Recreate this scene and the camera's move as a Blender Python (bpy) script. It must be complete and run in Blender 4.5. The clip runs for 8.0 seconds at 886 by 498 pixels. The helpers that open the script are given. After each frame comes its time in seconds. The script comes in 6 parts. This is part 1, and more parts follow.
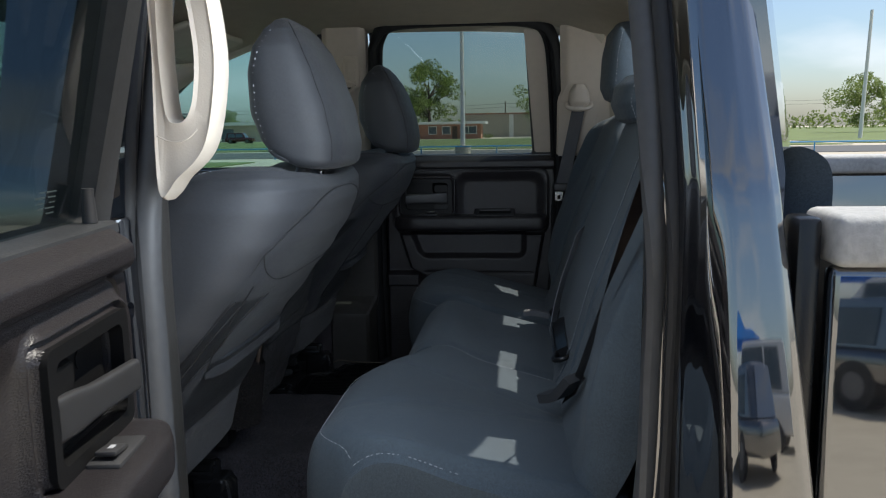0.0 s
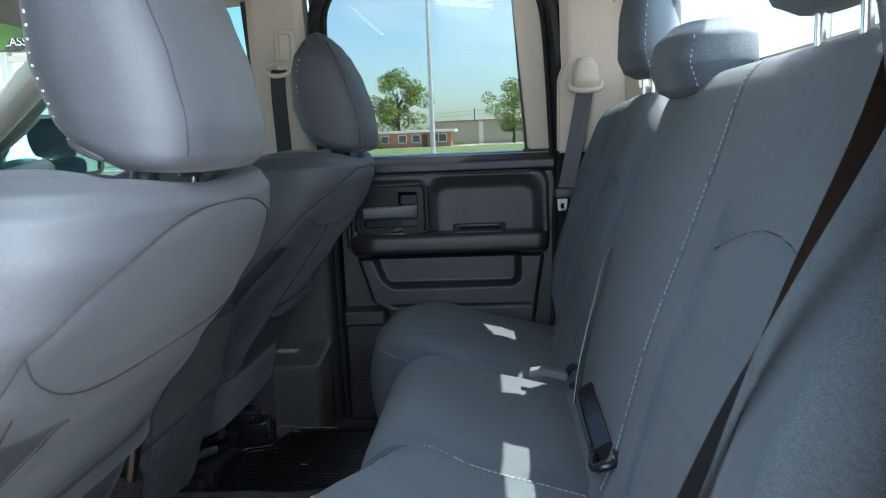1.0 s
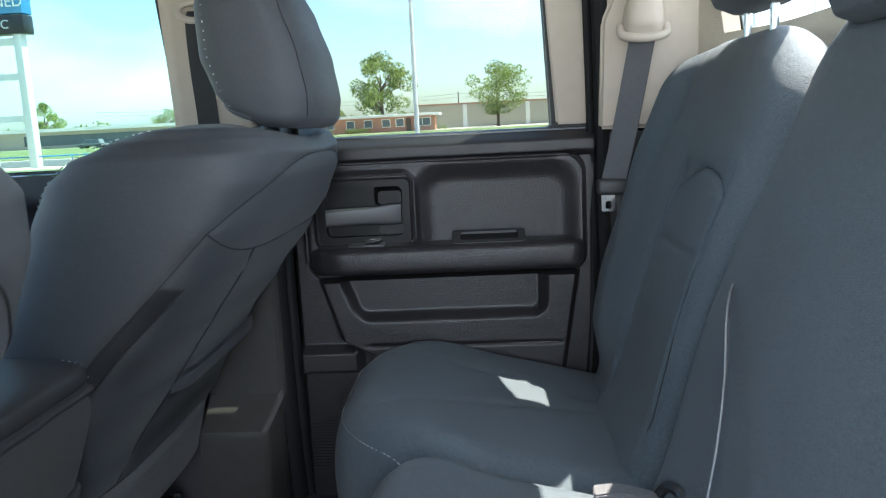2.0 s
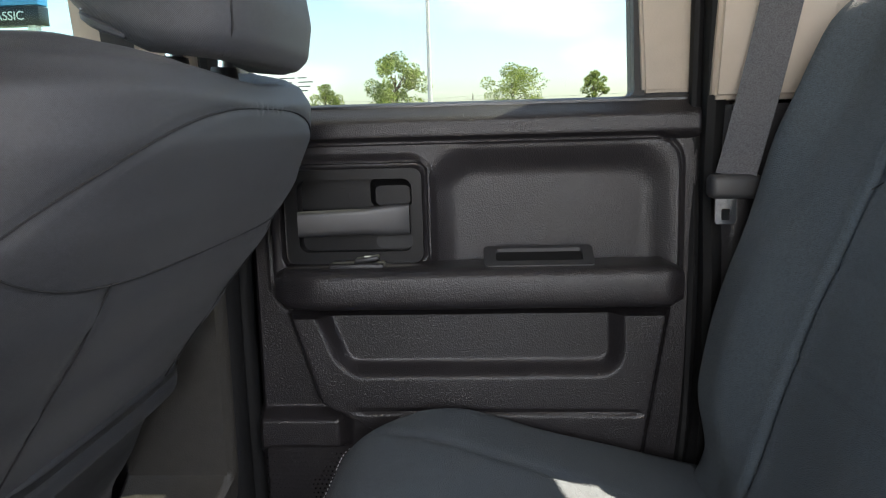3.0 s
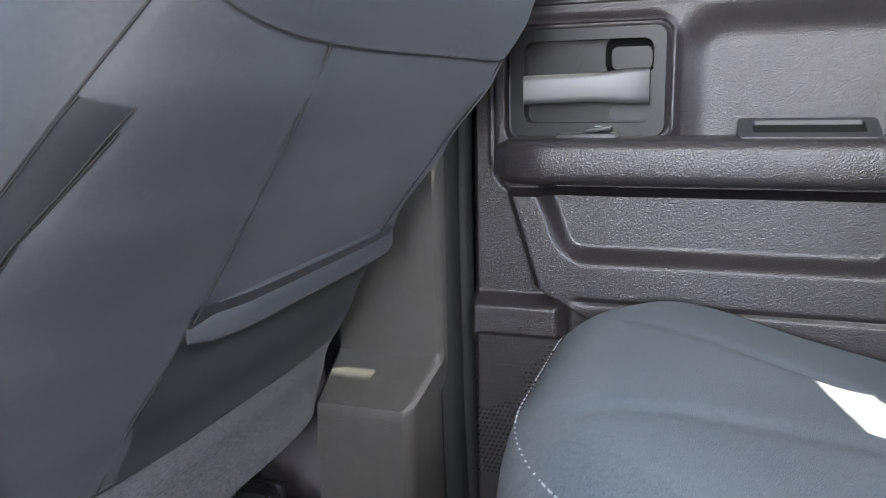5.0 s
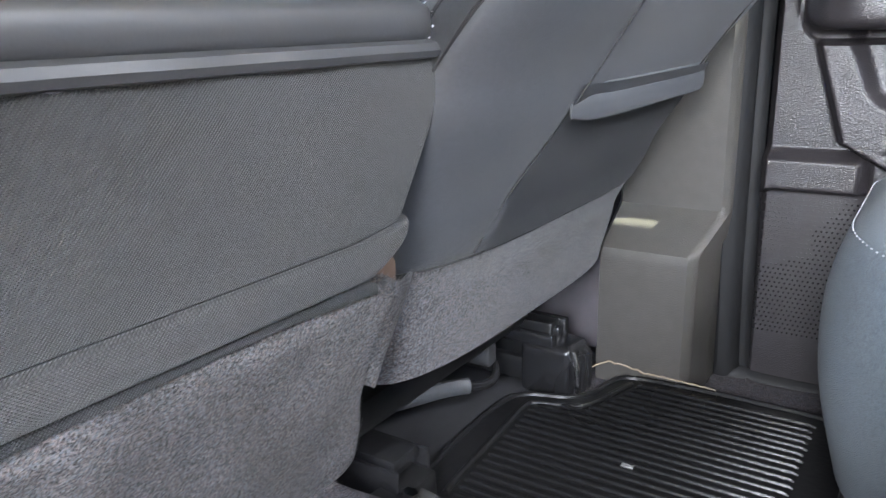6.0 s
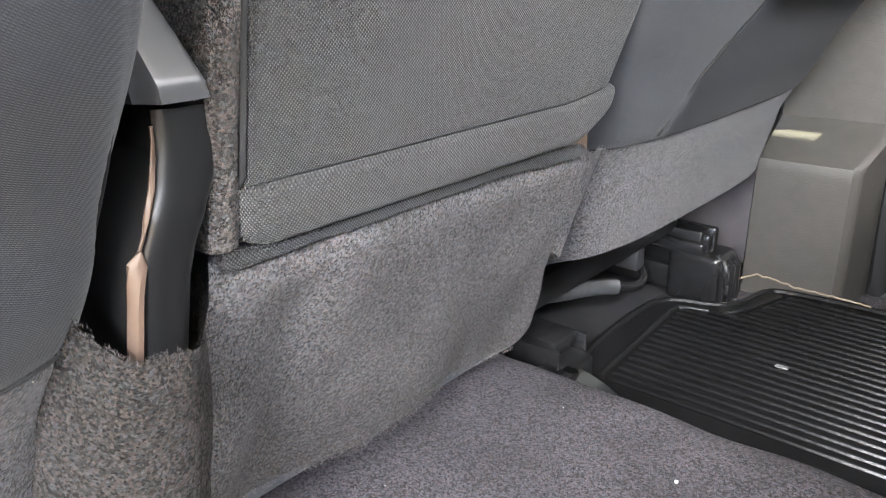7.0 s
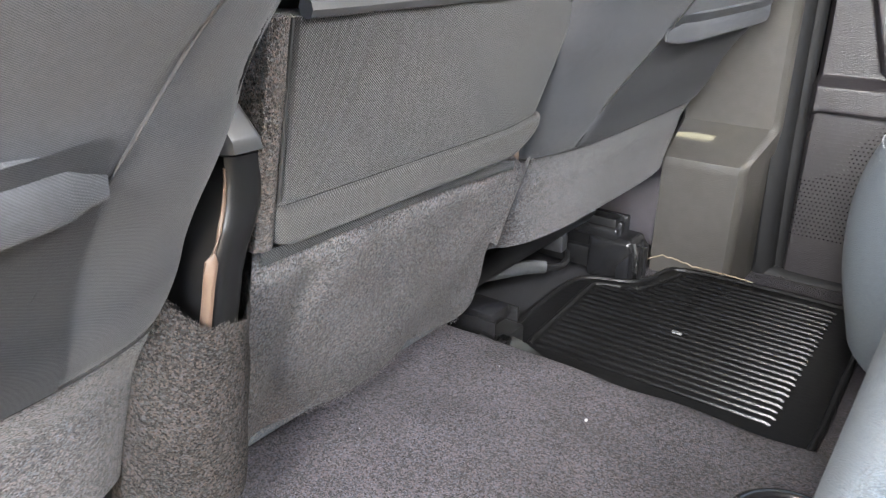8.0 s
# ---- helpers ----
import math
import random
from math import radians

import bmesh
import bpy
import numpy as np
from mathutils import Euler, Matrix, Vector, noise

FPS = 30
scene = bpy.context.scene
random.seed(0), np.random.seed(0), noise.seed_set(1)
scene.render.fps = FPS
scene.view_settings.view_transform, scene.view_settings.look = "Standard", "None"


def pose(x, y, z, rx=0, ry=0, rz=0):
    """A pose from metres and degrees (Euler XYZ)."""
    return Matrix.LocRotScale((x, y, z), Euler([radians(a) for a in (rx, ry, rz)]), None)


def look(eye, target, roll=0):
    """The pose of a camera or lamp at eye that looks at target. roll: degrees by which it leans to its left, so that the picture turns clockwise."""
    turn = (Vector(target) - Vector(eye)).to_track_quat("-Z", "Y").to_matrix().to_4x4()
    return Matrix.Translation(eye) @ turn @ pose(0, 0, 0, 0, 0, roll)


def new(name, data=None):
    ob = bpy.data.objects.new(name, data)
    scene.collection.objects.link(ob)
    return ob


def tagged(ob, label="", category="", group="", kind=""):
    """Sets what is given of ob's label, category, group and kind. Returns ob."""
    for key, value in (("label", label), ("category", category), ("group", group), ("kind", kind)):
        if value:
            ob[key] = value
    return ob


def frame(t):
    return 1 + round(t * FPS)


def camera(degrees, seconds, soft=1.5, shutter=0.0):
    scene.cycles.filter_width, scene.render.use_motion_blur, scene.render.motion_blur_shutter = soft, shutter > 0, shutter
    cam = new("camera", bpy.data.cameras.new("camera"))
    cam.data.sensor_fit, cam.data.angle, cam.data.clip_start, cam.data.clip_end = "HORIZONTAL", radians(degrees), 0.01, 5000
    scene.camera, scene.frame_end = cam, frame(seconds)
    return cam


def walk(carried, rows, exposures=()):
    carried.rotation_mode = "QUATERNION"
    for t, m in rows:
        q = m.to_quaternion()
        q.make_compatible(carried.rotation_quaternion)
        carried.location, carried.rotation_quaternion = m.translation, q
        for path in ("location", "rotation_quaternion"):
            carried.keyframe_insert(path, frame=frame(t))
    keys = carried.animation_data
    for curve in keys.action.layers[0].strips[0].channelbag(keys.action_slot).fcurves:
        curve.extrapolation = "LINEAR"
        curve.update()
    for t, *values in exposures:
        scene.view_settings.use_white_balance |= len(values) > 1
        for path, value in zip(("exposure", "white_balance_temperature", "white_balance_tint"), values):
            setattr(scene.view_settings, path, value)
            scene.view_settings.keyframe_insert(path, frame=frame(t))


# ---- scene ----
cam = camera(60.0, 8.0, soft=1.15, shutter=0.12)
PATH = [
    (0, (0.174, -1.82, 1.503), (-0.033, 0.146, 1.2), -0.9),
    (0.5, (0.152, -1.543, 1.49), (-0.031, 0.428, 1.203), -1.6),
    (1, (0.121, -1.228, 1.464), (-0.017, 0.747, 1.18), -2.4),
    (1.2, (0.101, -1.108, 1.459), (-0.02, 0.866, 1.168), -2.5),
    (2.3, (0.04, -0.476, 1.436), (-0.057, 1.494, 1.105), -2.8),
    (2.5, (0.022, -0.37, 1.429), (-0.078, 1.601, 1.102), -2.4),
    (3, (0.021, -0.181, 1.396), (-0.108, 1.789, 1.075), -1.6),
    (3.5, (0.018, -0.051, 1.361), (-0.143, 1.917, 1.047), -1.2),
    (4, (0.015, -0.022, 1.354), (-0.206, 1.933, 0.998), -1.4),
    (4.2, (0.022, -0.023, 1.357), (-0.273, 1.92, 0.989), -1.5),
    (5.3, (-0.043, -0.165, 1.247), (-0.83, 1.618, 0.801), -1.4),
    (5.5, (-0.06, -0.188, 1.233), (-0.942, 1.542, 0.752), -1.6),
    (6, (-0.1, -0.258, 1.186), (-1.165, 1.339, 0.626), -1.6),
    (6.5, (-0.127, -0.319, 1.153), (-1.315, 1.156, 0.509), -1.7),
    (7, (-0.132, -0.342, 1.143), (-1.371, 1.065, 0.447), -1.2),
    (7.5, (-0.128, -0.346, 1.14), (-1.33, 1.076, 0.411), -0.2),
    (8, (-0.064, -0.458, 1.209), (-1.155, 1.037, 0.452), 0.6),
]
walk(cam, [(t, look(e, g, r)) for t, e, g, r in PATH],
     exposures=[(0, 0.2, 6000, 8), (0.3, 0.98, 6100, 8), (0.6, 1.52, 6000, 6), (1.2, 1.98, 5800, 6), (2.3, 2.55, 6300, 8), (2.6, 2.55, 6600, 10), (3.0, 2.55, 7000, 14), (3.5, 2.84, 6650, 17), (4.2, 3.08, 6400, 20),
                (5.3, 4.62, 6700, 13), (6.0, 5.0, 6650, 13), (6.6, 5.2, 7200, 14), (7.5, 5.29, 7250, 13), (8.0, 5.22, 7300, 13)])

# ---- light ----
SUN_TO = Vector((0.518, 0.097, 1.0)).normalized()
world = bpy.data.worlds.new("sky")
scene.world = world
world.use_nodes = True
wn = world.node_tree.nodes
sky = wn.new("ShaderNodeTexSky")
sky.sky_type, sky.sun_disc = "NISHITA", False
sky.sun_elevation = math.asin(SUN_TO.z)
sky.sun_rotation = math.atan2(SUN_TO.x, SUN_TO.y)
sky.air_density, sky.dust_density, sky.ozone_density = 1.0, 1.5, 1.0
wn["Background"].inputs["Strength"].default_value = 0.13
# thin fair-weather clouds
wl = world.node_tree.links.new
cco, cmp_, cno, cra, cbw, cml, cmx = (wn.new("ShaderNode" + k) for k in ("TexCoord", "Mapping", "TexNoise", "MapRange", "RGBToBW", "Math", "MixRGB"))
cmp_.inputs["Scale"].default_value = (3.0, 3.0, 9.0)
cno.inputs["Scale"].default_value, cno.inputs["Detail"].default_value = 1.0, 5
cra.inputs["From Min"].default_value, cra.inputs["From Max"].default_value, cra.inputs["To Max"].default_value = 0.50, 0.72, 0.75
cml.operation, cml.inputs[1].default_value = "MULTIPLY", 1.5
wl(cco.outputs["Generated"], cmp_.inputs["Vector"]), wl(cmp_.outputs[0], cno.inputs["Vector"]), wl(cno.outputs["Fac"], cra.inputs["Value"])
wl(sky.outputs[0], cbw.inputs[0]), wl(cbw.outputs[0], cml.inputs[0])
wl(cra.outputs[0], cmx.inputs[0]), wl(sky.outputs[0], cmx.inputs[1]), wl(cml.outputs[0], cmx.inputs[2])
wl(cmx.outputs[0], wn["Background"].inputs[0])
sun = new("sun", bpy.data.lights.new("sun", "SUN"))
sun.data.energy, sun.data.angle, sun.data.color = 5.0, radians(0.5), (1.0, 0.90, 0.74)
sun.matrix_world = look(tuple(SUN_TO * 50), (0, 0, 0))
# the sky's light in the open doorway and in the back window
for nm, sx, sy_, at, turn, power in (("doorway_sky", 0.30, 0.60, (-0.03, -0.90, 1.52), (72, 0, 22), 2.4), ("back_window_sky", 1.20, 0.20, (0.485, 0.0, 1.69), (62, 0, 90), 1.3)):
    lamp = new(nm, bpy.data.lights.new(nm, "AREA"))
    lamp.data.shape, lamp.data.size, lamp.data.size_y, lamp.data.energy, lamp.data.color = "RECTANGLE", sx, sy_, power, (0.88, 0.94, 1.0)
    lamp.matrix_world = pose(*at, *turn)


# ---- materials ----
def mat(name, color, rough=0.6, metal=0.0, var=0.15, scale=40.0, bump=0.0, bscale=None, spec=0.5, kind="noise", fine=None,
        coat=0.0, sheen=0.0, big=None, crisp=0.4, bdist=0.002, cior=1.5, weft=(0.62, 1.65)):
    m = bpy.data.materials.new(name)
    m.use_nodes = True
    nt, b = m.node_tree, m.node_tree.nodes["Principled BSDF"]
    L = nt.links.new
    b.inputs["Roughness"].default_value, b.inputs["Metallic"].default_value = rough, metal
    b.inputs["Specular IOR Level"].default_value = spec
    b.inputs["Coat Weight"].default_value = coat
    b.inputs["Coat Roughness"].default_value = 0.03
    b.inputs["Coat IOR"].default_value = cior
    b.inputs["Sheen Weight"].default_value = sheen
    b.inputs["Sheen Roughness"].default_value = 0.4
    co = nt.nodes.new("ShaderNodeTexCoord")
    n1, n2 = nt.nodes.new("ShaderNodeTexNoise"), nt.nodes.new("ShaderNodeTexNoise")
    n1.inputs["Scale"].default_value, n1.inputs["Detail"].default_value = scale, 6
    n2.inputs["Scale"].default_value, n2.inputs["Detail"].default_value = big or scale * 0.08, 3
    L(co.outputs["Object"], n1.inputs["Vector"]), L(co.outputs["Object"], n2.inputs["Vector"])
    add = nt.nodes.new("ShaderNodeMath")
    add.operation = "ADD"
    L(n1.outputs["Fac"], add.inputs[0]), L(n2.outputs["Fac"], add.inputs[1])
    ramp = nt.nodes.new("ShaderNodeMapRange")
    ramp.inputs["From Min"].default_value, ramp.inputs["From Max"].default_value = 1 - crisp, 1 + crisp
    ramp.inputs["To Min"].default_value, ramp.inputs["To Max"].default_value = 1 - var, 1 + var
    L(add.outputs[0], ramp.inputs["Value"])
    mul = nt.nodes.new("ShaderNodeVectorMath")
    mul.operation = "SCALE"
    mul.inputs[0].default_value = color
    L(ramp.outputs[0], mul.inputs["Scale"]), L(mul.outputs[0], b.inputs["Base Color"])
    rr = nt.nodes.new("ShaderNodeMapRange")
    rr.inputs["To Min"].default_value, rr.inputs["To Max"].default_value = max(rough - 0.08, 0.0), min(rough + 0.08, 1)
    L(n2.outputs["Fac"], rr.inputs["Value"])
    if rough > 0.1:
        L(rr.outputs[0], b.inputs["Roughness"])
    if bump:
        bp = nt.nodes.new("ShaderNodeBump")
        bp.inputs["Strength"].default_value, bp.inputs["Distance"].default_value = bump, bdist
        if kind == "noise":
            t = nt.nodes.new("ShaderNodeTexNoise")
            t.inputs["Scale"].default_value, t.inputs["Detail"].default_value = bscale or scale, 4
            L(co.outputs["Object"], t.inputs["Vector"]), L(t.outputs["Fac"], bp.inputs["Height"])
        elif kind == "grain":
            t = nt.nodes.new("ShaderNodeTexVoronoi")
            t.feature = "SMOOTH_F1"
            t.inputs["Scale"].default_value = bscale or scale
            L(co.outputs["Object"], t.inputs["Vector"]), L(t.outputs["Distance"], bp.inputs["Height"])
        elif kind == "weave":
            t = nt.nodes.new("ShaderNodeTexVoronoi")
            t.inputs["Scale"].default_value = bscale
            L(co.outputs["Object"], t.inputs["Vector"]), L(t.outputs["Distance"], bp.inputs["Height"])
            bp.invert = True
            th, mx = nt.nodes.new("ShaderNodeMapRange"), nt.nodes.new("ShaderNodeVectorMath")
            th.inputs["From Max"].default_value = 0.8
            th.inputs["To Min"].default_value, th.inputs["To Max"].default_value = 1.35, 0.6
            mx.operation = "SCALE"
            L(t.outputs["Distance"], th.inputs["Value"]), L(mul.outputs[0], mx.inputs[0]), L(th.outputs[0], mx.inputs["Scale"])
            L(mx.outputs[0], b.inputs["Base Color"])
        elif kind == "pile":
            t, q = nt.nodes.new("ShaderNodeTexVoronoi"), nt.nodes.new("ShaderNodeTexNoise")
            t.inputs["Scale"].default_value, q.inputs["Scale"].default_value = bscale, bscale * 1.2
            q.inputs["Detail"].default_value = 2
            L(co.outputs["Object"], t.inputs["Vector"]), L(co.outputs["Object"], q.inputs["Vector"]), L(q.outputs["Fac"], bp.inputs["Height"])
            sp, th, mx = nt.nodes.new("ShaderNodeSeparateColor"), nt.nodes.new("ShaderNodeMapRange"), nt.nodes.new("ShaderNodeVectorMath")
            th.inputs["To Min"].default_value, th.inputs["To Max"].default_value = 0.20, 1.88
            mx.operation = "SCALE"
            hue, tone = nt.nodes.new("ShaderNodeMix"), nt.nodes.new("ShaderNodeVectorMath")
            hue.data_type, tone.operation = "RGBA", "MULTIPLY"
            hue.inputs[6].default_value, hue.inputs[7].default_value = (1.14, 0.99, 0.90, 1), (0.86, 1.01, 1.12, 1)
            L(t.outputs["Color"], sp.inputs[0]), L(sp.outputs[0], th.inputs["Value"]), L(mul.outputs[0], mx.inputs[0]), L(th.outputs[0], mx.inputs["Scale"])
            L(sp.outputs[1], hue.inputs[0]), L(mx.outputs[0], tone.inputs[0]), L(hue.outputs[2], tone.inputs[1])
            L(tone.outputs[0], b.inputs["Base Color"])
        elif kind == "twill":
            sp, heads = nt.nodes.new("ShaderNodeSeparateXYZ"), []
            L(co.outputs["Object"], sp.inputs[0])
            xy = nt.nodes.new("ShaderNodeMath")
            xy.operation = "ADD"
            L(sp.outputs["X"], xy.inputs[0]), L(sp.outputs["Y"], xy.inputs[1])
            for op in ("ADD", "SUBTRACT"):
                a1, w = nt.nodes.new("ShaderNodeMath"), nt.nodes.new("ShaderNodeTexWave")
                cv = nt.nodes.new("ShaderNodeCombineXYZ")
                a1.operation = op
                L(xy.outputs[0], a1.inputs[0]), L(sp.outputs["Z"], a1.inputs[1]), L(a1.outputs[0], cv.inputs["X"])
                w.inputs["Scale"].default_value, w.inputs["Distortion"].default_value = bscale, 1.5
                L(cv.outputs[0], w.inputs["Vector"])
                heads.append(w)
            ad, th, mx = nt.nodes.new("ShaderNodeMath"), nt.nodes.new("ShaderNodeMapRange"), nt.nodes.new("ShaderNodeVectorMath")
            ad.operation, mx.operation = "MULTIPLY", "SCALE"
            L(heads[0].outputs["Fac"], ad.inputs[0]), L(heads[1].outputs["Fac"], ad.inputs[1]), L(ad.outputs[0], bp.inputs["Height"])
            th.inputs["To Min"].default_value, th.inputs["To Max"].default_value = weft
            L(ad.outputs[0], th.inputs["Value"]), L(mul.outputs[0], mx.inputs[0]), L(th.outputs[0], mx.inputs["Scale"])
            L(mx.outputs[0], b.inputs["Base Color"])
        L(bp.outputs[0], b.inputs["Normal"])
    return m


def glass_mat(name, tint):
    m = bpy.data.materials.new(name)
    m.use_nodes = True
    nt = m.node_tree
    nt.nodes.remove(nt.nodes["Principled BSDF"])
    tr, gl, mx, lw, pw, sc = (nt.nodes.new("ShaderNode" + k) for k in ("BsdfTransparent", "BsdfGlossy", "MixShader", "LayerWeight", "Math", "MapRange"))
    tr.inputs[0].default_value = (*(c ** 0.5 for c in tint), 1)
    gl.inputs["Roughness"].default_value = 0.0
    lw.inputs["Blend"].default_value = 0.5
    pw.operation = "POWER"
    pw.inputs[1].default_value = 5.0
    sc.inputs["To Min"].default_value, sc.inputs["To Max"].default_value = 0.018, 0.95
    L = nt.links.new
    L(lw.outputs["Facing"], pw.inputs[0]), L(pw.outputs[0], sc.inputs["Value"]), L(sc.outputs[0], mx.inputs[0])
    L(tr.outputs[0], mx.inputs[1]), L(gl.outputs[0], mx.inputs[2])
    L(mx.outputs[0], nt.nodes["Material Output"].inputs[0])
    return m


FABRIC = mat("charcoal seat fabric", (0.059, 0.078, 0.096), 0.66, var=0.22, scale=260, crisp=0.25, bump=0.5, bscale=950, kind="weave", sheen=0.10, big=5)
HEM = mat("ribbed grey hem cloth", (0.0225, 0.0215, 0.0212), 0.8, var=0.35, scale=260, crisp=0.25, bump=0.8, bscale=135, kind="twill", weft=(0.66, 1.52), sheen=0.14, big=5)
# hem-like cloth, lightened in colour for the light on its upward face
BIND_LIT = mat("ribbed grey binding tape, lit tone", (0.060, 0.062, 0.066), 0.8, var=0.3, scale=260, crisp=0.25, bump=0.8, bscale=150, kind="twill", weft=(0.3, 2.0), sheen=0.14, big=5)
TWILL = mat("coarse woven seat cloth", (0.0138, 0.0139, 0.0142), 0.75, var=0.35, scale=260, crisp=0.25, bump=0.7, bscale=165, kind="twill", weft=(0.66, 1.52), sheen=0.16, big=5)
FABRIC2 = mat("smooth seat cloth", (0.036, 0.038, 0.043), 0.56, var=0.18, scale=300, crisp=0.3, bump=0.25, bscale=235, kind="twill", weft=(0.80, 1.30), sheen=0.08, big=6)
CARPET = mat("grey felt carpet", (0.170, 0.158, 0.160), 0.95, var=0.40, scale=420, crisp=0.30, bump=1.0, bdist=0.006, bscale=840, kind="pile", sheen=0.25, spec=0.2, big=14)
CARPET2 = mat("dark floor carpet", (0.060, 0.054, 0.062), 0.95, var=0.35, scale=420, crisp=0.30, bump=1.0, bdist=0.006, bscale=720, kind="pile", sheen=0.06, spec=0.2, big=12)
SLEEVE = mat("brown-grey felt", (0.062, 0.054, 0.051), 0.95, var=0.35, scale=420, crisp=0.30, bump=1.0, bdist=0.006, bscale=760, kind="pile", sheen=0.06, spec=0.2, big=12)
PANEL = mat("black grained plastic", (0.023, 0.0205, 0.0220), 0.33, spec=0.5, var=0.22, scale=60, bump=0.32, bscale=700, kind="grain", big=4)
PLASTIC = mat("black satin plastic", (0.034, 0.034, 0.036), 0.48, var=0.1, scale=80, bump=0.05, bscale=500)
GLOSSPL = mat("black smooth plastic", (0.012, 0.012, 0.013), 0.27, var=0.1, scale=30)
PILLAR = mat("grey grained plastic", (0.054, 0.050, 0.045), 0.42, var=0.15, scale=60, bump=0.19, bscale=560, kind="grain", big=4)
CAPPL = mat("dark grey satin plastic", (0.036, 0.037, 0.039), 0.36, var=0.08, scale=60)
COVERPL = mat("black moulded plastic", (0.008, 0.008, 0.0085), 0.34, spec=0.22, var=0.1, scale=30)
GREYPL = mat("grey satin plastic", (0.16, 0.165, 0.17), 0.38, var=0.08, scale=60)
# colour of the seat edge board and of the hinge cover's modelled reflection
BOARD_GLINT = mat("brown fibreboard and copper glint", (0.085, 0.055, 0.040), 0.5, var=0.2, scale=60)
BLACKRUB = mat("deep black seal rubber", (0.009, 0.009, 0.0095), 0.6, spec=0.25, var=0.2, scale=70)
RUBBER = mat("black rubber", (0.03, 0.03, 0.031), 0.6, var=0.2, scale=70, bump=0.1, bscale=200)
# black weatherstrip with the driver side's sunlight put into its grey
SEAL_SUNLIT = mat("weatherstrip rubber, sunlit tone", (0.09, 0.09, 0.092), 0.48, var=0.15, scale=60)
MATRUB = mat("floor mat rubber", (0.008, 0.008, 0.0085), 0.29, spec=0.22, var=0.3, scale=50, bump=0.15, bscale=160)
BEIGE = mat("beige trim plastic", (0.47, 0.405, 0.33), 0.55, var=0.05, scale=50, bump=0.15, bscale=400)
LINER = mat("beige headliner felt", (0.52, 0.47, 0.38), 0.9, var=0.08, scale=300, bump=0.4, bscale=400)
PAINT = mat("black body paint", (0.006, 0.006, 0.008), 0.06, var=0.2, scale=20, coat=1.0, spec=1.0, cior=2.7)
CHROME = mat("bright metal", (0.75, 0.75, 0.77), 0.18, metal=1.0, var=0.05)
STEEL = mat("dark coated steel", (0.022, 0.022, 0.023), 0.32, metal=0.6, var=0.3, scale=40)
THREAD = mat("pale grey thread", (0.34, 0.35, 0.37), 0.8, var=0.1)
SEAM = mat("black seam thread", (0.010, 0.010, 0.011), 0.8, var=0.1)
BELT = mat("charcoal belt webbing", (0.115, 0.115, 0.126), 0.6, var=0.12, scale=200, bump=0.4, bscale=800, kind="weave")
BELT2 = mat("brown belt webbing", (0.075, 0.051, 0.039), 0.6, var=0.12, scale=200, bump=0.4, bscale=800, kind="weave")
BELT3 = mat("black belt webbing", (0.018, 0.018, 0.020), 0.6, var=0.12, scale=200, bump=0.4, bscale=800, kind="weave")
BELT4 = mat("pale grey belt webbing", (0.21, 0.215, 0.23), 0.6, var=0.12, scale=200, bump=0.4, bscale=800, kind="weave")
TINT = glass_mat("green tinted glass", (0.30, 0.36, 0.35))
TINTF = glass_mat("teal tinted glass", (0.30, 0.46, 0.445))
TINTB = glass_mat("pale green glass", (0.80, 0.86, 0.84))
ETCH = mat("etched glass", (0.20, 0.21, 0.21), 0.7, var=0.05)
CLEAR = glass_mat("clear glass", (0.90, 0.94, 0.92))
MIRROR = mat("mirror", (0.9, 0.9, 0.9), 0.0, metal=1.0, var=0.0)


# ---- mesh helpers ----
def mesh_ob(name, bm, material, smooth=True):
    bmesh.ops.recalc_face_normals(bm, faces=bm.faces)
    me = bpy.data.meshes.new(name)
    bm.to_mesh(me)
    bm.free()
    if smooth:
        me.shade_smooth()
        try:
            me.set_sharp_from_angle(angle=radians(40))
        except Exception:
            pass
    me.materials.append(material)
    return new(name, me)


def thing(name, label, category, group="", kind="", at=(0, 0, 0)):
    ob = new(name)
    ob.location = at
    return tagged(ob, label, category, group, kind)


def part(name, bm, material, parent, label="", smooth=True):
    ob = mesh_ob(name, bm, material, smooth)
    ob.parent = parent
    ob.location = -parent.location if parent.parent is None else (0, 0, 0)
    return tagged(ob, label) if label else ob


def solid(name, bm, material, label, category, kind="", group="", smooth=True):
    return tagged(mesh_ob(name, bm, material, smooth), label, category, group, kind)


def box(bm, x0, x1, y0, y1, z0, z1, bev=0.0, seg=2):
    b2 = bmesh.new()
    bmesh.ops.create_cube(b2, size=1)
    for v in b2.verts:
        v.co = Vector((x0 + (v.co.x + 0.5) * (x1 - x0), y0 + (v.co.y + 0.5) * (y1 - y0), z0 + (v.co.z + 0.5) * (z1 - z0)))
    if bev:
        bmesh.ops.bevel(b2, geom=list(b2.edges), offset=bev, segments=seg, affect="EDGES", profile=0.5)
    join(bm, b2)
    return bm


def join(bm, b2, m=None):
    vm = {}
    for v in b2.verts:
        vm[v] = bm.verts.new(m @ v.co if m is not None else v.co)
    for f in b2.faces:
        try:
            bm.faces.new([vm[v] for v in f.verts])
        except ValueError:
            pass
    b2.free()


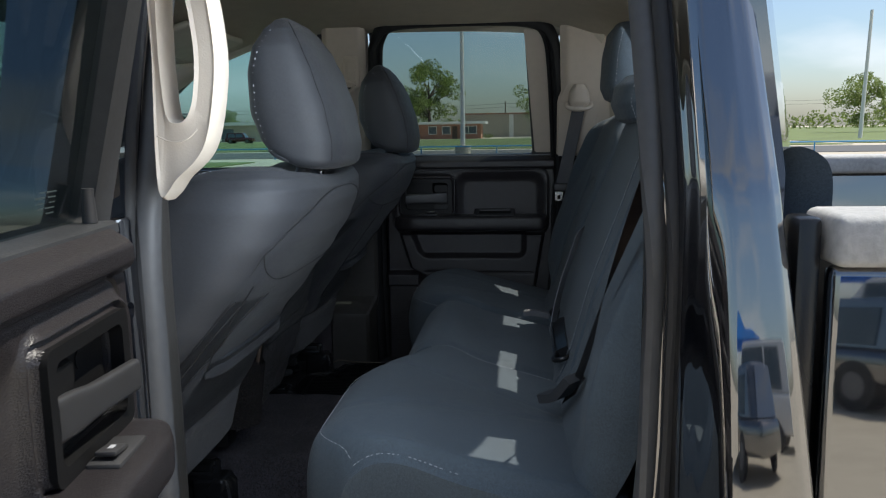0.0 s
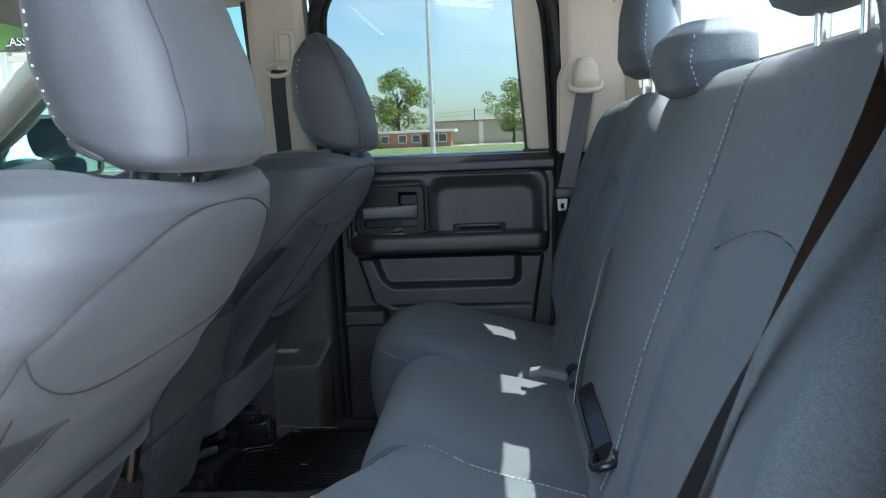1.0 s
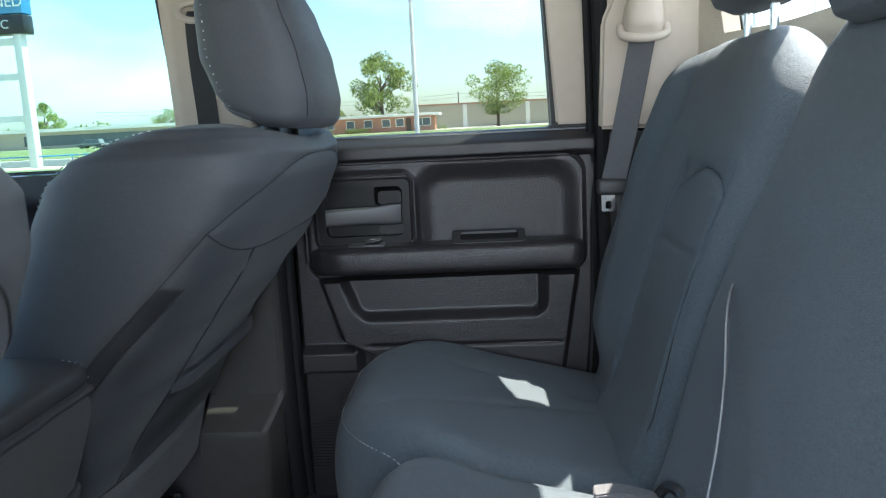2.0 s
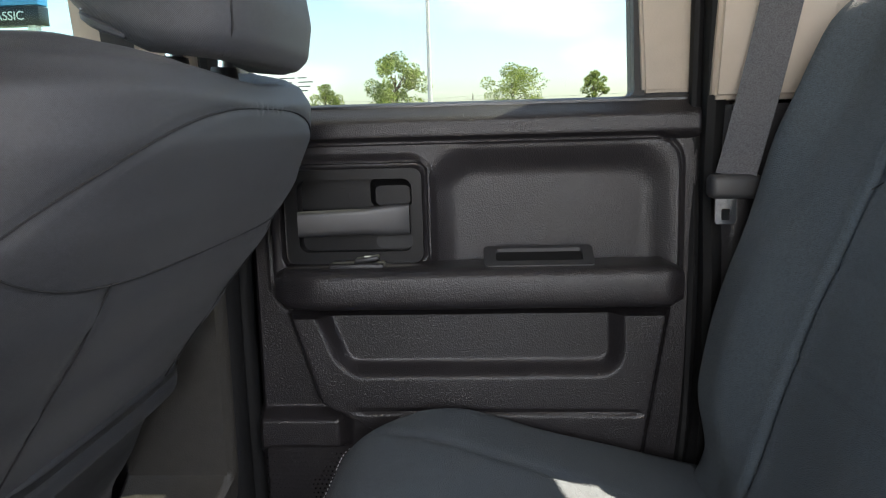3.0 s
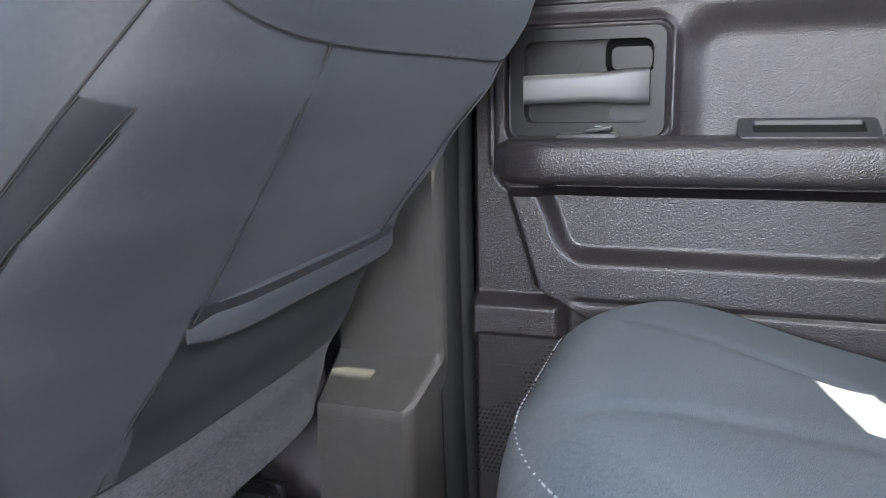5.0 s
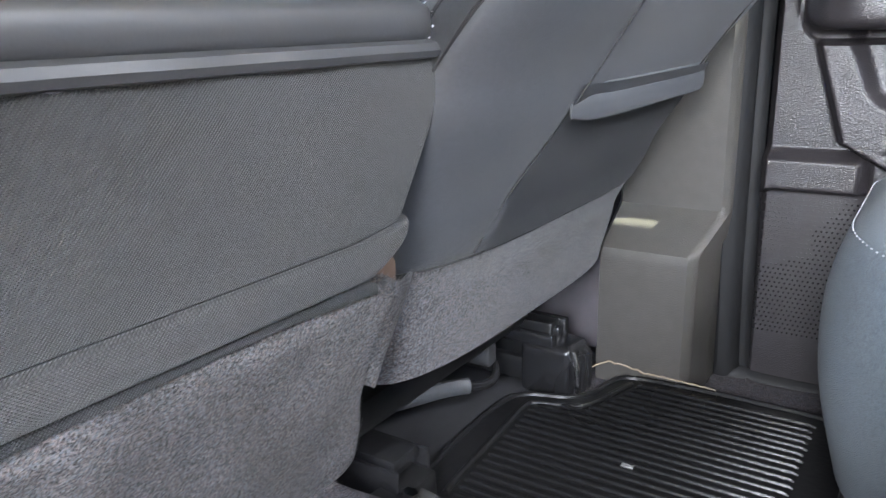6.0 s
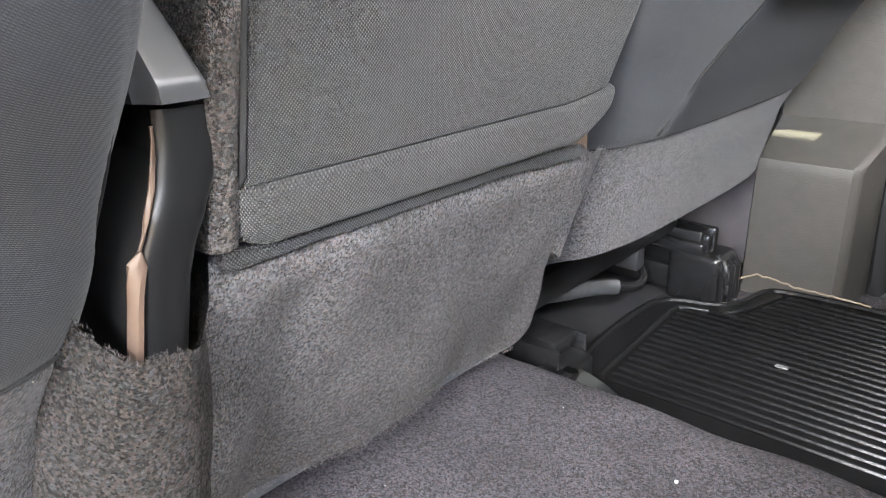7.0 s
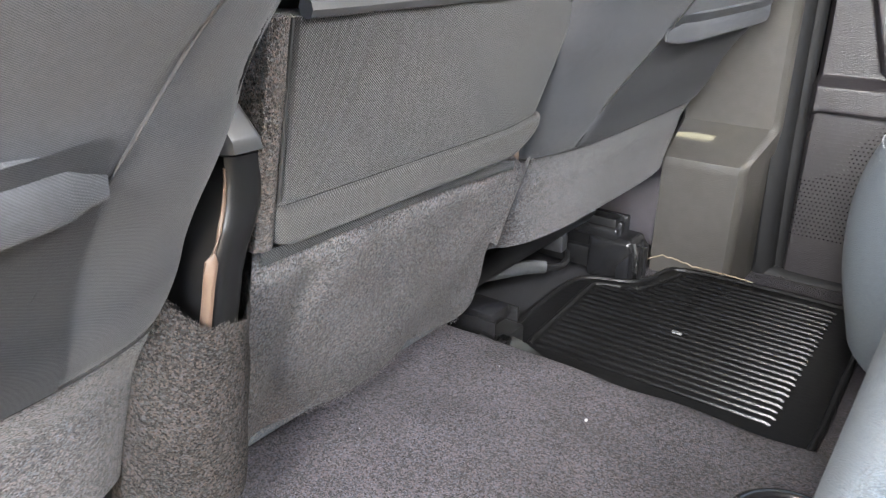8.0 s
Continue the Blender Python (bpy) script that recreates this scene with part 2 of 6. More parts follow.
def tube(bm, pts, r, n=6, closed=False, flat=1.0):
    pts = [Vector(p) for p in pts]
    rings, k = [], len(pts)
    up = Vector((0.13, 0.21, 0.97))
    for i, p in enumerate(pts):
        a = pts[(i - 1) % k] if closed or i else pts[0]
        b = pts[(i + 1) % k] if closed or i < k - 1 else pts[-1]
        d = (b - a).normalized()
        s = d.cross(up)
        if s.length < 1e-4:
            s = d.cross(Vector((1, 0, 0)))
        s.normalize()
        u = s.cross(d)
        rad = r[i] if isinstance(r, (list, tuple)) else r
        rings.append([bm.verts.new(p + rad * (math.cos(t) * s + flat * math.sin(t) * u)) for t in [2 * math.pi * j / n for j in range(n)]])
    for i in range(k if closed else k - 1):
        A, B = rings[i], rings[(i + 1) % k]
        for j in range(n):
            bm.faces.new((A[j], A[(j + 1) % n], B[(j + 1) % n], B[j]))
    if not closed:
        bm.faces.new(rings[0]), bm.faces.new(rings[-1][::-1])
    return bm


def grid(bm, f, nu, nv):
    """A sheet of quads with the place f(i, j), i and j from 0 to 1."""
    vs = [[bm.verts.new(f(i / nu, j / nv)) for j in range(nv + 1)] for i in range(nu + 1)]
    for i in range(nu):
        for j in range(nv):
            bm.faces.new((vs[i][j], vs[i + 1][j], vs[i + 1][j + 1], vs[i][j + 1]))
    return vs


def strap(bm, pts, width, thick, across):
    """A flat band along pts; across is the direction of its width."""
    pts, w = [Vector(p) for p in pts], Vector(across).normalized() * width / 2
    rows = []
    for i, p in enumerate(pts):
        d = (pts[min(i + 1, len(pts) - 1)] - pts[max(i - 1, 0)]).normalized()
        n = d.cross(w).normalized() * thick / 2
        rows.append([bm.verts.new(q) for q in (p - w - n, p + w - n, p + w + n, p - w + n)])
    for A, B in zip(rows, rows[1:]):
        for j in range(4):
            bm.faces.new((A[j], A[(j + 1) % 4], B[(j + 1) % 4], B[j]))
    bm.faces.new(rows[0]), bm.faces.new(rows[-1][::-1])
    return bm


def smooth_path(pts, n=8):
    pts = [Vector(p) for p in pts]
    out = []
    for i in range(len(pts) - 1):
        p0, p1, p2, p3 = pts[max(i - 1, 0)], pts[i], pts[i + 1], pts[min(i + 2, len(pts) - 1)]
        for k in range(n):
            t = k / n
            out.append(0.5 * (2 * p1 + (p2 - p0) * t + (2 * p0 - 5 * p1 + 4 * p2 - p3) * t * t + (3 * p1 - p0 - 3 * p2 + p3) * t ** 3))
    return out + [pts[-1]]


def dashes(bm, pts, length, gap, r):
    """Stitches along a path."""
    pts = [Vector(p) for p in pts]
    acc, pos = 0.0, 0.0
    for a, b in zip(pts, pts[1:]):
        d = (b - a).length
        while pos < acc + d:
            t0, t1 = (pos - acc) / d, min((pos - acc + length) / d, 1)
            tube(bm, [a.lerp(b, t0), a.lerp(b, (t0 + t1) / 2), a.lerp(b, t1)], [r * 0.6, r, r * 0.6], 5)
            pos += length + gap
        acc += d


def lerp_rows(rows, z):
    if z <= rows[0][0]:
        return rows[0][1:]
    for a, b in zip(rows, rows[1:]):
        if z <= b[0]:
            t = (z - a[0]) / (b[0] - a[0])
            t2 = t * t * (3 - 2 * t) * 0.35 + t * 0.65
            return tuple(p + (q - p) * t2 for p, q in zip(a[1:], b[1:]))
    return rows[-1][1:]


class Loft:
    """A rounded body of level slices: rows of z, front x, rear x, half width."""

    def __init__(self, rows, cy, power=3.2, dx=0.0, lean=0.0):
        self.rows, self.cy, self.e, self.dx, self.lean = rows, cy, power, dx, lean

    def mid(self, z):
        return self.cy + self.lean * (1 - ss(z, 0.98, 1.22))

    def at(self, z, th):
        xf, xr, hw = lerp_rows(self.rows, z)
        c, s, e = math.cos(th), math.sin(th), 2 / self.e
        return Vector(((xf + xr) / 2 + self.dx + (xr - xf) / 2 * math.copysign(abs(c) ** e, c), self.mid(z) + hw * math.copysign(abs(s) ** e, s), z))

    def side(self, z, x, sign, out=0.0):
        """The point at height z and place x on the flank."""
        xf, xr, hw = lerp_rows(self.rows, z)
        k = max(-0.999, min(0.999, (x - self.dx - (xf + xr) / 2) / ((xr - xf) / 2)))
        y = hw * (1 - abs(k) ** self.e) ** (1 / self.e)
        return Vector((x, self.mid(z) + sign * (y + out), z))

    def rear(self, z, y, out=0.0):
        xf, xr, hw = lerp_rows(self.rows, z)
        k = max(-0.995, min(0.995, (y - self.mid(z)) / hw))
        return Vector(((xf + xr) / 2 + self.dx + (xr - xf) / 2 * (1 - abs(k) ** self.e) ** (1 / self.e) + out, y, z))

    def build(self, bm, nz=40, na=48, z0=None, z1=None):
        z0, z1 = z0 if z0 is not None else self.rows[0][0], z1 if z1 is not None else self.rows[-1][0]
        # angles at even steps along the outline
        fine = [2 * math.pi * k / 4000 for k in range(4001)]
        zm = self.rows[len(self.rows) // 2][0]
        P = np.array([self.at(zm, a) for a in fine])
        arc = np.concatenate([[0], np.cumsum(np.linalg.norm(np.diff(P, axis=0), axis=1))])
        angles = [float(a) for a in np.interp(np.linspace(0, arc[-1], na + 1)[:-1], arc, fine)]
        rings = []
        for i in range(nz + 1):
            t = i / nz
            t = 0.5 - 0.5 * math.cos(math.pi * t) if i > nz / 2 else t
            z = z0 + (z1 - z0) * t
            rings.append([bm.verts.new(self.at(z, a)) for a in angles])
        for A, B in zip(rings, rings[1:]):
            for j in range(na):
                bm.faces.new((A[j], A[(j + 1) % na], B[(j + 1) % na], B[j]))
        bm.faces.new(rings[0][::-1]), bm.faces.new(rings[-1])
        return bm


def ss(x, a, b):
    t = max(0.0, min(1.0, (x - a) / (b - a)))
    return t * t * (3 - 2 * t)


def rbox(u, z, u0, u1, z0, z1, r, soft):
    """1 inside a rounded rectangle, falling to 0 over soft outside its edge."""
    cx, cz, hx, hz = (u0 + u1) / 2, (z0 + z1) / 2, (u1 - u0) / 2 - r, (z1 - z0) / 2 - r
    dx, dz = max(abs(u - cx) - hx, 0), max(abs(z - cz) - hz, 0)
    d = math.hypot(dx, dz) - r
    return 1 - ss(d, -soft / 2, soft / 2)


def rrect(u0, u1, z0, z1, r, n=6):
    out = []
    for cx, cz, a0 in ((u1 - r, z1 - r, 0), (u0 + r, z1 - r, 90), (u0 + r, z0 + r, 180), (u1 - r, z0 + r, 270)):
        for k in range(n + 1):
            a = radians(a0 + 90 * k / n)
            out.append((cx + r * math.cos(a), cz + r * math.sin(a)))
    return out


def ring_solid(bm, outer, inner, f0, f1):
    """A frame between two loops of as many points; f0 and f1 lift (u, z) to its two faces."""
    n = len(outer)
    A, B = [bm.verts.new(f0(*p)) for p in outer], [bm.verts.new(f0(*p)) for p in inner]
    C, D = [bm.verts.new(f1(*p)) for p in outer], [bm.verts.new(f1(*p)) for p in inner]
    for i in range(n):
        j = (i + 1) % n
        bm.faces.new((A[i], A[j], B[j], B[i])), bm.faces.new((C[j], C[i], D[i], D[j]))
        bm.faces.new((A[j], A[i], C[i], C[j])), bm.faces.new((B[i], B[j], D[j], D[i]))
    return bm


def plate(bm, loop, f0, f1):
    A, B = [bm.verts.new(f0(*p)) for p in loop], [bm.verts.new(f1(*p)) for p in loop]
    n = len(loop)
    bm.faces.new(A), bm.faces.new(B[::-1])
    for i in range(n):
        bm.faces.new((A[(i + 1) % n], A[i], B[i], B[(i + 1) % n]))
    return bm


# ---- the cab: floor, roof, pillars ----
def gauss(d, w):
    return math.exp(-(d / w) ** 2)


def floor_z(x, y):
    hump = 1 - ss(abs(y + 0.0), 0.20, 0.29)
    return 0.700 + 0.078 * hump + 0.004 * noise.noise((x * 14, y * 14, 0)) + 0.10 * ss(x, 0.02, 0.30) + 0.05 * (1 - ss(x, -0.95, -0.6))


bm = bmesh.new()
grid(bm, lambda i, j: Vector((-1.25 + 1.75 * i, -0.83 + 1.66 * j, floor_z(-1.25 + 1.75 * i, -0.83 + 1.66 * j))), 110, 110)
solid("floor", bm, CARPET2, "dark purple-grey loop carpet over the raised centre tunnel", "carpet", "structure")

bm = bmesh.new()
box(bm, -1.4, 0.48, -0.915, 0.915, 0.50, 0.655, 0.01)
solid("cab_underbody", bm, PAINT, "black painted steel sill and floor pan of the truck cab", "car body", "structure")


def liner_z(x, y):
    return 1.872 - 0.05 * (abs(y) / 0.75) ** 4 - 0.06 * ss(x, 0.25, 0.55) - 0.10 * (1 - ss(x, -0.95, -0.55))


bm = bmesh.new()
grid(bm, lambda i, j: Vector((-0.98 + 1.50 * i - 0.08 * i * ss(abs(-0.74 + 1.48 * j), 0.5, 0.85), -0.74 + 1.48 * j, liner_z(-0.98 + 1.50 * i, -0.74 + 1.48 * j))), 40, 40)
bmesh.ops.solidify(bm, geom=list(bm.faces), thickness=-0.02)
solid("ceiling", bm, LINER, "beige felt headliner curving down at its edges", "headliner", "structure")
bm = bmesh.new()
grid(bm, lambda i, j: Vector((-1.02 + 1.56 * i - 0.10 * i * ss(abs(-0.79 + 1.58 * j), 0.5, 0.86), -0.79 + 1.58 * j, 0.055 + liner_z(-1.02 + 1.56 * i, (-0.79 + 1.58 * j) * 0.9))), 30, 30)
bmesh.ops.solidify(bm, geom=list(bm.faces), thickness=-0.02)
solid("roof", bm, PAINT, "black painted steel roof panel", "car roof", "structure")

for sy in (1, -1):
    bm = bmesh.new()
    rail = [(0.44, 0.705, 1.80), (0.30, 0.735, 1.845), (0.0, 0.745, 1.868), (-0.4, 0.745, 1.868), (-0.70, 0.735, 1.835), (-0.98, 0.72, 1.71), (-1.22, 0.72, 1.52), (-1.42, 0.73, 1.36)]
    tube(bm, smooth_path([(x, sy * (y + 0.005), z) for x, y, z in rail], 5), 0.045, 10)
    solid("trim", bm, LINER, "beige roof rail trim above the side windows", "trim", "structure")
    bm = bmesh.new()
    tube(bm, smooth_path([(x, sy * (y + 0.042), z + 0.022) for x, y, z in rail], 5), 0.040, 10)
    solid("roof_rail", bm, PAINT, "black painted roof side rail of the cab", "car body", "structure")


def pillar(name, x0b, x1b, x0t, x1t, zb, zt, y, sy, material, label, depth=0.05, bulge=0.012):
    """A trim panel that faces the cabin, narrowing upwards."""
    bm = bmesh.new()

    def f(i, j):
        z = zb + (zt - zb) * j
        a, b = x0b + (x0t - x0b) * j, x1b + (x1t - x1b) * j
        edge = min(i, 1 - i)
        v = bulge * ss(edge, 0, 0.14) + 0.25 * max(z - 1.43, 0)
        return Vector((a + (b - a) * i, sy * (y - v), z))
    grid(bm, f, 24, 24)
    ext = bmesh.ops.extrude_face_region(bm, geom=list(bm.faces))
    for v in [e for e in ext["geom"] if isinstance(e, bmesh.types.BMVert)]:
        v.co.y += sy * depth
    return solid(name, bm, material, label, "trim", "structure")


for sy in (1, -1):
    pillar("pillar_trim", -0.500, -0.345, -0.475, -0.335, 1.415, 1.86, 0.795, sy, BEIGE, "beige plastic upper trim of the door pillar")
    px = 0.372 if sy < 0 else 0.300
    pillar("pillar_trim", px, 0.425 if sy < 0 else 0.50, px - 0.01, 0.40 if sy < 0 else 0.47, 1.415, 1.85, 0.785, sy, BEIGE, "beige plastic upper trim of the rear cab pillar")
    pillar("pillar_trim", px, 0.43, px, 0.43, 0.70, 1.410, 0.785, sy, PANEL, "black plastic lower trim of the rear cab pillar")
    # lower cover of the door pillar: upright part, lit ledge, foot
    bm = bmesh.new()

    def cover(i, j, sy=sy):
        z = 0.69 + 0.725 * j
        led = 1 - max(0.0, min(1.0, (z - 0.890) / 0.048))
        y = 0.764 - 0.072 * led - 0.02 * led * (0.9 - z) / 0.2 * 0.3
        x0, xe = -0.484 + 0.012 * ss(z, 0.95, 1.4), -0.338 - 0.020 * led
        k = min(i / 0.78, 1.0)
        turn = max(0.0, (i - 0.78) / 0.22)
        y += 0.02 * (1 - ss(i, 0.0, 0.05)) + 0.062 * turn - 0.004 * (1 - abs(turn * 4 - 1)) * (0 < turn < 0.5)
        return Vector((x0 + (xe - x0) * k + 0.006 * min(turn * 5, 1) + 0.014 * turn, sy * y, z))
    grid(bm, cover, 40, 90)
    ext = bmesh.ops.extrude_face_region(bm, geom=list(bm.faces))
    for v in [e for e in ext["geom"] if isinstance(e, bmesh.types.BMVert)]:
        v.co.y = sy * 0.84
    solid("pillar_trim", bm, PILLAR, "dark grey grained lower pillar cover with a ledge and squared foot", "trim", "structure")
    # rubber seals round the rear door opening; driver's side coloured lighter as if sunlit
    path = [(-0.322, 0.70), (-0.328, 0.9), (-0.330, 1.2), (-0.325, 1.42), (-0.315, 1.70), (-0.300, 1.80), (-0.25, 1.842), (-0.1, 1.852), (0.12, 1.850),
            (0.22, 1.835), (0.262, 1.80), (0.280, 1.70), (0.296, 1.42), (0.298, 1.2), (0.290, 1.0), (0.262, 0.82), (0.225, 0.74), (0.15, 0.700), (-0.25, 0.690)]
    for off, r, yy, material, nm in ((0.0, 0.0135, 0.842, SEAL_SUNLIT, "door_seal"), (0.020, 0.009, 0.862, RUBBER, "door_seal")) if sy < 0 else ((0.001, 0.0165, 0.797, BLACKRUB, "door_seal"), (-0.020, 0.009, 0.806, BLACKRUB, "door_seal")):
        bm = bmesh.new()
        sh, dy = (0.042, -0.003) if sy < 0 else (0.0, 0.0)
        pts = [(x + (off if x > -0.02 else -off) + sh * ss(x, -0.1, 0.2), sy * (yy + dy - 0.25 * max(z - 1.43, 0)), z) for x, z in path]
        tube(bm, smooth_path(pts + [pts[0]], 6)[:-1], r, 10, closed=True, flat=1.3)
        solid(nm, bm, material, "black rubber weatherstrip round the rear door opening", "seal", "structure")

# rear wall of the cab with the back window, its corners swept forward
def wall_x(y, z):
    return 0.545 - 0.16 * max(z - 1.45, 0) - 0.115 * ss(abs(y), 0.50, 0.90)


def rear_sheet(x0, thick, half, top, zlo, zhi):
    bm = bmesh.new()
    for y0, y1, a, c, ny in ((-half, half, 0.62, zlo, 40), (-half, half, zhi, top, 40), (-half, -0.655, zlo, zhi, 8), (0.68, half, zlo, zhi, 8)):
        b2 = bmesh.new()
        grid(b2, lambda i, j: Vector((x0 + wall_x(y0 + (y1 - y0) * i, a + (c - a) * j), y0 + (y1 - y0) * i, a + (c - a) * j)), ny, 8)
        ext = bmesh.ops.extrude_face_region(b2, geom=list(b2.faces))
        for v in [e for e in ext["geom"] if isinstance(e, bmesh.types.BMVert)]:
            v.co.x += thick
        join(bm, b2)
    return bm


solid("wall_rear", rear_sheet(0.0, 0.028, 0.79, 1.86, 1.565, 1.815), LINER, "beige trimmed rear wall of the cab round the back window", "wall", "structure")
solid("cab_back", rear_sheet(0.032, 0.022, 0.86, 1.885, 1.565, 1.815), PAINT, "black painted outer rear wall of the cab", "car body", "structure")
bm = bmesh.new()
grid(bm, lambda i, j: Vector((0.029 + wall_x(-0.68 + 1.36 * i, 1.56 + 0.26 * j), -0.68 + 1.36 * i, 1.56 + 0.26 * j)), 30, 6)
bmesh.ops.solidify(bm, geom=list(bm.faces), thickness=0.001)
back_window = solid("window_1", bm, TINTB, "green tinted glass of the cab's back window", "window", "structure")

back_window.visible_shadow = False

# outer body behind the driver's rear door: jamb steps and the painted quarter
bm = bmesh.new()
prof = [(0.326, -0.8385), (0.334, -0.842), (0.345, -0.846), (0.355, -0.850), (0.361, -0.864), (0.366, -0.884), (0.371, -0.892), (0.377, -0.905), (0.386, -0.916), (0.41, -0.921),
        (0.44, -0.922), (0.466, -0.920), (0.478, -0.912), (0.482, -0.895), (0.482, -0.85), (0.46, -0.83)]


def quarter(i, j, sy=1):
    k = i * (len(prof) - 1)
    a = min(int(k), len(prof) - 2)
    t = k - a
    x, y = prof[a][0] + (prof[a + 1][0] - prof[a][0]) * t, prof[a][1] + (prof[a + 1][1] - prof[a][1]) * t
    z = 0.50 + 1.37 * j
    low = ss(1.0 - z, 0.0, 0.3)
    x += -0.10 * (z - 1.30) * ss(x, 0.40, 0.455) - 0.05 * low * (1 - ss(x, 0.33, 0.40)) - 0.05 * max(z - 1.43, 0) * (1 - ss(x, 0.36, 0.42))
    y += 0.26 * max(z - 1.43, 0) - 0.010 * gauss(z - 1.15, 0.25) * ss(x, 0.37, 0.40)
    y += 0.15 * (min(z, 1.43) - 1.43) * ss(x, 0.375, 0.41)
    return Vector((x, sy * y, z))


for sy in (1, -1):
    bm = bmesh.new()
    grid(bm, lambda i, j: quarter(i, j, sy), 64, 60)
    solid("quarter_panel", bm, PAINT, "glossy black painted body side behind the rear door", "car body", "structure")
    # front jamb and the body between the doors
    bm = bmesh.new()
    grid(bm, lambda i, j: Vector((-0.335 - 0.155 * i, sy * (0.850 + 0.068 * ss(i, 0.0, 0.15) - 0.26 * max(0.5 + 1.37 * j - 1.43, 0)), 0.50 + 1.37 * j)), 20, 24)
    solid("door_pillar", bm, PAINT, "glossy black painted pillar between the doors", "car body", "structure")
bm = bmesh.new()
box(bm, -0.352, -0.338, -0.905, -0.855, 0.66, 1.40, 0.006)
tube(bm, [(-0.340, -0.90, 1.28), (-0.330, -0.90, 1.28)], 0.012, 12)
solid("door_jamb", bm, PAINT, "black painted hinge jamb of the driver's rear door", "car body", "structure")


# ---- rear doors ----
SILL = mat("smooth black vinyl", (0.045, 0.047, 0.050), 0.30, var=0.2, scale=90, bump=0.12, bscale=500, kind="grain")
BEZEL = mat("black satin moulding", (0.009, 0.009, 0.0095), 0.42, spec=0.25, var=0.1, scale=80, bump=0.05, bscale=500)
LEVER = mat("dark grey satin lever", (0.034, 0.034, 0.036), 0.40, var=0.08, scale=60)


def panel_h(x, z):
    """How far the moulded door trim stands towards the cabin."""
    v = 0.012 * ss(z, 1.366, 1.384) - 0.003 * gauss(z - 1.371, 0.003)
    v -= 0.017 * rbox(x, z, -0.046, 0.236, 1.10, 1.352, 0.045, 0.050) * ss(z, 1.180, 1.195)
    v -= 0.005 * (rbox(x, z, -0.27, 0.262, 1.15, 1.379, 0.038, 0.003) - rbox(x, z, -0.266, 0.2575, 1.15, 1.3745, 0.035, 0.003))
    v += 0.014 * rbox(x, z, -0.268, -0.058, 1.17, 1.354, 0.028, 0.018)
    v -= 0.036 * rbox(x, z, -0.226, -0.079, 1.236, 1.331, 0.012, 0.006)
    xl = -0.252 + max(1.165 - z, 0) * 0.30 + max(1.035 - z, 0) * 1.5
    xr = 0.247 - max(1.165 - z, 0) * 0.16
    m = ss(x - xl, -0.004, 0.008) * ss(xr - x, -0.004, 0.008) * (1 - ss(z, 1.17, 1.18))
    v += 0.024 * m
    xs = x - max(1.16 - z, 0) * 0.42 * (1 - max(0, min(1, (x + 0.21) / 0.38)))
    v -= 0.020 * m * rbox(xs, z, -0.206, 0.178, 1.079, 1.26, 0.024, 0.024)
    v -= 0.004 * m * gauss(z - 1.022 + 0.01 * x, 0.003) * ss(x, -0.17, -0.15) * (1 - ss(x, 0.20, 0.215))
    fl = (1 - m) * (1 - ss(x, -0.19, -0.17))
    v += 0.022 * fl * (1 - ss(z, 1.008, 1.026))
    v -= 0.016 * fl * rbox(x, z, -0.30, -0.10, 0.70, 0.972, 0.02, 0.006)
    v -= 0.030 * ss(z, 1.398, 1.428)
    v -= 0.024 * m * ss(z, 1.150, 1.158)
    v -= 0.009 * (rbox(x, z, -0.2495, -0.0605, 1.2155, 1.3495, 0.016, 0.004) - rbox(x, z, -0.2435, -0.0665, 1.2215, 1.3435, 0.012, 0.003))
    v -= 0.02 * ss(x, 0.277, 0.290) + 0.02 * ss(-x, 0.290, 0.301)
    return v


